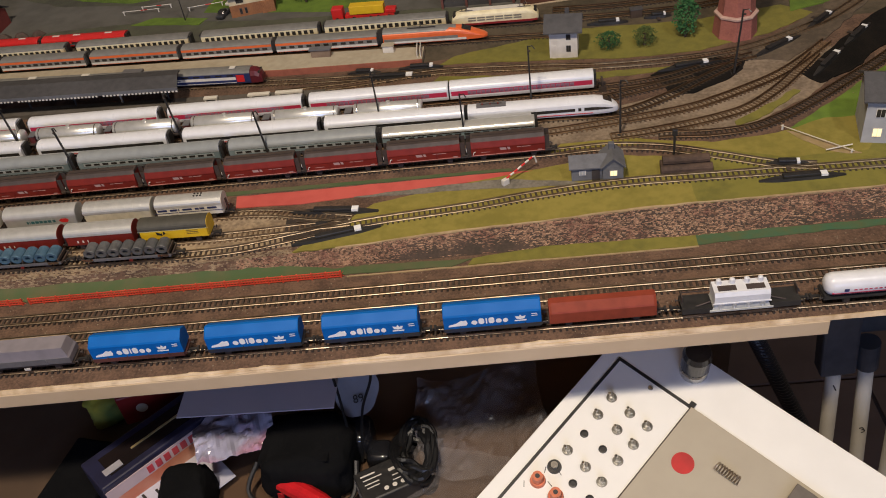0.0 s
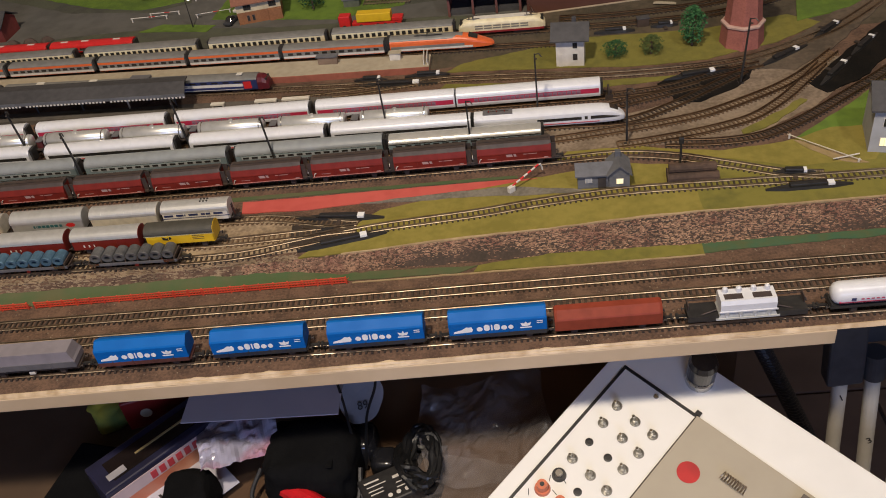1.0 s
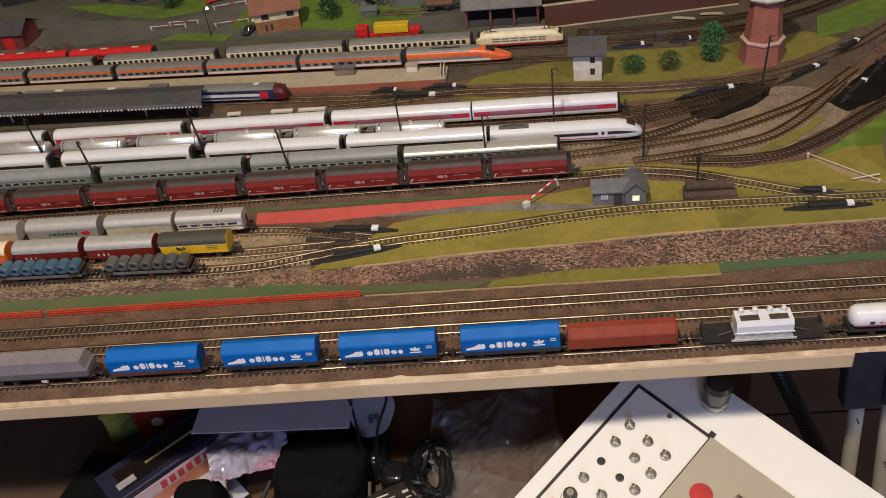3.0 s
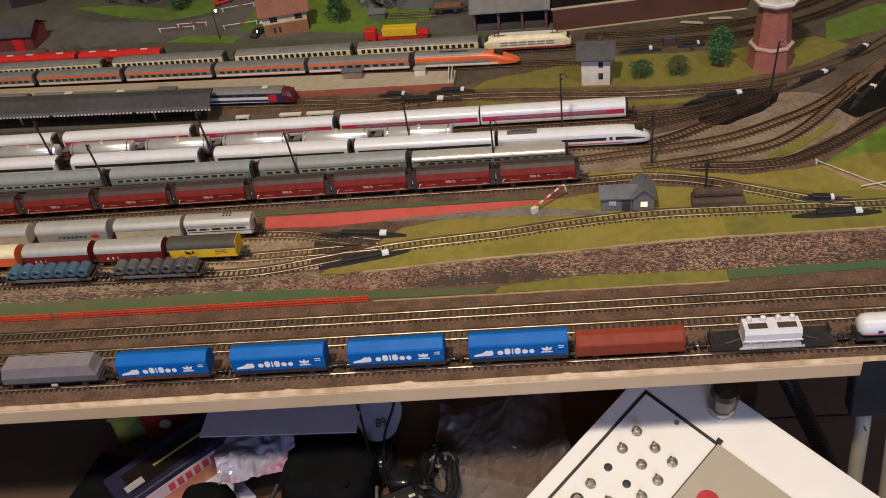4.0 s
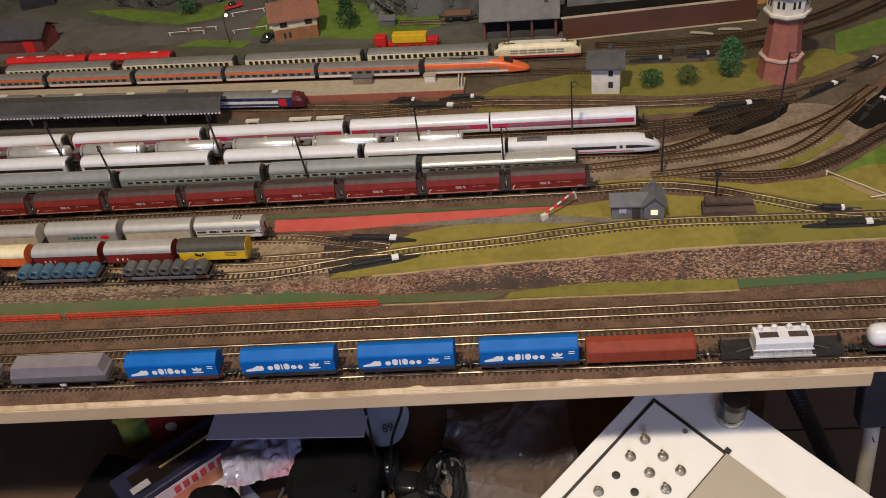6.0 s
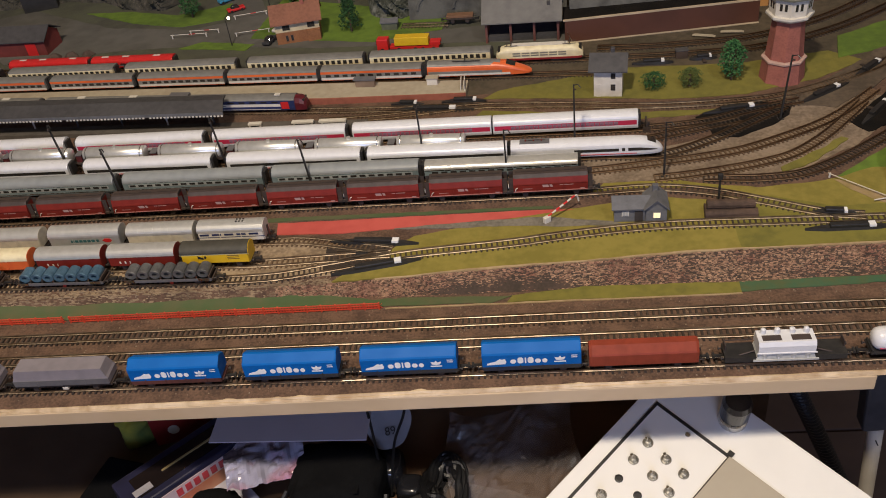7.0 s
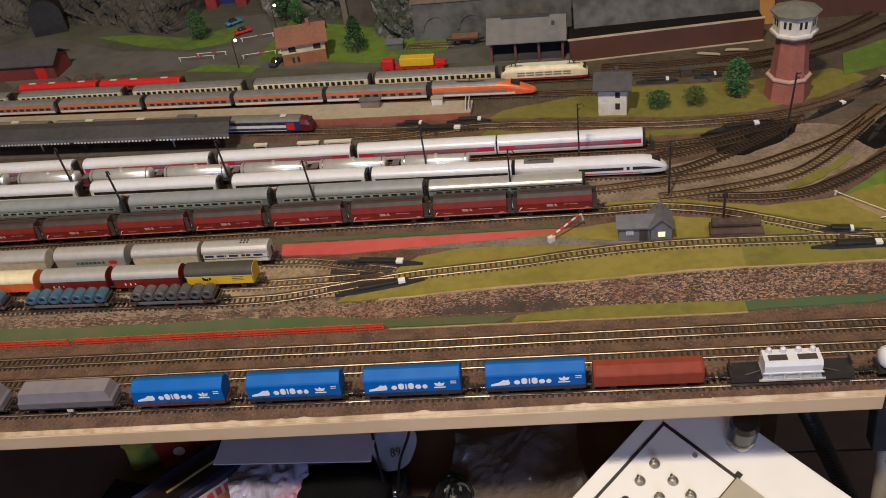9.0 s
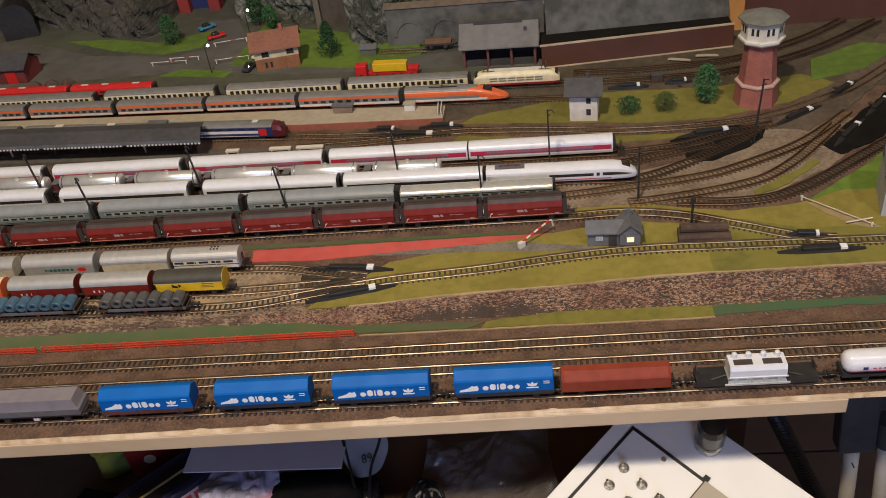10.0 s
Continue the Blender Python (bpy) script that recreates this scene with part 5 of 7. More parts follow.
patch("black_ballast", BLACKDIRT, [(0.258, 0.418), (0.29, 0.437), (0.325, 0.443), (0.358, 0.432), (0.352, 0.410), (0.325, 0.390), (0.292, 0.372), (0.266, 0.380), (0.268, 0.402)], 0.0013, 0.003, label="black ballast heap under the double slip", seed=21)
patch("black_ballast", BLACKDIRT, [(0.405, 0.388), (0.418, 0.366), (0.455, 0.386), (0.53, 0.455), (0.60, 0.53), (0.55, 0.53), (0.48, 0.465), (0.44, 0.425)], 0.0013, 0.003, label="black ballast along the curved turnouts", seed=22)
patch("black_ballast", DIRT, [(0.355, 0.432), (0.40, 0.42), (0.45, 0.455), (0.52, 0.53), (0.60, 0.63), (0.55, 0.64), (0.47, 0.53), (0.40, 0.475), (0.36, 0.458)], 0.0011, 0.003, label="dark earth between the curved tracks", seed=23)
for x, y, a, L in ((0.300, 0.4275, 8, 0.07), (0.398, 0.4500, 32, 0.07), (0.438, 0.4060, 48, 0.07), (0.485, 0.4580, 46, 0.06), (0.46, 0.50, 42, 0.06)):
    point_motor(x, y, a, L, 1)


def fence(x0, x1, y0, y1):
    t = thing("lattice_fence", "bright red plastic lattice fence along the green strip", "fence")
    n = 22
    L = math.hypot(x1 - x0, y1 - y0)
    t.matrix_basis = pose(x0, y0, 0.0006, 0, 0, math.degrees(math.atan2(y1 - y0, x1 - x0)))
    for z in (0.0004, 0.0030, 0.0056):
        part("rail", boxes((0, L, -0.0004, 0.0004, z, z + 0.0008)), REDF, t)
    for i in range(n + 1):
        x = L * i / n
        part("post", boxes((x - 0.0006, x + 0.0006, -0.0007, 0.0007, -0.0008, 0.0070)), REDF, t)
    bm = bmesh.new()
    k = int(L / 0.0026)
    for i in range(k):
        x = L * i / k
        for s in (-1, 1):
            cyl(bm, (x, 0, 0.0008 if s > 0 else 0.0058), (x + 0.0052, 0, 0.0058 if s > 0 else 0.0008), 0.00028, 4)
    tagged(part("lattice", bm, REDF, t), kind="stuff")


REDF = mat("red_orange_plastic", (0.62, 0.075, 0.035), 0.45, second=(0.5, 0.05, 0.03), scale=200)
fence(-0.62, -0.345, 0.1535, 0.1500)
fence(-0.338, -0.055, 0.1500, 0.1485)

# red and white crossing barrier
t = thing("crossing_barrier", "red and white striped barrier arm on a white stand", "barrier", pose(0.094, 0.2450, YARD + 0.0008, 0, 0, 36))
part("stand", soft_box(-0.004, 0.003, -0.002, 0.002, 0, 0.0062, 0.0005), OFFWHITE, t)
for i in range(7):
    part("arm_piece", rod((0.001 + i * 0.0045, 0, 0.0060 + i * 0.0012), (0.0055 + i * 0.0045, 0, 0.0072 + i * 0.0012), 0.0009, 8), OFFWHITE if i % 2 else RED, t)
part("end_hook", tube([(0.032, 0, 0.0142), (0.035, 0, 0.0140), (0.0365, 0, 0.0100), (0.0372, 0, 0.0065)], 0.0009), OFFWHITE, t)

# signal post and logs
t = thing("signal_post", "short black signal post beside the log stack", "signal", pose(0.2490, 0.2530, YARD + 0.0008))
part("pole", rod((0, 0, 0), (0, 0, 0.033), 0.0011, 8), BLACK, t)
part("head", soft_box(-0.0022, 0.0022, -0.0016, 0.0016, 0.030, 0.036, 0.0004), BLACK, t)
for i, (y, z) in enumerate(((0.2375, 0.0042), (0.2462, 0.0042), (0.2418, 0.0115))):
    lg = rod((0.2345 + 0.001 * i, y, YARD + 0.0008 + z), (0.2800 - 0.001 * i, y - 0.002, YARD + 0.0008 + z), 0.0044, 12)
    bmesh.ops.subdivide_edges(lg, edges=lg.edges[:], cuts=2)
    for v in lg.verts:
        v.co += Vector((0, 1, 1)) * 0.0004 * noise.noise(v.co * 300)
    tagged(part("log", lg, mat("dark_log", (0.085, 0.05, 0.032), 0.8, second=(0.05, 0.03, 0.02), scale=200, bump=0.6)), "dark brown log on the grass by the track", "log", "log stack")

# ---- buildings ----
def gable_roof(x0, x1, y0, y1, eave, ridge, over=0.003, thick=0.0014, along="x"):
    """A pitched roof with its ridge along x or y."""
    if along == "x":
        ym = (y0 + y1) / 2
        out = [(y0 - over, eave), (ym, ridge), (y1 + over, eave), (y1 + over, eave + thick), (ym, ridge + thick), (y0 - over, eave + thick)]
        return loft(bmesh.new(), [[(x, y, z) for y, z in out] for x in (x0 - over, x1 + over)])
    xm = (x0 + x1) / 2
    out = [(x0 - over, eave), (xm, ridge), (x1 + over, eave), (x1 + over, eave + thick), (xm, ridge + thick), (x0 - over, eave + thick)]
    return loft(bmesh.new(), [[(x, y, z) for x, z in out] for y in (y0 - over, y1 + over)])


def gable_walls(x0, x1, y0, y1, base, eave, ridge, along="x"):
    ym, xm = (y0 + y1) / 2, (x0 + x1) / 2
    if along == "x":
        return loft(bmesh.new(), [[(x, y0, base), (x, y0, eave), (x, ym, ridge), (x, y1, eave), (x, y1, base)] for x in (x0, x1)])
    return loft(bmesh.new(), [[(x0, y, base), (x0, y, eave), (xm, y, ridge), (x1, y, eave), (x1, y, base)] for y in (y0, y1)])


def wall_window(t, x, z, w, h, y, glass, frame, name="window"):
    f = part("window", boxes((x - w / 2, x + w / 2, y - 0.0004, y + 0.0006, z - h / 2, z + h / 2)), frame, t)
    part("pane", boxes((x - w / 2 + 0.0006, x - 0.0002, y - 0.0007, y - 0.0003, z - h / 2 + 0.0006, z + h / 2 - 0.0006)), glass, f)
    part("pane", boxes((x + 0.0002, x + w / 2 - 0.0006, y - 0.0007, y - 0.0003, z - h / 2 + 0.0006, z + h / 2 - 0.0006)), glass, f)


# white hut with dark roof
t = thing("signal_hut", "white two-storey signal hut with dark slate roof on the grass", "house", pose(0.173, 0.4905, YARD, 0, 0, -9))
t.scale = (0.94, 0.94, 1.0)
part("wall", gable_walls(-0.0165, 0.0165, -0.014, 0.014, -0.001, 0.034, 0.045), OFFWHITE, t)
part("roof", gable_roof(-0.0165, 0.0165, -0.014, 0.014, 0.0325, 0.0465, 0.0062), DARKROOF, t, "dark slate pitched roof")
part("chimney", soft_box(0.002, 0.007, 0.000, 0.005, 0.042, 0.053, 0.0004), DARKROOF, t)
wall_window(t, 0.006, 0.026, 0.0055, 0.0068, -0.014, WINDOW, DARKROOF)
wall_window(t, 0.006, 0.012, 0.0055, 0.0075, -0.014, WINDOW, DARKROOF)
part("door", boxes((-0.0135, -0.0085, -0.0146, -0.0138, 0.0, 0.016)), OFFWHITE, t)
part("side_door", boxes((-0.0171, -0.0164, -0.004, 0.003, 0.0, 0.016)), DARKROOF, t)

# grey lineside hut
t = thing("lineside_hut", "grey lineside hut with slate roof and lit window", "house", pose(0.1765, 0.2465, YARD + 0.0008, 0, 0, -3))
t.scale = (1.04, 0.98, 0.84)
GREYHUT = mat("grey_render", (0.155, 0.155, 0.16), 0.85, second=(0.11, 0.11, 0.115), scale=150, bump=0.4)
GREYSLATE = mat("grey_slate", (0.13, 0.13, 0.14), 0.8, second=(0.095, 0.095, 0.10), scale=150, bump=0.4)
part("wall", gable_walls(-0.021, 0.008, -0.009, 0.010, -0.001, 0.017, 0.025), GREYHUT, t)
part("roof", gable_roof(-0.021, 0.008, -0.009, 0.010, 0.0165, 0.0255, 0.0022), GREYSLATE, t)
part("wing", gable_walls(0.006, 0.0235, -0.0125, 0.012, -0.001, 0.018, 0.029, "y"), GREYHUT, t)
part("wing_roof", gable_roof(0.006, 0.0235, -0.0125, 0.012, 0.0175, 0.0295, 0.002, along="y"), GREYSLATE, t)
part("chimney", soft_box(0.012, 0.017, 0.004, 0.008, 0.026, 0.036, 0.0004), GREYSLATE, t)
wall_window(t, 0.0150, 0.0105, 0.0065, 0.0068, -0.0125, WINGLOW, OFFWHITE)
wall_window(t, -0.0115, 0.0105, 0.0060, 0.0062, -0.009, mat("pale_pane", (0.45, 0.45, 0.44), 0.3), OFFWHITE)
part("door", boxes((-0.0035, 0.0035, -0.0098, -0.0085, 0.0, 0.0135)), mat("dark_door", (0.05, 0.04, 0.035), 0.7), t)

# grey house with lit yellow windows at the bank
t = thing("grey_house", "grey house with dark roof and lit yellow windows on the bank", "house", pose(0.452, 0.272, YARD, 0, 0, -14))
part("wall", gable_walls(-0.030, 0.060, -0.024, 0.024, -0.001, 0.045, 0.058), mat("pale_grey_render", (0.40, 0.40, 0.40), 0.8, second=(0.33, 0.33, 0.33), scale=90), t)
part("roof", gable_roof(-0.030, 0.060, -0.024, 0.024, 0.044, 0.0585, 0.004), DARKROOF, t)
for x in (-0.018, 0.004, 0.026):
    wall_window(t, x, 0.012, 0.008, 0.009, -0.024, WINGLOW, OFFWHITE)
    wall_window(t, x, 0.032, 0.008, 0.009, -0.024, WINDOW, OFFWHITE)
t = thing("drop_gate", "pale wooden pole barrier lying on the grass", "barrier", pose(0.3812, 0.2660, YARD + 0.001, 0, 0, -47))
part("pole", rod((-0.036, 0, 0.003), (0.036, 0, 0.003), 0.0005, 8), CREAMSIDE, t)
part("cross_pole", rod((0.016, -0.012, 0.0025), (0.030, 0.008, 0.0034), 0.0006, 8), OFFWHITE, t)
for x in (-0.034, 0.034):
    part("post", boxes((x - 0.0007, x + 0.0007, -0.0007, 0.0007, -0.001, 0.0040)), OFFWHITE, t)

# water tower
t = thing("water_tower", "red brick water tower with white octagonal head and grey roof", "tower", pose(0.3635, 0.4945, YARD, 0, 0, 10))
t.scale = (0.95, 0.95, 0.905)
oct_ = lambda r, z, n=8: [(r * math.cos(2 * math.pi * (i + 0.5) / n), r * math.sin(2 * math.pi * (i + 0.5) / n), z) for i in range(n)]
part("plinth", loft(bmesh.new(), [oct_(0.0255, -0.001), oct_(0.0235, 0.026)]), BRICKRED, t)
part("ring", loft(bmesh.new(), [oct_(0.0240, 0.026), oct_(0.0252, 0.027), oct_(0.0252, 0.029), oct_(0.0230, 0.030)]), mat("pink_stone", (0.50, 0.33, 0.27), 0.8), t, "pale pink stone ring")
part("shaft", loft(bmesh.new(), [oct_(0.0212, 0.030), oct_(0.0175, 0.078)]), BRICKRED, t)
part("balcony", loft(bmesh.new(), [oct_(0.0185, 0.078), oct_(0.0250, 0.082), oct_(0.0258, 0.0835), oct_(0.0258, 0.0860), oct_(0.0225, 0.0862)]), OFFWHITE, t)
part("head", loft(bmesh.new(), [oct_(0.0225, 0.086), oct_(0.0235, 0.108)]), OFFWHITE, t)
part("roof", loft(bmesh.new(), [oct_(0.0272, 0.1075), oct_(0.0275, 0.1095), oct_(0.0085, 0.1170), oct_(0.002, 0.1178)]), mat("grey_green_roof", (0.165, 0.165, 0.135), 0.8, second=(0.12, 0.12, 0.10), scale=120, bump=0.3), t, "weathered grey roof")
for i in range(8):
    a = 2 * math.pi * i / 8
    for s in (-0.0028, 0.0028):
        w_ = window_mesh(0.0030, 0.0085, WINDOW)
        piece("window", w_, t, Matrix.Rotation(a, 4, "Z") @ Matrix.Translation((0.0213, s, 0.098)) @ Matrix.Rotation(math.pi / 2, 4, "Z"))
    piece("shaft_window", window_mesh(0.0024, 0.0055, WINDOW), t, Matrix.Rotation(a, 4, "Z") @ Matrix.Translation((0.0182, 0, 0.044)) @ Matrix.Rotation(math.pi / 2, 4, "Z")) if i % 2 == 0 else None

# brick house at the level crossing
t = thing("brick_house", "brick house with cream upper storey and red-brown roof", "house", pose(-0.228, 0.7160, YARD, 0, 0, 10))
part("wall", boxes((-0.030, 0.030, -0.020, 0.020, -0.001, 0.017)), mat("orange_brick", (0.30, 0.13, 0.055), 0.8, second=(0.22, 0.09, 0.04), scale=500, bump=0.4), t)
part("upper_wall", gable_walls(-0.030, 0.030, -0.020, 0.020, 0.017, 0.030, 0.047), mat("cream_render", (0.62, 0.52, 0.34), 0.8, scale=120), t, "cream rendered upper wall")
part("roof", gable_roof(-0.030, 0.030, -0.020, 0.020, 0.0285, 0.048, 0.005), mat("red_brown_tiles", (0.25, 0.105, 0.065), 0.85, second=(0.19, 0.08, 0.05), scale=260, bump=0.6), t, "red-brown tiled roof")
part("chimney", soft_box(0.009, 0.014, -0.004, 0.001, 0.040, 0.056, 0.0004), BRICKRED, t)
part("bay", soft_box(0.012, 0.030, -0.0235, -0.019, 0.0, 0.0165, 0.0004), MATS["orange_brick"], t)
for x in (-0.015, 0.019):
    wall_window(t, x, 0.0235, 0.010, 0.008, -0.020, WINDOW, DARKROOF)
for x in (-0.016, -0.009):
    wall_window(t, x, 0.008, 0.0035, 0.008, -0.020, WINDOW, DARKROOF)

# goods shed
t = thing("goods_shed", "low brick goods shed with wide grey roof and open front", "shed", pose(0.080, 0.665, YARD, 0, 0, -4))
SHEDROOF = mat("grey_felt_roof", (0.17, 0.165, 0.155), 0.85, second=(0.13, 0.125, 0.12), scale=90, bump=0.4)
part("back_wall", boxes((-0.047, 0.047, 0.020, 0.023, -0.001, 0.034)), BRICKRED, t)
for x in (-0.047, 0.0445):
    part("side_wall", boxes((x, x + 0.0025, -0.022, 0.020, -0.001, 0.030)), BRICKRED, t)
for x in (-0.047, -0.016, 0.014, 0.044):
    part("column", boxes((x, x + 0.003, -0.0245, -0.0222, -0.001, 0.027)), mat("dark_red_timber", (0.16, 0.06, 0.05), 0.7), t)
part("loading_deck", boxes((-0.0442, 0.0442, -0.020, 0.0198, -0.001, 0.007)), DARKROOF, t)
part("roof", gable_roof(-0.047, 0.047, -0.025, 0.024, 0.0270, 0.050, 0.004), SHEDROOF, t)
part("skylight", boxes((-0.032, 0.030, -0.003, 0.001, 0.0500, 0.0535)), DARKROOF, t)
part("vent", soft_box(0.032, 0.036, -0.012, -0.009, 0.040, 0.047, 0.0004), DARKROOF, t)

# platforms and canopy
def slab(outline, z0, z1):
    return loft(bmesh.new(), [[(x, y, z) for x, y in outline] for z in (z0, z1)])


CONCRETE = mat("beige_platform", (0.40, 0.345, 0.25), 0.85, second=(0.33, 0.28, 0.20), scale=120, bump=0.3)
t = thing("platform", "beige concrete station platform with red edge", "platform")
part("slab", slab([(-0.70, 0.582), (-0.16, 0.5105), (0.010, 0.4985), (0.012, 0.5310), (-0.16, 0.5500), (-0.70, 0.602)], YARD - 0.001, YARD + 0.0072), CONCRETE, t)
part("edge_strip", slab([(-0.70, 0.5810), (-0.16, 0.5095), (0.010, 0.4975), (0.010, 0.4990), (-0.16, 0.5112), (-0.70, 0.5828)], YARD - 0.001, YARD + 0.0076), mat("red_brown_edge", (0.32, 0.10, 0.06), 0.8), t, "red-brown edge strip")
for x in (0.004, 0.008):
    part("railing", boxes((x, x + 0.001, 0.5045, 0.527, YARD + 0.0072, YARD + 0.0150)), OFFWHITE, t)
t = thing("platform_kiosk", "small brown waiting shelter on the platform", "shelter", pose(-0.112, 0.5350, YARD + 0.0072, 0, 0, -7))
part("wall", soft_box(-0.012, 0.012, -0.003, 0.003, 0, 0.0095, 0.0004), mat("brown_shelter", (0.23, 0.16, 0.11), 0.8), t)
part("roof", boxes((-0.0135, 0.0135, -0.0045, 0.0045, 0.0095, 0.0108)), GREYSLATE, t)
t = thing("platform_kiosk", "small white ticket kiosk on the platform", "kiosk", pose(-0.0300, 0.5270, YARD + 0.0072, 0, 0, -7))
part("wall", soft_box(-0.0065, 0.0065, -0.003, 0.003, 0, 0.0085, 0.0004), OFFWHITE, t)
part("roof", boxes((-0.0075, 0.0075, -0.004, 0.004, 0.0085, 0.0097)), CONCRETE, t)
t = thing("platform_canopy", "long dark grey platform canopy on posts", "canopy")
lo, hi = [(-0.78, 0.4925), (-0.262, 0.4480)], [(-0.78, 0.5400), (-0.270, 0.4920)]
bm = bmesh.new()
loft(bm, [[(lo[0][0], lo[0][1], 0.0420), (lo[0][0], (lo[0][1] + hi[0][1]) / 2, 0.0470), (hi[0][0], hi[0][1], 0.0420), (hi[0][0], hi[0][1], 0.0435), (lo[0][0], (lo[0][1] + hi[0][1]) / 2, 0.0485), (lo[0][0], lo[0][1], 0.0435)], [(lo[1][0], lo[1][1], 0.0420), (-0.266, 0.4700, 0.0470), (hi[1][0], hi[1][1], 0.0420), (hi[1][0], hi[1][1], 0.0435), (-0.266, 0.4700, 0.0485), (lo[1][0], lo[1][1], 0.0435)]])
part("roof", bm, DARKROOF, t)
for i in range(9):
    x = -0.285 - i * 0.058
    y = 0.4700 + (x + 0.266) * -0.0900
    part("post", rod((x, y, YARD + 0.005), (x, y, 0.0465), 0.0011, 8), OFFWHITE if i % 3 == 1 else DARKROOF, t)
    part("truss", boxes((x - 0.0006, x + 0.0006, y - 0.020, y + 0.020, 0.0405, 0.0420)), DARKROOF, t)
part("fascia_trim", loft(bmesh.new(), [[(lo[i][0], lo[i][1] - 0.0004, z) for z in (0.0400, 0.0440)] + [(lo[i][0], lo[i][1], z) for z in (0.0440, 0.0400)] for i in (0, 1)]), GREYSLATE, t)
bm = bmesh.new()
for i in range(118):
    x = -0.775 + i * 0.00436
    if i % 24 == 0:
        continue
    y = lo[0][1] + (lo[1][1] - lo[0][1]) * (x - lo[0][0]) / (lo[1][0] - lo[0][0])
    box(bm, x, x + 0.0022, y - 0.0010, y - 0.0006, 0.0386, 0.0404)
tagged(part("valance", bm, OFFWHITE, t, "pale toothed edge strip"), kind="stuff")
t = thing("platform", "dark island platform under the canopy", "platform")
part("slab", slab([(-0.78, 0.500), (-0.27, 0.4535), (-0.10, 0.4440), (-0.10, 0.4560), (-0.27, 0.4720), (-0.78, 0.520)], YARD - 0.001, YARD + 0.0055), mat("dark_platform", (0.11, 0.095, 0.08), 0.85, scale=120), t)
for x, w_ in ((-0.232, 0.016), (-0.175, 0.026), (-0.140, 0.032), (-0.055, 0.012)):
    tg = thing("platform_bench", "low white bench box on the platform edge", "bench", pose(x, 0.4500 - (x + 0.1) * 0.06, YARD + 0.0053 if x < -0.11 else YARD, 0, 0, -4), "white benches")
    part("seat", soft_box(-w_ / 2, w_ / 2, -0.0028, 0.0028, 0.0026, 0.0050, 0.0003), OFFWHITE, tg)
    for s in (-1, 1):
        part("leg", boxes((s * w_ * 0.4 - 0.0008, s * w_ * 0.4 + 0.0008, -0.0022, 0.0022, 0, 0.0026)), OFFWHITE, tg)

t = thing("relay_box", "small dark brown lineside relay box", "box", pose(0.265, 0.5620, YARD, 0, 0, 2))
part("wall", soft_box(-0.0070, 0.0070, -0.0040, 0.0040, -0.001, 0.0095, 0.0004), mat("dark_brown_timber", (0.065, 0.042, 0.030), 0.8), t)
part("lid", soft_box(-0.0076, 0.0076, -0.0046, 0.0046, 0.0095, 0.0108, 0.0003), DARKROOF, t)

# ---- trees ----
def tree(x, y, h, r, label, material=FOLIAGE, conical=True, z=YARD):
    t = thing("tree", label, "tree", pose(x, y, z), "model trees")
    tr = bmesh.new()
    cyl(tr, (0, 0, -0.001), (0.0006, 0.0004, h * 0.7), 0.0017, 8, 0.0006)
    for i in range(5):
        a = i * 2.4
        z0 = h * (0.22 + 0.1 * i)
        cyl(tr, (0, 0, z0), (r * 0.6 * math.cos(a), r * 0.6 * math.sin(a), z0 + h * 0.12), 0.0006, 5, 0.0002)
    part("trunk", tr, BARK, t)
    bm = bmesh.new()
    rng = random.Random(int(x * 1000) + 77)
    for i in range(900):
        f = rng.random() ** 0.8
        zz = h * (0.14 + 0.86 * f)
        rad = r * ((1 - f) ** 0.7 * 0.95 + 0.08 if conical else math.sin(math.pi * min(0.12 + f * 0.9, 1)) ** 0.6)
        a = rng.uniform(0, 2 * math.pi)
        lump = 0.75 + 0.4 * noise.noise((math.cos(a) * 2, math.sin(a) * 2, f * 5 + x * 10))
        q = rad * lump * rng.uniform(0.45, 1.0)
        c = Vector((q * math.cos(a), q * math.sin(a), zz))
        s = (0.012 + 0.5 * h) * rng.uniform(0.026, 0.060)
        d1 = Vector((rng.uniform(-1, 1), rng.uniform(-1, 1), rng.uniform(-0.6, 0.9))).normalized()
        d2 = d1.orthogonal().normalized()
        d2 = (d2 + 0.5 * d1.cross(d2) * rng.uniform(-1, 1)).normalized()
        v = [bm.verts.new(c + p) for p in (d1 * s, d2 * s * 0.6, -d1 * s, -d2 * s * 0.6, d1.cross(d2) * s * 0.5)]
        for f_ in ((0, 1, 4), (1, 2, 4), (2, 3, 4), (3, 0, 4)):
            bm.faces.new([v[j] for j in f_])
    tagged(part("crown", bm, material, t), kind="stuff")
    return t


tree(-0.412, 0.818, 0.048, 0.021, "dark green round model tree below the cliff", FOLIAGE, False)
tree(-0.155, 0.716, 0.055, 0.022, "dark green model fir beside the brick house")
tree(0.3095, 0.4970, 0.049, 0.0200, "fresh green model tree beside the water tower", FOLIAGE_F, False)
tree(0.2625, 0.4880, 0.0235, 0.0180, "low olive bush on the grass", FOLIAGE_O, False)
tree(0.2225, 0.4890, 0.0205, 0.0200, "low dark green bush beside the hut", FOLIAGE, False)
tree(-0.290, 0.865, 0.050, 0.020, "dark green model tree at the cliff foot", FOLIAGE, False)
tree(-0.262, 0.840, 0.040, 0.016, "dark green bush at the cliff foot", FOLIAGE, False)

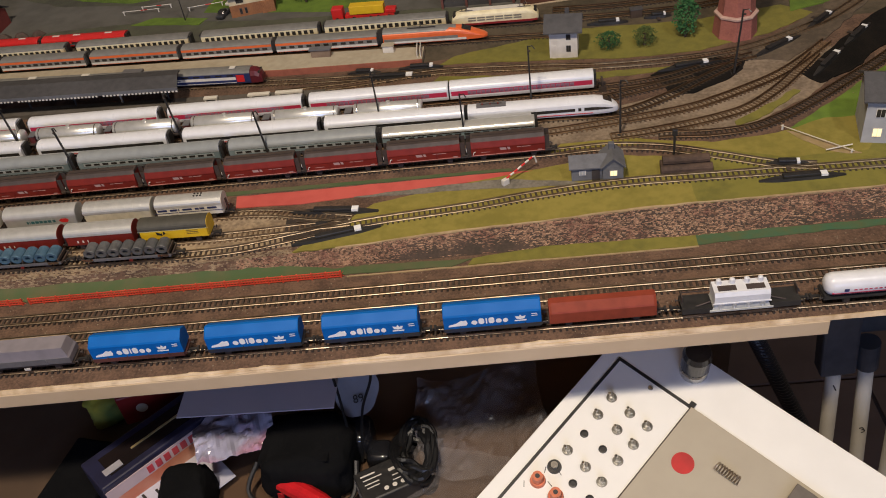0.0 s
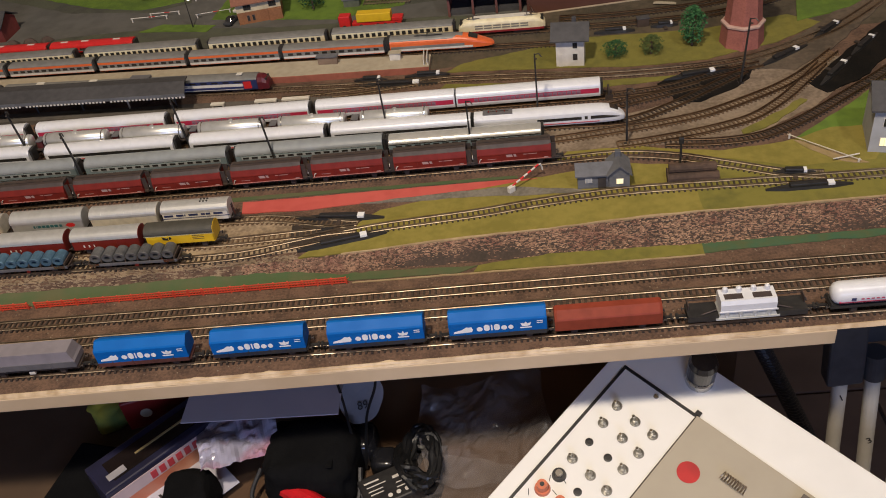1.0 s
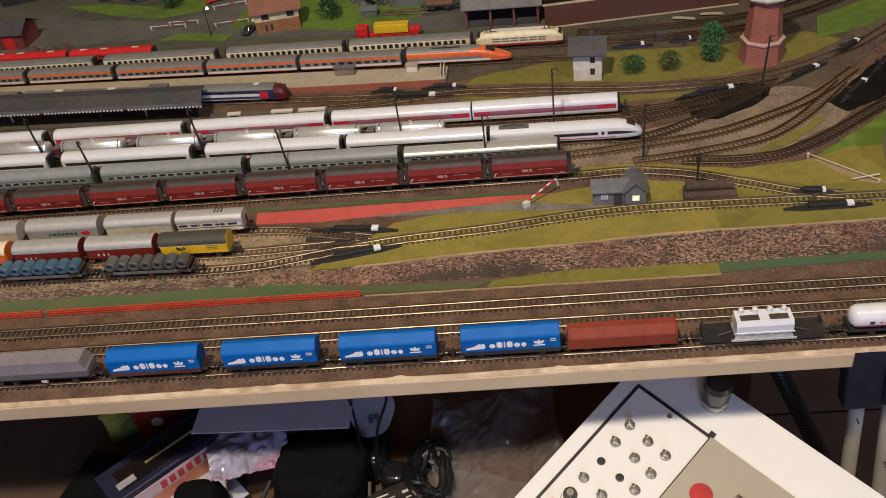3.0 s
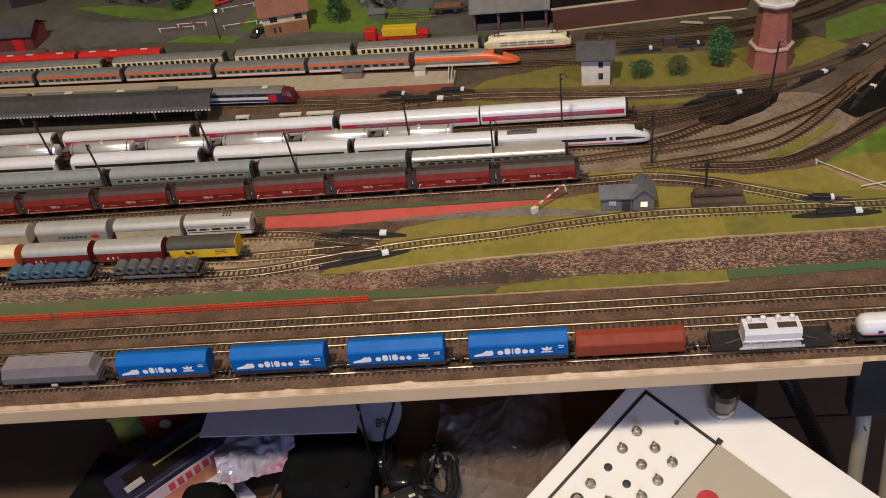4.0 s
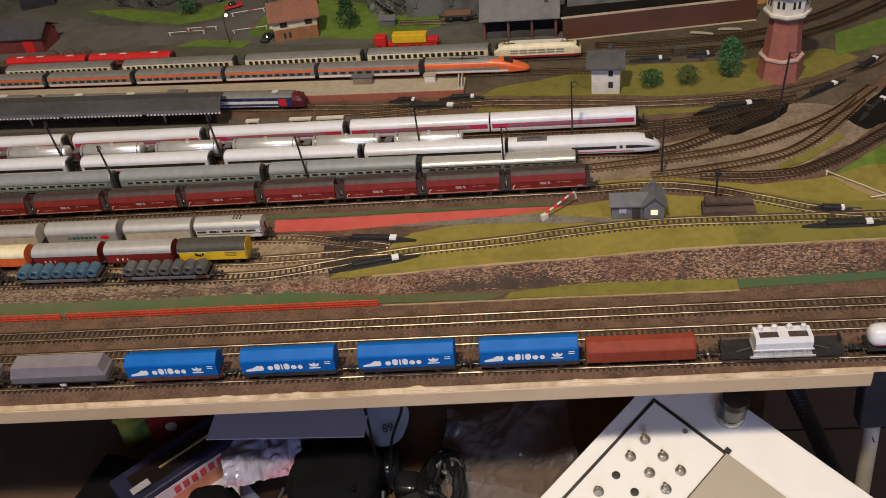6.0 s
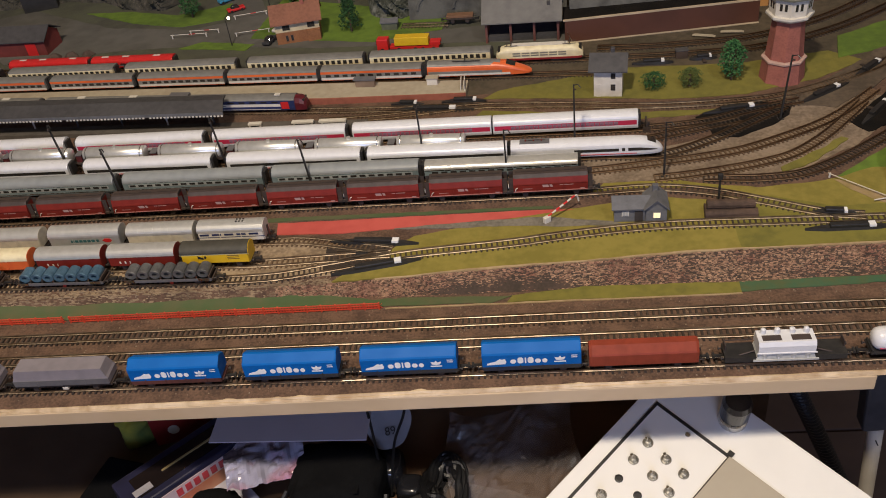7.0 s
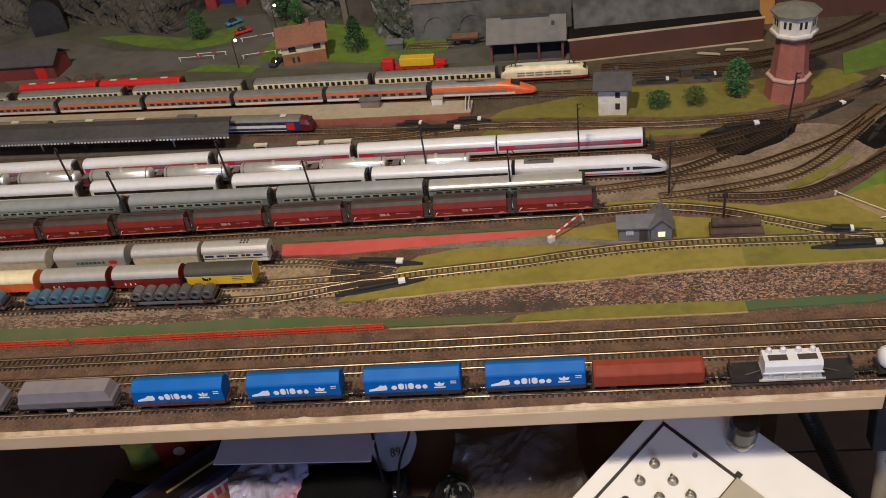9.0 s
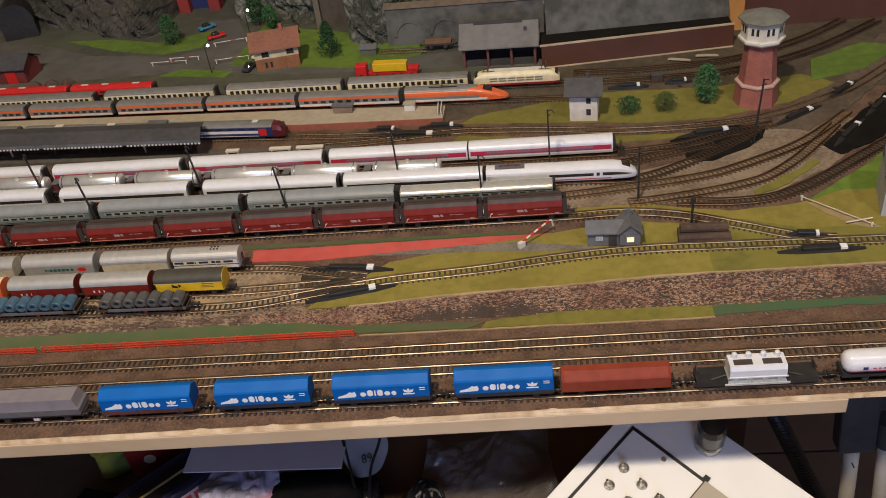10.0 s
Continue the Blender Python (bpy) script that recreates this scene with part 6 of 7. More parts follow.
# ---- stones of the bank ----
bm = bmesh.new()
rng = random.Random(5)
for i in range(13000):
    x = rng.uniform(-0.15, 0.66)
    a, b = foot(x), crest(x)
    s = rng.uniform(-0.06, 1.0)
    y = a + (b - a) * s
    z = ground_z(x, y)
    L, W, H = rng.uniform(0.0014, 0.0040), rng.uniform(0.0004, 0.0009), rng.uniform(0.0003, 0.0008)
    vs = box(bm, -L / 2, L / 2, -W / 2, W / 2, -0.0006, H, L * 0.18, W * 0.2)
    c, sn = math.cos(q := rng.gauss(0, 0.16)), math.sin(q)
    for v in vs:
        px, py = v.co.x, v.co.y
        v.co = (x + c * px - sn * py, y + sn * px + c * py, z + v.co.z + 0.0002 + 0.45 * (sn * px + c * py))
me_ = part("stone_bank", bm, STONE)
nt = STONE.node_tree
geo = nt.nodes.new("ShaderNodeNewGeometry")
hs = [n_ for n_ in nt.nodes if n_.type == "HUE_SAT"][0]
mr_ = nt.nodes.new("ShaderNodeMapRange")
mr_.inputs["To Min"].default_value, mr_.inputs["To Max"].default_value = 0.22, 1.6
nt.links.new(geo.outputs["Random Per Island"], mr_.inputs["Value"])
nt.links.new(mr_.outputs["Result"], hs.inputs["Value"])
tagged(me_, "brown rubble stones covering the bank below the meadow", "stones", kind="stuff")
patch("stone_bed", MORTAR, [(-0.15, 0.1625), (0.66, 0.1625), (0.66, 0.1885), (0.20, 0.1885), (0.03, 0.1790), (-0.14, 0.1700)], 0.0002, 0.001, label="dark bed under the rubble stones", seed=30)
bm = bmesh.new()
for i in range(5200):
    x, y = rng.uniform(-0.7, 0.6), rng.choice((rng.uniform(0.055, 0.15), rng.uniform(0.165, 0.185), rng.uniform(0.3, 0.46)))
    s = rng.uniform(0.0002, 0.0008)
    z = ground_z(x, y)
    box(bm, x - s, x + s, y - s, y + s, z - s, z + s * 0.8, s * 0.4, s * 0.4)
tagged(part("loose_grit", bm, SAND), "loose pale grit scattered along the tracks", "grit", kind="stuff")

# thin tan chips on the bare strip between the goods sidings and the green paint
bm = bmesh.new()
for i in range(2600):
    x = rng.uniform(-0.64, -0.10)
    y = rng.uniform(0.1655, 0.1800) - 0.004 * (x + 0.37)
    z = ground_z(x, y)
    L, W, H = rng.uniform(0.0012, 0.0050), rng.uniform(0.0003, 0.0007), rng.uniform(0.0002, 0.0005)
    vs = box(bm, -L / 2, L / 2, -W / 2, W / 2, -0.0004, H, L * 0.15, W * 0.2)
    c, sn = math.cos(q := rng.gauss(0, 0.14)), math.sin(q)
    for v in vs:
        px, py = v.co.x, v.co.y
        v.co = (x + c * px - sn * py, y + sn * px + c * py, z + v.co.z + 0.0003)
tagged(part("loose_chips", bm, TANSAND_LIT), "thin tan chips strewn below the goods sidings", "chips", kind="stuff")

# ---- back of the layout ----
def rock(name, label, base, height, lean, seed, n=160, m_=64, depth=0.045, material=None):
    """A craggy cliff along a base line of (x, y)."""
    line = smooth_line([(x, y, YARD - 0.004) for x, y in base], 12)
    total = [0.0]
    for a, b in zip(line, line[1:]):
        total.append(total[-1] + (b - a).length)
    vs, fs = [], []
    k = 0
    for i in range(n):
        s = total[-1] * i / (n - 1)
        while k < len(line) - 2 and total[k + 1] < s:
            k += 1
        p = line[k].lerp(line[k + 1], (s - total[k]) / (total[k + 1] - total[k]))
        for j in range(m_):
            h = height * j / (m_ - 1)
            slant = h * 0.75 + p.x * 0.45
            c = Vector((p.x * 14 + h * 6, slant * 30, seed))
            fine = Vector((p.x * 60 + h * 30, slant * 120, seed + 5))
            crag = abs(noise.noise(c)) + 0.5 * abs(noise.noise(c * 2.1)) + 0.42 * abs(noise.noise(fine)) + 0.2 * abs(noise.noise(fine * 2.2))
            y = p.y + lean * h + depth * (0.55 - crag) * min(j / 5, 1)
            vs.append((p.x + 0.005 * noise.noise(c * 3), y, p.z + h + 0.010 * noise.noise(fine * 0.7) * min(j / 5, 1)))
    for i in range(n - 1):
        for j in range(m_ - 1):
            q = i * m_ + j
            fs.append((q, q + m_, q + m_ + 1, q + 1))
    me = bpy.data.meshes.new(name)
    me.from_pydata(vs, [], fs)
    me.materials.append(material or ROCK)
    return tagged(new(name, me), label, "rock", kind="structure")


rock("cliff", "dark brown-grey craggy plaster cliff behind the road", [(-0.95, 0.90), (-0.74, 0.915), (-0.66, 0.925), (-0.58, 0.905)], 0.22, 0.45, 3, 130, material=DARKROCK)
rock("cliff", "grey-green craggy plaster cliff above the meadow", [(-0.60, 0.925), (-0.56, 0.890), (-0.50, 0.860), (-0.455, 0.870), (-0.435, 0.99)], 0.22, 0.5, 5, 150, material=DARKROCK)
rock("cliff", "grey craggy plaster cliff behind the brick house", [(-0.345, 0.99), (-0.33, 0.90), (-0.25, 0.855), (-0.20, 0.845), (-0.185, 0.90)], 0.20, 0.5, 9, 110)
rock("cliff", "grey craggy rock face above the stone wall", [(-0.142, 0.90), (-0.138, 0.775), (-0.10, 0.745), (-0.075, 0.748), (-0.04, 0.790), (0.10, 0.785), (0.25, 0.765), (0.37, 0.755)], 0.20, 0.5, 17, 240)
t = thing("tunnel_portal", "dark arched tunnel mouth in the cliff", "tunnel", pose(-0.690, 0.905, YARD, 0, 0, 20))
arch_ = [(-0.026, 0), (-0.026, 0.030)] + [(-0.026 * math.cos(math.pi * i / 10), 0.030 + 0.026 * math.sin(math.pi * i / 10)) for i in range(1, 10)] + [(0.026, 0.030), (0.026, 0)]
# solid plug: the tunnel's inner darkness is painted as its black colour
part("bore", loft(bmesh.new(), [[(x, y, z) for x, z in arch_] for y in (-0.004, 0.05)]), BLACK, t)
t = thing("viaduct_arch", "brown stone arch between the cliffs", "arch", pose(-0.163, 0.825, YARD, 0, 0, 0))
part("pier", boxes((-0.028, -0.020, 0, 0.03, -0.001, 0.12), (0.020, 0.028, 0, 0.03, -0.001, 0.12)), mat("brown_arch_stone", (0.16, 0.13, 0.10), 0.9, scale=120, bump=0.5), t)
# shade between the piers is put into this darker copy of the stone
part("bore", boxes((-0.020, 0.020, 0.01, 0.03, -0.001, 0.10)), mat("brown_shadowed_stone", (0.09, 0.07, 0.055), 0.9, scale=120, bump=0.5), t)

t = thing("retaining_wall", "grey stone retaining wall with blind arches", "wall", kind="structure")
part("wall", loft(bmesh.new(), [[(-0.076, 0.7380, YARD - 0.001), (0.140, 0.7255, YARD - 0.001), (0.140, 0.7355, YARD - 0.001), (-0.076, 0.7480, YARD - 0.001)], [(-0.076, 0.7480, 0.062), (0.140, 0.7355, 0.062), (0.140, 0.7435, 0.062), (-0.076, 0.7560, 0.062)]]), GREYWALL, t)
part("coping", loft(bmesh.new(), [[(-0.078, 0.7460, z), (0.142, 0.7335, z), (0.142, 0.7495, z), (-0.078, 0.7620, z)] for z in (0.062, 0.0655)]), mat("tan_coping", (0.20, 0.155, 0.11), 0.9, scale=120, bump=0.4), t)
part("upper_wall", loft(bmesh.new(), [[(0.1405, 0.6700, 0.0380), (0.3725, 0.6760, 0.0380), (0.3725, 0.6860, 0.0380), (0.1405, 0.6820, 0.0380)], [(0.1405, 0.6900, 0.079), (0.3725, 0.6960, 0.079), (0.3725, 0.7040, 0.079), (0.1405, 0.7000, 0.079)]]), GREYWALL, t)
part("upper_coping", loft(bmesh.new(), [[(0.1405, 0.6885, z), (0.3725, 0.6945, z), (0.3725, 0.7080, z), (0.1405, 0.7040, z)] for z in (0.079, 0.0815)]), MATS["tan_coping"], t)
for x in (-0.045, 0.005):
    bm = bmesh.new()
    for r0, r1 in ((0.017, 0.0205),):
        pts = [math.pi * i / 12 for i in range(13)]
        yb = 0.7372 - 0.0583 * (x + 0.076)
        loft(bm, [[(x + r0 * math.cos(a), yb + 0.002 + 0.2 * r0 * math.sin(a), YARD + 0.014 + r0 * math.sin(a)), (x + r1 * math.cos(a), yb + 0.002 + 0.2 * r1 * math.sin(a), YARD + 0.014 + r1 * math.sin(a)), (x + r1 * math.cos(a), yb + 0.006 + 0.2 * r1 * math.sin(a), YARD + 0.014 + r1 * math.sin(a)), (x + r0 * math.cos(a), yb + 0.006 + 0.2 * r0 * math.sin(a), YARD + 0.014 + r0 * math.sin(a))] for a in pts])
    part("blind_arch", bm, GREYWALL, t)
bm = bmesh.new()
loft(bm, [[(0.132, 0.6278, z), (0.372, 0.6445, z), (0.372, 0.6515, z), (0.132, 0.6348, z)] for z in (YARD - 0.001, 0.0400)])
tagged(part("fascia_board", bm, FASCIA), "dark brown painted board along the upper track", "board", kind="structure")
for z, yo in ((0.0400, 0.0), (YARD - 0.001, -0.0035)):
    bm = bmesh.new()
    loft(bm, [[(0.130, 0.6273 + yo, zz), (0.372, 0.6440 + yo, zz), (0.372, 0.6470 + yo, zz), (0.130, 0.6303 + yo, zz)] for zz in (z, z + 0.0018)])
    tagged(part("trim", bm, mat("pale_board_edge", (0.50, 0.40, 0.28), 0.7, scale=60)), "pale raw edge of the brown board", "board edge", kind="structure")
bm = bmesh.new()
loft(bm, [[(0.132, 0.6353, z), (0.372, 0.6520, z), (0.372, 0.6840, z), (0.132, 0.6800, z)] for z in (0.030, 0.0375)])
tagged(part("upper_deck", bm, BLACKDIRT), "dark upper track deck behind the brown board", "deck", kind="structure")
tagged(part("post", soft_box(0.3735, 0.3950, 0.690, 0.712, YARD - 0.001, 0.20, 0.001), ORANGEWOOD), "orange-brown wooden post at the tunnel corner", "post", kind="structure")
tagged(part("end_panel", boxes((0.3955, 0.80, 0.694, 0.704, YARD - 0.001, 0.20)), FASCIA), "dark red-brown panel closing the back corner", "panel", kind="structure")
for x, y, a in ((0.30, 0.6125, -20), (0.335, 0.6175, -10)):
    tagged(part("card_offcut", soft_box(-0.014, 0.014, -0.003, 0.003, 0, 0.001, 0.0003, 0.004, 0), CONCRETE, None, at=pose(x, y, YARD + 0.002, 0, 0, a)), "pale card offcut lying by the back track", "card", "card offcuts")

# ---- road scene ----
def street_lamp(x, y, h):
    t = thing("street_lamp", "dark street lamp with lit white globe", "street lamp", pose(x, y, YARD), "street lamps")
    part("pole", rod((0, 0, -0.001), (0, 0, h), 0.0008, 8, 0.0005), BLACK, t)
    part("arm", tube([(0, 0, h), (0.002, 0, h + 0.0012), (0.0042, 0, h + 0.0005)], 0.0004), BLACK, t)
    bm = bmesh.new()
    bmesh.ops.create_icosphere(bm, subdivisions=2, radius=0.0021, matrix=Matrix.Translation((0.0050, 0, h - 0.0012)))
    part("globe", bm, LAMPGLOW, t, "lit white globe")


street_lamp(-0.322, 0.701, 0.042)
street_lamp(-0.288, 0.805, 0.048)

t = thing("lorry", "red lorry with yellow box trailer on the station road", "lorry", pose(-0.069, 0.6430, YARD + 0.0005, 0, 0, -6))
part("cab", soft_box(-0.041, -0.026, -0.0065, 0.0065, 0.0025, 0.0175, 0.0012), RED, t)
part("chassis", soft_box(-0.024, 0.041, -0.0055, 0.0055, 0.0035, 0.0075, 0.0005), RED, t)
part("box_body", soft_box(-0.017, 0.028, -0.0066, 0.0066, 0.0085, 0.0195, 0.0006), YELLOW, t, "yellow box body")
part("tail_bed", soft_box(0.029, 0.043, -0.006, 0.006, 0.0078, 0.0125, 0.0006), RED, t)
for x in (-0.034, -0.012, 0.010, 0.020, 0.034):
    for s in (-1, 1):
        part("wheel", rod((x, s * 0.0045, 0.0028), (x, s * 0.0066, 0.0028), 0.0028, 12), BLACK, t)
part("windscreen", boxes((-0.0414, -0.0408, -0.0055, 0.0055, 0.010, 0.0155)), WINDOW, t)


def car(x, y, a, paint, label):
    t = thing("model_car", label, "car", pose(x, y, YARD + 0.0008, 0, 0, a), "model cars")
    part("body", soft_box(-0.0135, 0.0135, -0.0055, 0.0055, 0.0015, 0.0055, 0.0012), paint, t)
    part("cabin", soft_box(-0.008, 0.006, -0.0048, 0.0048, 0.0052, 0.0092, 0.0008, 0.003, 0.0008), WINDOW, t)
    for px in (-0.008, 0.008):
        for s in (-1, 1):
            part("wheel", rod((px, s * 0.004, 0.002), (px, s * 0.0058, 0.002), 0.002, 10), BLACK, t)


car(-0.372, 0.868, 40, mat("sky_blue_paint", (0.05, 0.25, 0.42), 0.3), "bright blue model car on the cliff road")
car(-0.347, 0.828, 30, RED, "small red model car at the barrier")
car(-0.268, 0.702, 75, mat("dark_grey_paint", (0.05, 0.05, 0.055), 0.3), "small dark model car beside the brick house")
car(-0.262, 0.742, 70, OFFWHITE, "small white model car beside the brick house")
for x, y, a, L in ((-0.395, 0.742, -2, 0.055), (-0.375, 0.752, -2, 0.045), (-0.300, 0.735, 8, 0.05), (-0.318, 0.800, 12, 0.05)):
    t = thing("crossing_gate", "white painted level crossing gate across the road", "barrier", pose(x, y, YARD + 0.001, 0, 0, a), "crossing gates")
    for i in range(6):
        part("arm_piece", rod((-L / 2 + i * L / 6, 0, 0.0048), (-L / 2 + (i + 1) * L / 6, 0, 0.0048), 0.0005, 6), RED if i % 4 == 3 else OFFWHITE, t)
    for s in (-0.46, 0.46):
        part("stand", boxes((s * L - 0.0007, s * L + 0.0007, -0.0007, 0.0007, -0.0015, 0.0054)), OFFWHITE, t)
t = thing("green_shed", "small grey-green shed on the grass", "shed", pose(-0.101, 0.7170, YARD, 0, 0, -3))
part("wall", soft_box(-0.011, 0.011, -0.007, 0.007, -0.001, 0.011, 0.0004), mat("grey_green_wood", (0.12, 0.13, 0.09), 0.8), t)
part("roof", gable_roof(-0.011, 0.011, -0.007, 0.007, 0.0105, 0.0145, 0.0015), GREYSLATE, t)
t = thing("open_truck", "rusty open goods truck on the display siding", "goods wagon", pose(-0.004, 0.7120, YARD + RAILTOP, 0, 0, -4))
part("body", soft_box(-0.018, 0.018, -0.006, 0.006, 0.005, 0.011, 0.0005), mat("rusty_timber", (0.19, 0.10, 0.055), 0.8), t)
underframe(t, 0.018, axles=(-0.010, 0.010))
t = thing("red_fire_house", "red-framed building with dark bay behind the cliff road", "house", pose(-0.405, 0.960, YARD, 0, 0, 0))
part("wall", boxes((-0.034, -0.016, -0.012, 0.012, -0.001, 0.12), (0.016, 0.034, -0.012, 0.012, -0.001, 0.12), (-0.016, 0.016, -0.012, 0.012, 0.07, 0.12)), mat("dark_red_wall", (0.26, 0.03, 0.025), 0.7), t)
part("bay", boxes((-0.016, 0.016, 0.004, 0.012, -0.001, 0.07)), NAVY, t)
t = thing("barn", "dark barn with red doors beside the siding", "barn", pose(-0.640, 0.748, YARD, 0, 0, -4))
part("wall", gable_walls(-0.060, 0.040, -0.022, 0.022, -0.001, 0.022, 0.034), mat("dark_red_boards", (0.17, 0.03, 0.025), 0.8, scale=100), t)
part("roof", gable_roof(-0.060, 0.040, -0.022, 0.022, 0.0215, 0.036, 0.004), DARKROOF, t)
part("door", boxes((0.010, 0.026, -0.0228, -0.0222, 0, 0.018)), RED, t)
for x in (-0.585, -0.560, -0.535):
    tagged(part("scrap_block", soft_box(-0.010, 0.010, -0.006, 0.006, 0, 0.008, 0.001, 0.006, 0.004), mat("dark_scrap", (0.09, 0.06, 0.05), 0.8, second=(0.05, 0.04, 0.035), scale=200, bump=0.6), None, at=pose(x, 0.7080, YARD, 0, 0, x * 900)), "dark rusty scrap block beside the siding", "scrap", "scrap blocks")


# ---- control panel in front of the layout ----
E1, E2 = Vector((0.7163, -0.6719, -0.1881)), Vector((-0.6977, -0.6898, -0.1931))
E3 = E1.cross(E2) * -1
PANEL = Matrix.Translation((0.18278, 0.11909, -0.0997)) @ Matrix((E1, E2, E3)).transposed().to_4x4()
# local axes: x along the short edge, y along the long edge, z out of the panel


def on_panel(x, y, z=0.0):
    return PANEL @ Matrix.Translation((x, y, z))


t = thing("switch_console", "white sloping switch console with black tape lines and beige plate", "console", PANEL)
part("body", soft_box(-0.0165, 0.34, -0.0450, 0.36, -0.022, 0.0, 0.0008), PANELWHITE, t, "white laminate board")
part("edge_line", boxes((-0.0030, 0.0718, 0.0002, 0.0030, 0.0002, 0.0009)), BLACK, t, "black tape line")
part("edge_line", boxes((-0.0030, -0.0004, 0.0032, 0.30, 0.0002, 0.0009)), BLACK, t, "black tape line")
part("plate", soft_box(0.0726, 0.33, 0.0018, 0.34, 0.0003, 0.0028, 0.0004), BEIGE, t, "beige metal plate")
part("plate_gap", boxes((0.0714, 0.0726, 0.0020, 0.34, 0.0002, 0.0010)), DARKFRAME, t)
part("corner_piece", boxes((0.0695, 0.0745, -0.0032, 0.0016, 0.0010, 0.0026)), BLACK, t)


def toggle(x, y, tilt):
    s = thing("toggle_switch", "small chrome toggle switch with washer", "switch", on_panel(x, y, 0.0001), "toggle switches")
    ring = lambda r, z, n=18: [(r * math.cos(2 * math.pi * i / n), r * math.sin(2 * math.pi * i / n), z) for i in range(n)]
    part("washer", loft(bmesh.new(), [ring(0.0046, 0), ring(0.0046, 0.0006)]), CHROME, s)
    part("nut", loft(bmesh.new(), [ring(0.0039, 0.0006, 6), ring(0.0039, 0.0024, 6)]), CHROME, s)
    part("bushing", loft(bmesh.new(), [ring(0.0027, 0.0024), ring(0.0027, 0.0055), ring(0.0020, 0.0058)]), CHROME, s)
    d = Vector((math.cos(tilt) * 0.35, math.sin(tilt) * 0.35, 0.94))
    part("lever", rod(Vector((0, 0, 0.0045)), Vector((0, 0, 0.0045)) + d * 0.0062, 0.0009, 10, 0.0013), STEEL, s)


for i, (x, y) in enumerate(((0.0153, 0.0365), (0.0158, 0.0568), (0.0357, 0.0385), (0.0364, 0.0576), (0.0540, 0.0391), (0.0547, 0.0598), (0.0156, 0.0987), (0.0360, 0.1007), (0.0532, 0.0794), (0.0539, 0.1024), (0.0545, 0.1420), (0.0365, 0.1560))):
    toggle(x, y, 2.3 + 0.3 * (i % 3))
for x, y in ((0.0173, 0.0780), (0.0376, 0.0792), (0.0367, 0.1186), (0.0551, 0.1201)):
    tagged(part("panel_socket", loft(bmesh.new(), [[(r * math.cos(2 * math.pi * i / 16), r * math.sin(2 * math.pi * i / 16), z) for i in range(16)] for r, z in ((0.0036, 0), (0.0036, 0.0008), (0.0024, 0.0010), (0.0022, 0.0004))]), BLACK, None, at=on_panel(x, y)), "round black socket in the white panel", "socket", "panel sockets")
t = thing("rotary_knob", "round dark knob on the white panel", "knob", on_panel(0.0162, 0.1171))
part("skirt", rod((0, 0, 0), (0, 0, 0.003), 0.0062, 20, 0.0056), BLACK, t)
part("cap", rod((0, 0, 0.003), (0, 0, 0.006), 0.0036, 16, 0.003), STEEL, t)
ORANGEPLASTIC = mat("orange_plastic", (0.62, 0.17, 0.08), 0.4, scale=200)
for x, y in ((0.0131, 0.1351), (0.0328, 0.1362)):
    t = thing("banana_socket", "orange plastic banana socket on the panel", "socket", on_panel(x, y), "orange sockets")
    part("collar", rod((0, 0, 0), (0, 0, 0.0035), 0.0068, 20, 0.0062), ORANGEPLASTIC, t)
    part("barrel", rod((0, 0, 0.0035), (0, 0, 0.0115), 0.0048, 16, 0.0044), ORANGEPLASTIC, t)
    part("bore", rod((0, 0, 0.0115), (0, 0, 0.0119), 0.0020, 12), BLACK, t)
for x, y, a in ((0.0225, 0.1180, 0.4), (0.0120, 0.1240, 1.1), (0.0225, 0.1310, 0.2), (0.0060, 0.1445, 0.9)):
    tagged(part("pen_mark", boxes((-0.0028, 0.0028, -0.0003, 0.0003, 0, 0.0002)), BLACK, None, at=on_panel(x, y, 0.0001) @ Matrix.Rotation(a, 4, "Z")), "short handwritten pen stroke on the panel", "mark", "pen strokes")
tagged(part("panel_screw", rod((0, 0, 0), (0, 0, 0.0008), 0.0025, 14, 0.0018), STEEL, None, at=on_panel(0.0352, 0.0076)), "small round screw in the white panel", "screw")
tagged(part("red_disc", rod((0, 0, 0), (0, 0, 0.0006), 0.0093, 36), mat("red_sticker", (0.50, 0.02, 0.02), 0.5, scale=60), None, at=on_panel(0.0950, 0.0482, 0.0028)), "flat red round sticker on the beige plate", "sticker")
# coil spring lying on the plate
sp = []
for i in range(130):
    a = i / 130 * 2 * math.pi * 9
    sp.append((0.117 + 0.021 * i / 130, 0.0340 + 0.0036 * math.cos(a), 0.0028 + 0.0040 + 0.0036 * math.sin(a)))
tagged(part("coil_spring", tube(sp, 0.0005), RAIL, None, at=PANEL.copy()), "shiny coil spring lying on the beige plate", "spring")
t = thing("dark_block", "dark block on the beige plate", "block", on_panel(0.1850, 0.0140, 0.0028))
part("body", soft_box(-0.012, 0.03, -0.006, 0.02, 0, 0.008, 0.0006), mat("taupe_block", (0.13, 0.11, 0.09), 0.6), t)
t = thing("chrome_knob", "black pawn-like knob on a chrome ring", "knob", on_panel(0.0545, -0.0290))
prof = ((0.0125, 0), (0.0125, 0.007), (0.0115, 0.0085))
ring = lambda r, z: [(r * math.cos(2 * math.pi * i / 28), r * math.sin(2 * math.pi * i / 28), z) for i in range(28)]
part("ring", loft(bmesh.new(), [ring(r, z) for r, z in prof]), STEEL, t, "polished chrome ring", smooth=False)
part("barrel", loft(bmesh.new(), [ring(r, z) for r, z in ((0.0110, 0.0085), (0.0125, 0.012), (0.0125, 0.030), (0.0105, 0.036), (0.004, 0.038))]), mat("gloss_black", (0.012, 0.012, 0.014), 0.15), t)

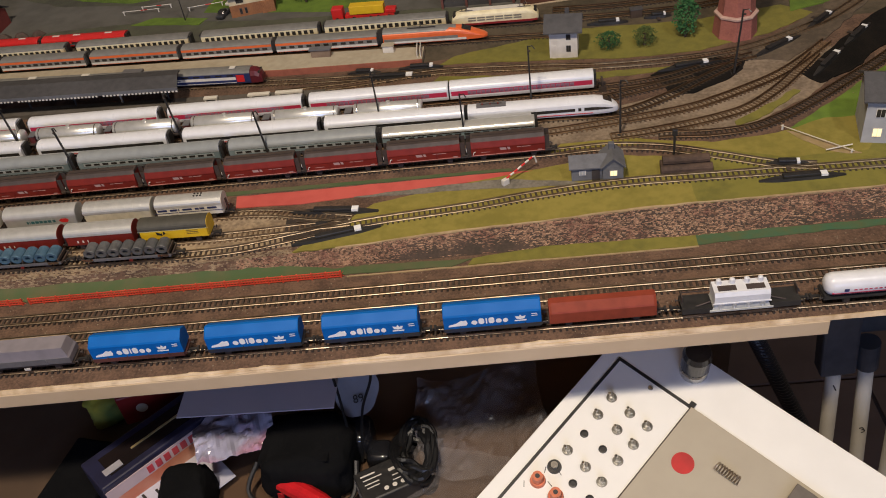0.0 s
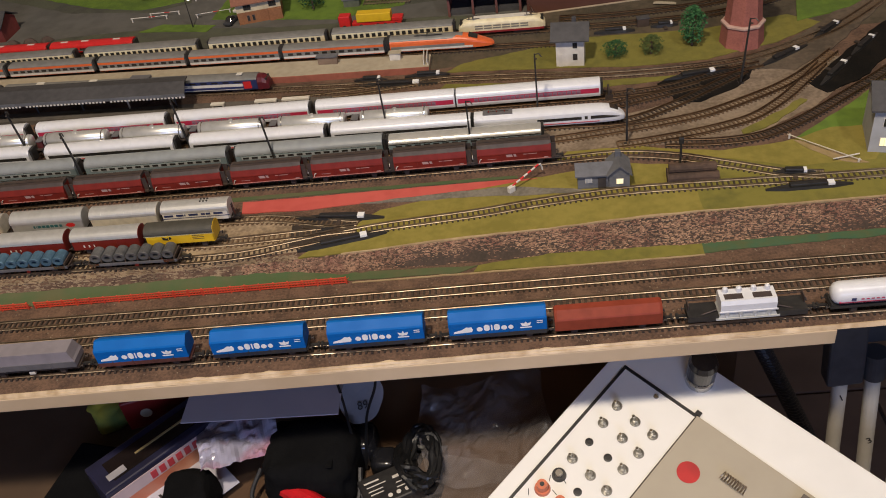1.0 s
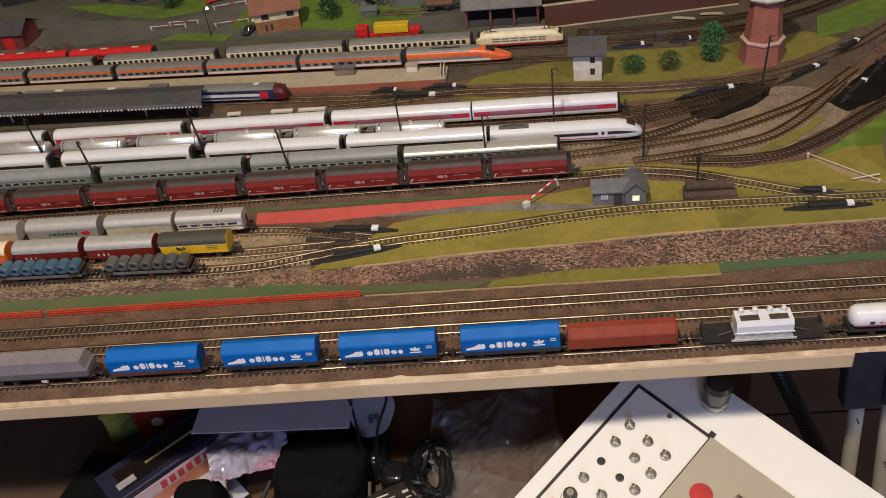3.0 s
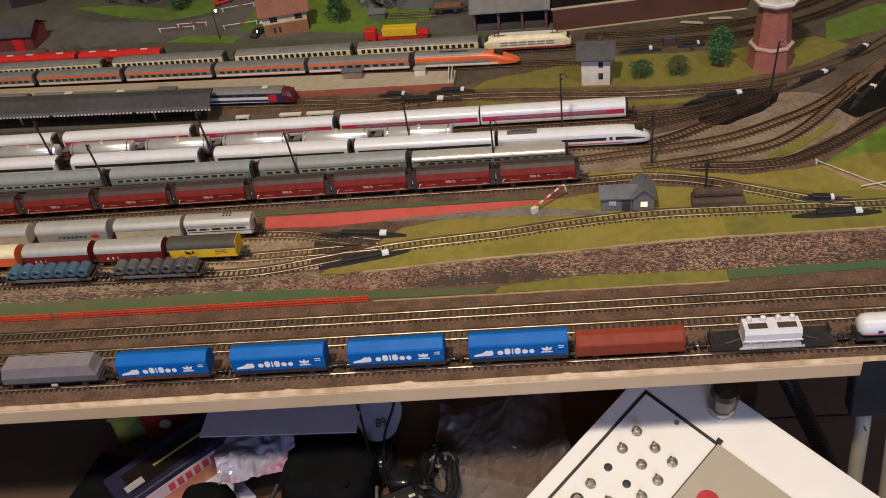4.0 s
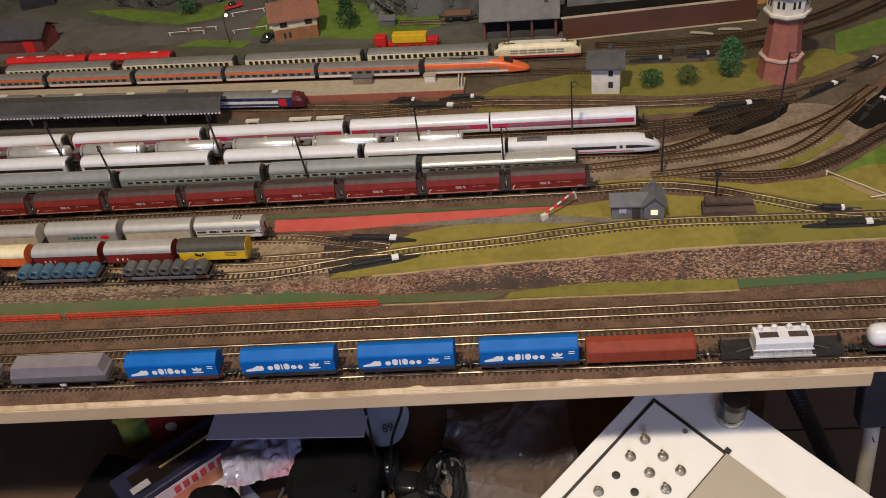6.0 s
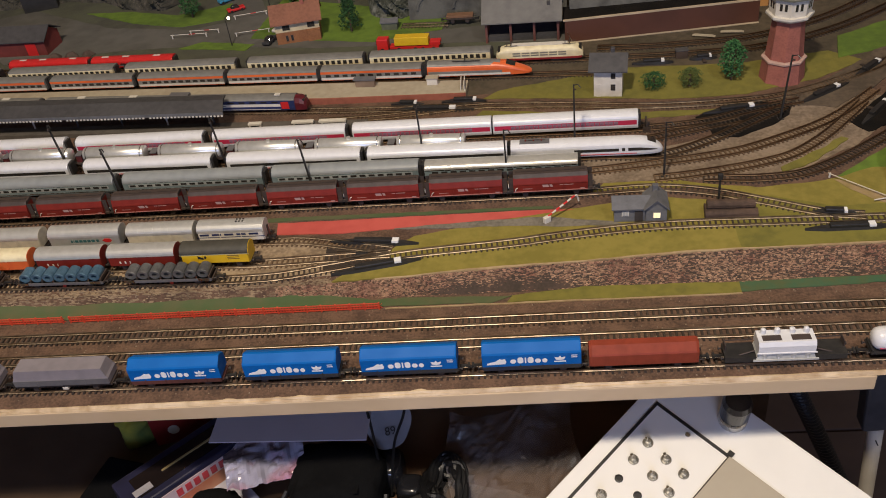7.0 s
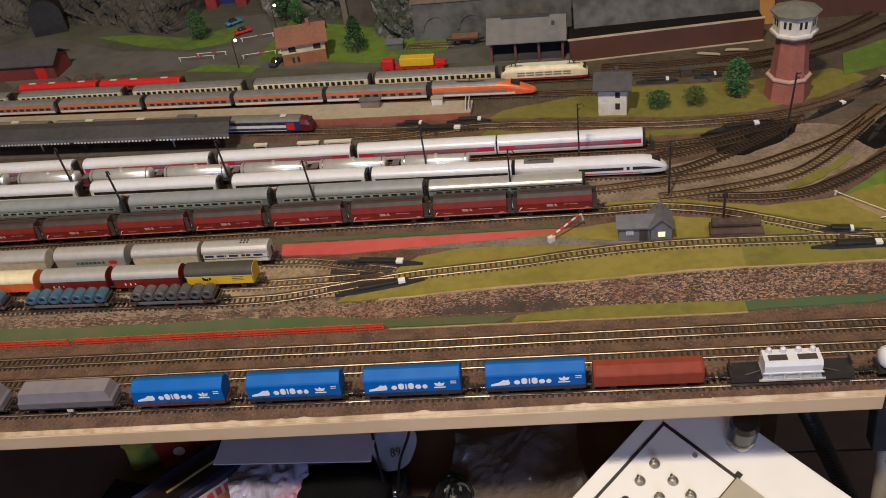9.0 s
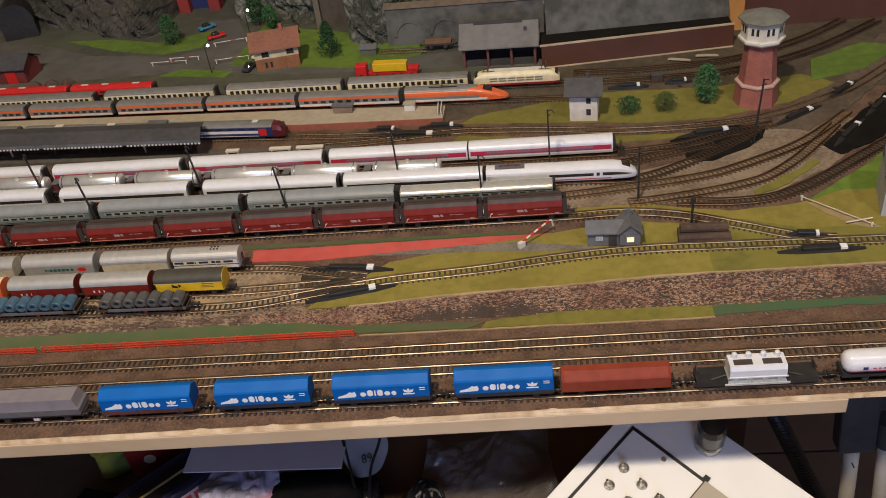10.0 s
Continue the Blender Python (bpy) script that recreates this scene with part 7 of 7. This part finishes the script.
# ---- shelf and clutter below ----
SHELF = -0.185
tagged(part("shelf", soft_box(-0.30, 0.20, -0.16, 0.62, SHELF - 0.018, SHELF, 0.0015), DESK), "tan wooden shelf below the layout", "shelf", kind="structure")
# tiled floor beside the shelf
t = thing("floor", "brown tiled room floor with dark joints", "floor", kind="structure")
part("screed", boxes((-3, 3, -3, 3, -0.92, -0.905)), MORTAR, t)
tile_me = None
bm = bmesh.new()
box(bm, -0.148, 0.148, -0.148, 0.148, -0.905, -0.899, 0.001, 0.001)
tile_me = bpy.data.meshes.new("tile")
bm.to_mesh(tile_me)
bm.free()
tile_me.materials.append(FLOORTILE)
for i in range(-9, 10):
    for j in range(-9, 8):
        piece("tile", tile_me, t, pose(i * 0.302, j * 0.302, 0, 0, 0, 0))


def blob(name, label, category, material, centre, size, turn=0, bumps=0.15, seed=0, segs=24):
    """A soft thing such as a pouch or crumpled bag, resting at the centre's height."""
    bm = bmesh.new()
    bmesh.ops.create_icosphere(bm, subdivisions=4, radius=1)
    for v in bm.verts:
        p = v.co.copy()
        f = 1 + bumps * noise.noise(p * 1.7 + Vector((seed, 0, 0))) + bumps * 0.5 * noise.noise(p * 5 + Vector((seed, 3, 0)))
        q = Vector((math.copysign(abs(p.x) ** 0.6, p.x), math.copysign(abs(p.y) ** 0.6, p.y), math.copysign(abs(p.z) ** 0.6, p.z))) * f
        v.co = (q.x * size[0], q.y * size[1], max(q.z, -0.8) * size[2] + 0.8 * size[2])
    return tagged(part(name, bm, material, None, at=pose(*centre, 0, 0, turn), smooth=True), label, category)


MATT = mat("black_cloth", (0.0035, 0.0035, 0.004), 0.9, second=(0.006, 0.006, 0.0065), scale=200, bump=0.4, spec=0.12)
t = thing("camera_bag", "soft black camera bag with strap lying on the shelf", "bag", pose(-0.112, 0.085, SHELF, 0, 0, -4))
b_ = blob("bag_body", "", "", MATT, (0, 0, 0), (0.046, 0.038, 0.030), 0, 0.12, 3)
b_.parent = t
part("flap", soft_box(-0.030, 0.028, -0.026, 0.010, 0.0495, 0.0515, 0.0010), MATT, t)
part("strap", tube(smooth_line([(-0.046, -0.01, 0.030), (-0.054, -0.030, 0.012), (-0.030, -0.044, 0.004), (0.010, -0.043, 0.005), (0.044, -0.036, 0.010), (0.048, -0.010, 0.030)], 8), 0.0022, 6), BLACK, t)
part("buckle", soft_box(-0.004, 0.004, -0.028, -0.024, 0.050, 0.0525, 0.0006), MATS["gloss_black"], t)
blob("black_pouch", "black padded pouch standing on the shelf", "pouch", MATT, (-0.221, 0.052, SHELF), (0.024, 0.026, 0.026), 6, 0.10, 5)
t = thing("black_case", "flat black hard case lying on the lower shelf", "case", pose(-0.343, 0.095, SHELF - 0.020, 0, 0, -14))
part("shell", soft_box(-0.030, 0.030, -0.050, 0.042, 0, 0.030, 0.003), MATT, t)
part("seam", boxes((-0.0304, 0.0304, -0.0504, 0.0424, 0.0145, 0.0155)), BLACK, t)
part("catch", soft_box(-0.004, 0.004, -0.0525, -0.0495, 0.010, 0.020, 0.0006), STEEL, t)
tagged(part("shelf", soft_box(-0.62, -0.302, 0.02, 0.62, SHELF - 0.038, SHELF - 0.020, 0.0015), mat("dark_shelf", (0.11, 0.07, 0.045), 0.5, scale=18)), "dark brown lower shelf beside the clutter", "shelf", kind="structure")
# plain black blob standing in for the earphones
blob("dark_lens", "round black earphone blob among the cables", "lens cap", MATS["gloss_black"], (-0.070, 0.110, SHELF), (0.0175, 0.019, 0.019), 0, 0.05, 2)
blob("dark_lens", "round black bulb holder among the cables", "bulb holder", MATS["gloss_black"], (-0.046, 0.090, SHELF), (0.013, 0.013, 0.013), 0, 0.05, 4)
blob("blue_glass_ball", "small blue glass marble on the shelf", "marble", mat("blue_glass", (0.05, 0.06, 0.45), 0.08, scale=60), (-0.081, 0.074, SHELF + 0.004), (0.008, 0.008, 0.008), 0, 0.03, 1)
# coiled black cable
cb = []
for i in range(520):
    a = i / 520 * 2 * math.pi * 15
    r = 0.0125 + 0.0075 * (0.5 + 0.5 * math.sin(i * 0.173)) + 0.002 * math.sin(i * 0.71)
    cb.append((-0.011 + r * 0.92 * math.cos(a) + 0.003 * math.sin(i * 0.09), 0.084 + r * 1.55 * math.sin(a) + 0.004 * math.sin(i * 0.05), SHELF + 0.005 + 0.024 * (0.5 + 0.5 * math.sin(i * 0.137)) + 0.004 * math.sin(a * 2)))
tagged(part("coiled_cable", tube(cb, 0.0030, 7), mat("black_rubber", (0.008, 0.008, 0.009), 0.42, scale=200)), "black coiled power cable on the shelf", "cable")
for pts, lab in (([(-0.080, 0.128, -0.024), (-0.077, 0.112, -0.06), (-0.074, 0.105, -0.11), (-0.070, 0.085, SHELF + 0.004)], "thin black cable hanging from the layout"), ([(-0.062, 0.125, -0.024), (-0.048, 0.122, -0.05), (-0.042, 0.112, -0.085), (-0.055, 0.100, -0.12), (-0.065, 0.090, SHELF + 0.004)], "thin black cable looping below the layout"), ([(0.020, 0.030, SHELF + 0.003), (0.050, 0.045, SHELF + 0.006), (0.085, 0.075, SHELF + 0.010), (0.11, 0.10, SHELF + 0.01)], "thin brown wire crossing the shelf"), ([(-0.40, 0.02, SHELF - 0.015), (-0.36, 0.06, SHELF - 0.012), (-0.31, 0.085, SHELF - 0.01)], "thin dark wire beside the shelf")):
    tagged(part("hanging_cable", tube(smooth_line(pts, 10), 0.0014, 6), MATS["black_rubber"] if "black" in lab else OXIDEDARK), lab, "cable", "loose cables")
# power adapter with printed label
t = thing("power_adapter", "black power adapter with pale printed label", "power adapter", pose(-0.037, 0.056, SHELF, 0, 0, 24))
part("case", soft_box(-0.027, 0.027, -0.018, 0.018, 0, 0.024, 0.002), BLACK, t)
for i, (x, y, L, H) in enumerate(((-0.015, 0.010, 0.014, 0.0016), (-0.012, 0.005, 0.018, 0.001), (0.012, 0.006, 0.016, 0.0030), (-0.014, 0.000, 0.014, 0.001), (-0.014, -0.004, 0.012, 0.001), (0.012, -0.001, 0.014, 0.001), (0.010, -0.006, 0.012, 0.001))):
    part("print_bar", boxes((x - L / 2, x + L / 2, y - H / 2, y + H / 2, 0.0240, 0.0242)), OFFWHITE, t)
for x in (-0.004, 0.004, 0.012):
    part("approval_mark", rod((x, -0.011, 0.0240), (x, -0.011, 0.0242), 0.0022, 14), OFFWHITE, t)
for i in range(4):
    part("rib", boxes((-0.0272 - 0.0004, -0.0268, -0.014 + i * 0.008, -0.010 + i * 0.008, 0.004, 0.020)), GREYSIDE, t)
t = thing("power_adapter", "small black plug adapter with pale print", "power adapter", pose(0.050, 0.020, SHELF, 0, 0, 35))
part("case", soft_box(-0.022, 0.022, -0.013, 0.013, 0, 0.018, 0.002), BLACK, t)
for y in (-0.004, 0.003):
    part("print_bar", boxes((-0.010, 0.012, y, y + 0.0018, 0.0180, 0.0182)), OFFWHITE, t)
# red screwdriver handle
t = thing("screwdriver", "red plastic handled screwdriver on the shelf", "screwdriver", pose(-0.118, 0.048, SHELF + 0.026, 0, 0, -33))
part("handle", loft(bmesh.new(), [[(x, r * math.cos(2 * math.pi * i / 12), r * math.sin(2 * math.pi * i / 12)) for i in range(12)] for x, r in ((-0.030, 0.004), (-0.028, 0.0085), (-0.005, 0.0095), (0.030, 0.0085), (0.045, 0.006))]), mat("glossy_red_plastic", (0.55, 0.015, 0.02), 0.2, scale=100), t)
part("blade", rod((0.045, 0, 0), (0.105, 0, -0.003), 0.0025, 10), STEEL, t)
part("stop", soft_box(-0.020, -0.012, -0.009, 0.009, -0.026, -0.006, 0.001), MATS["glossy_red_plastic"], t)
# kit box with clear lid
t = thing("kit_box", "clear-lidded model kit box with orange and blue print", "box", pose(-0.262, 0.103, SHELF, 0, 0, 45))
part("tray", soft_box(-0.062, 0.062, -0.022, 0.022, 0, 0.050, 0.002), mat("dark_blue_card", (0.018, 0.018, 0.045), 0.4, second=(0.010, 0.010, 0.026), scale=40), t)
part("side_print", boxes((-0.061, 0.061, -0.0228, -0.0222, 0.004, 0.030)), mat("orange_red_card", (0.52, 0.13, 0.06), 0.5, second=(0.58, 0.30, 0.20), scale=30), t, "orange-red printed side")
part("side_stripe", boxes((-0.061, 0.061, -0.0228, -0.0222, 0.0302, 0.044)), mat("pale_pink_card", (0.55, 0.42, 0.42), 0.5, scale=30), t, "pale pink stripe")
part("window", boxes((-0.048, 0.052, -0.014, 0.012, 0.0502, 0.0510)), mat("brown_clear_window", (0.014, 0.010, 0.010), 0.15, scale=60), t)
part("gold_bar", boxes((-0.020, 0.050, -0.002, 0.000, 0.0511, 0.0520)), mat("gold_track", (0.35, 0.26, 0.12), 0.4), t)
part("label", boxes((-0.052, -0.034, -0.012, -0.004, 0.0511, 0.0516)), mat("grey_label", (0.36, 0.34, 0.36), 0.6), t)
for i in range(7):
    part("print_bar", boxes((-0.020 + i * 0.009, -0.014 + i * 0.009, -0.0232, -0.0228, 0.032, 0.041)), mat("red_print", (0.50, 0.05, 0.06), 0.5), t)
# handwritten sheet and loose white paper
t = thing("lettered_sheet", "white paper sheet with large black hand lettering", "paper", pose(-0.248, 0.058, SHELF + 0.014, 4, 2, 45))
part("sheet", soft_box(-0.060, 0.060, -0.030, 0.030, 0, 0.0006, 0.0002), PAPER, t)
for i in range(7):
    part("stroke", boxes((-0.038 + i * 0.012, -0.0355 + i * 0.012, 0.000 - 0.002 * (i % 2), 0.013 + 0.002 * (i % 3), 0.0006, 0.0009)), BLACK, t)
    part("stroke", boxes((-0.0355 + i * 0.012, -0.031 + i * 0.012, 0.005 * (i % 2) + 0.001, 0.005 * (i % 2) + 0.003, 0.0006, 0.0009)), BLACK, t)
t = thing("paper_stack", "blank white paper sheets on a ledge under the layout", "paper", pose(-0.145, 0.150, -0.094, 0, 0, -1))
part("sheet", soft_box(-0.072, 0.072, -0.066, 0.060, 0, 0.0012, 0.0003), PAPER, t)
part("ledge", soft_box(-0.070, 0.070, -0.010, 0.060, -0.012, -0.0001, 0.0006), DARKFRAME, t)
part("support", boxes((-0.070, -0.064, 0.050, 0.060, SHELF + 0.094, -0.012), (0.064, 0.070, 0.050, 0.060, SHELF + 0.094, -0.012)), DARKFRAME, t)


def crumple(name, label, category, material, centre, w, h, rise, seed, turn=0):
    """A crumpled sheet of film or paper."""
    n = 26
    vs, fs = [], []
    for j in range(n):
        for i in range(n):
            x, y = (i / (n - 1) - 0.5) * w, (j / (n - 1) - 0.5) * h
            q = Vector((x * 40, y * 40, seed))
            edge = 1 - 0.15 * noise.noise(q * 0.7)
            vs.append((x * edge, y * edge, 0.003 + rise * (0.55 + 0.6 * noise.noise(q * 0.6) + 0.35 * abs(noise.noise(q * 2)))))
    for j in range(n - 1):
        for i in range(n - 1):
            k = j * n + i
            fs.append((k, k + 1, k + n + 1, k + n))
    me = bpy.data.meshes.new(name)
    me.from_pydata(vs, [], fs)
    me.materials.append(material)
    ob = new(name, me)
    ob.matrix_basis = pose(*centre, 0, 0, turn)
    sol = ob.modifiers.new("film", "SOLIDIFY")
    sol.thickness = 0.0004
    return tagged(ob, label, category)


crumple("plastic_wrapper", "crumpled white and pink plastic wrapper", "wrapper", mat("pink_white_film", (0.33, 0.32, 0.42), 0.25, second=(0.46, 0.07, 0.12), scale=30, mix=0.12), (-0.180, 0.100, SHELF + 0.028), 0.075, 0.060, 0.026, 4, 20)
crumple("clear_bag", "crumpled clear plastic bag on the shelf", "plastic bag", BAG, (0.050, 0.115, SHELF), 0.12, 0.12, 0.035, 7, 5)
crumple("clear_bag", "clear plastic bag spilling over the shelf", "plastic bag", BAG, (0.020, 0.060, SHELF), 0.10, 0.06, 0.014, 11, -15)
t = thing("price_tag", "pale round paper tag with black number", "tag", pose(-0.066, 0.136, -0.132, 40, 0, -6))
bm = bmesh.new()
cyl(bm, (0, 0, -0.0003), (0, 0, 0.0003), 0.0205, 40)
for v in bm.verts:
    v.co.x *= 1.08 + 0.10 * noise.noise((v.co.x * 60, v.co.y * 60, 2))
    v.co.y *= 1.22 + 0.14 * noise.noise((v.co.x * 70, v.co.y * 70, 8))
    v.co.z += 0.0024 * noise.noise((v.co.x * 50, v.co.y * 50, 5))
part("disc", bm, mat("pale_grey_paper", (0.27, 0.27, 0.30), 0.7, scale=30), t)


def letters(text, size, material, parent, m, label=""):
    cu = bpy.data.curves.new("writing", "FONT")
    cu.body, cu.size, cu.align_x, cu.align_y, cu.extrude = text, size, "CENTER", "CENTER", 0.0001
    ob0 = bpy.data.objects.new("writing", cu)
    scene.collection.objects.link(ob0)
    bpy.context.view_layer.update()
    me = bpy.data.meshes.new_from_object(ob0.evaluated_get(bpy.context.evaluated_depsgraph_get()))
    bpy.data.objects.remove(ob0)
    me.materials.clear()
    me.materials.append(material)
    ob = new("writing", me)
    ob.parent = parent
    ob.matrix_basis = m
    return ob


letters("89", 0.011, BLACK, t, pose(0.003, -0.008, 0.0022, 0, 0, 14))
part("prop", tube([(0, 0.012, -0.001), (0, 0.020, -0.030), (0, 0.004, -0.046)], 0.0008), DARKFRAME, t)
blob("yellow_cloth", "yellow and green cloth on the lower shelf", "cloth", mat("yellow_green_cloth", (0.34, 0.30, 0.03), 0.9, second=(0.10, 0.16, 0.04), scale=40, bump=0.4), (-0.352, 0.205, SHELF - 0.020), (0.022, 0.030, 0.022), 10, 0.2, 6)
t = thing("red_bottle", "dark red bottle box behind the kit box", "box", pose(-0.285, 0.190, SHELF, 0, 0, 15))
part("body", soft_box(-0.040, 0.040, -0.020, 0.020, 0, 0.040, 0.002), mat("deep_red_card", (0.20, 0.015, 0.012), 0.4, scale=40), t)
part("white_drop", rod((-0.018, -0.0202, 0.020), (-0.018, -0.0207, 0.020), 0.006, 14), OFFWHITE, t)

# pipes, hose and dark case beside the panel
for x, y, lean, txt in ((0.423, 0.120, -4.4, "1"), (0.468, 0.118, -5.9, "3"), (0.478, 0.104, -4.4, "")):
    t = thing("plastic_pipe", "grey-white plastic pipe standing below the layout", "pipe", pose(x, y, -0.80, 0, lean, 0), "plastic pipes")
    L = 0.672
    part("pipe", rod((0, 0, -0.12), (0, 0, L), 0.0068, 24), TUBE, t)
    part("cap", soft_box(-0.0150, 0.0165, -0.010, 0.010, L - 0.006, L + 0.072, 0.003) if txt == "1" else rod((0, 0, L), (0, 0, L + 0.030), 0.0100, 24), mat("dark_grey_cap", (0.045, 0.047, 0.052), 0.5, scale=90), t, "dark grey end cap")
    if txt:
        letters(txt, 0.012, BLACK, t, pose(0, -0.0070, L - 0.025 if txt == "1" else L - 0.085, 90, 0, 0) @ pose(0, 0, 0, 0, 0, 20))
t = thing("dark_case", "dark grey equipment case hanging under the layout", "case", pose(0.392, 0.130, -0.100, 0, 0, 0))
part("body", soft_box(-0.026, 0.110, -0.004, 0.08, 0.0, 0.085, 0.003), MATS["dark_grey_cap"], t)
hs_ = []
for i in range(80):
    s = i / 79
    hs_.append((0.318 + 0.075 * s, 0.200 - 0.01 * s, -0.150 - 0.17 * s))
bm = bmesh.new()
secs = []
for i, p in enumerate(hs_):
    r = 0.0085 + (0.0012 if i % 2 else 0)
    secs.append([(p[0] + r * math.cos(2 * math.pi * k / 14), p[1] + r * math.sin(2 * math.pi * k / 14), p[2]) for k in range(14)])
tagged(part("ribbed_hose", loft(bm, secs), mat("blue_black_hose", (0.018, 0.022, 0.032), 0.4, scale=100)), "dark blue ribbed hose hanging below the layout", "hose")
tagged(part("table_leg", soft_box(0.262, 0.305, 0.20, 0.24, -0.899, -0.0145, 0.002), mat("dark_timber_leg", (0.085, 0.06, 0.045), 0.7, scale=40)), "dark timber leg carrying the layout", "leg", kind="structure")
tagged(part("table_leg", soft_box(-0.96, -0.92, 0.20, 0.24, -0.899, -0.0145, 0.002), MATS["dark_timber_leg"]), "dark timber leg carrying the layout", "leg", kind="structure")

# ---- room ----
for nm, b in (("wall_north", (-3, 3, 1.90, 2.0, -0.9, 1.75)), ("wall_south", (-3, 3, -3.0, -2.9, -0.9, 1.75)), ("wall_west", (-3.1, -3.0, -3, 2, -0.9, 1.75)), ("wall_east", (3.0, 3.1, -3, 2, -0.9, 1.75))):
    tagged(part(nm, boxes(b), PLASTER), "plain plastered room wall", "wall", kind="structure")
tagged(part("ceiling", boxes((-3.1, 3.1, -3.0, 2.0, 1.75, 1.85)), PLASTER), "plain plastered ceiling", "ceiling", kind="structure")
tagged(part("backdrop", boxes((-1.1, 0.95, 1.251, 1.262, -0.3, 0.45)), DARKWALL), "dark board behind the layout", "backdrop", kind="structure")
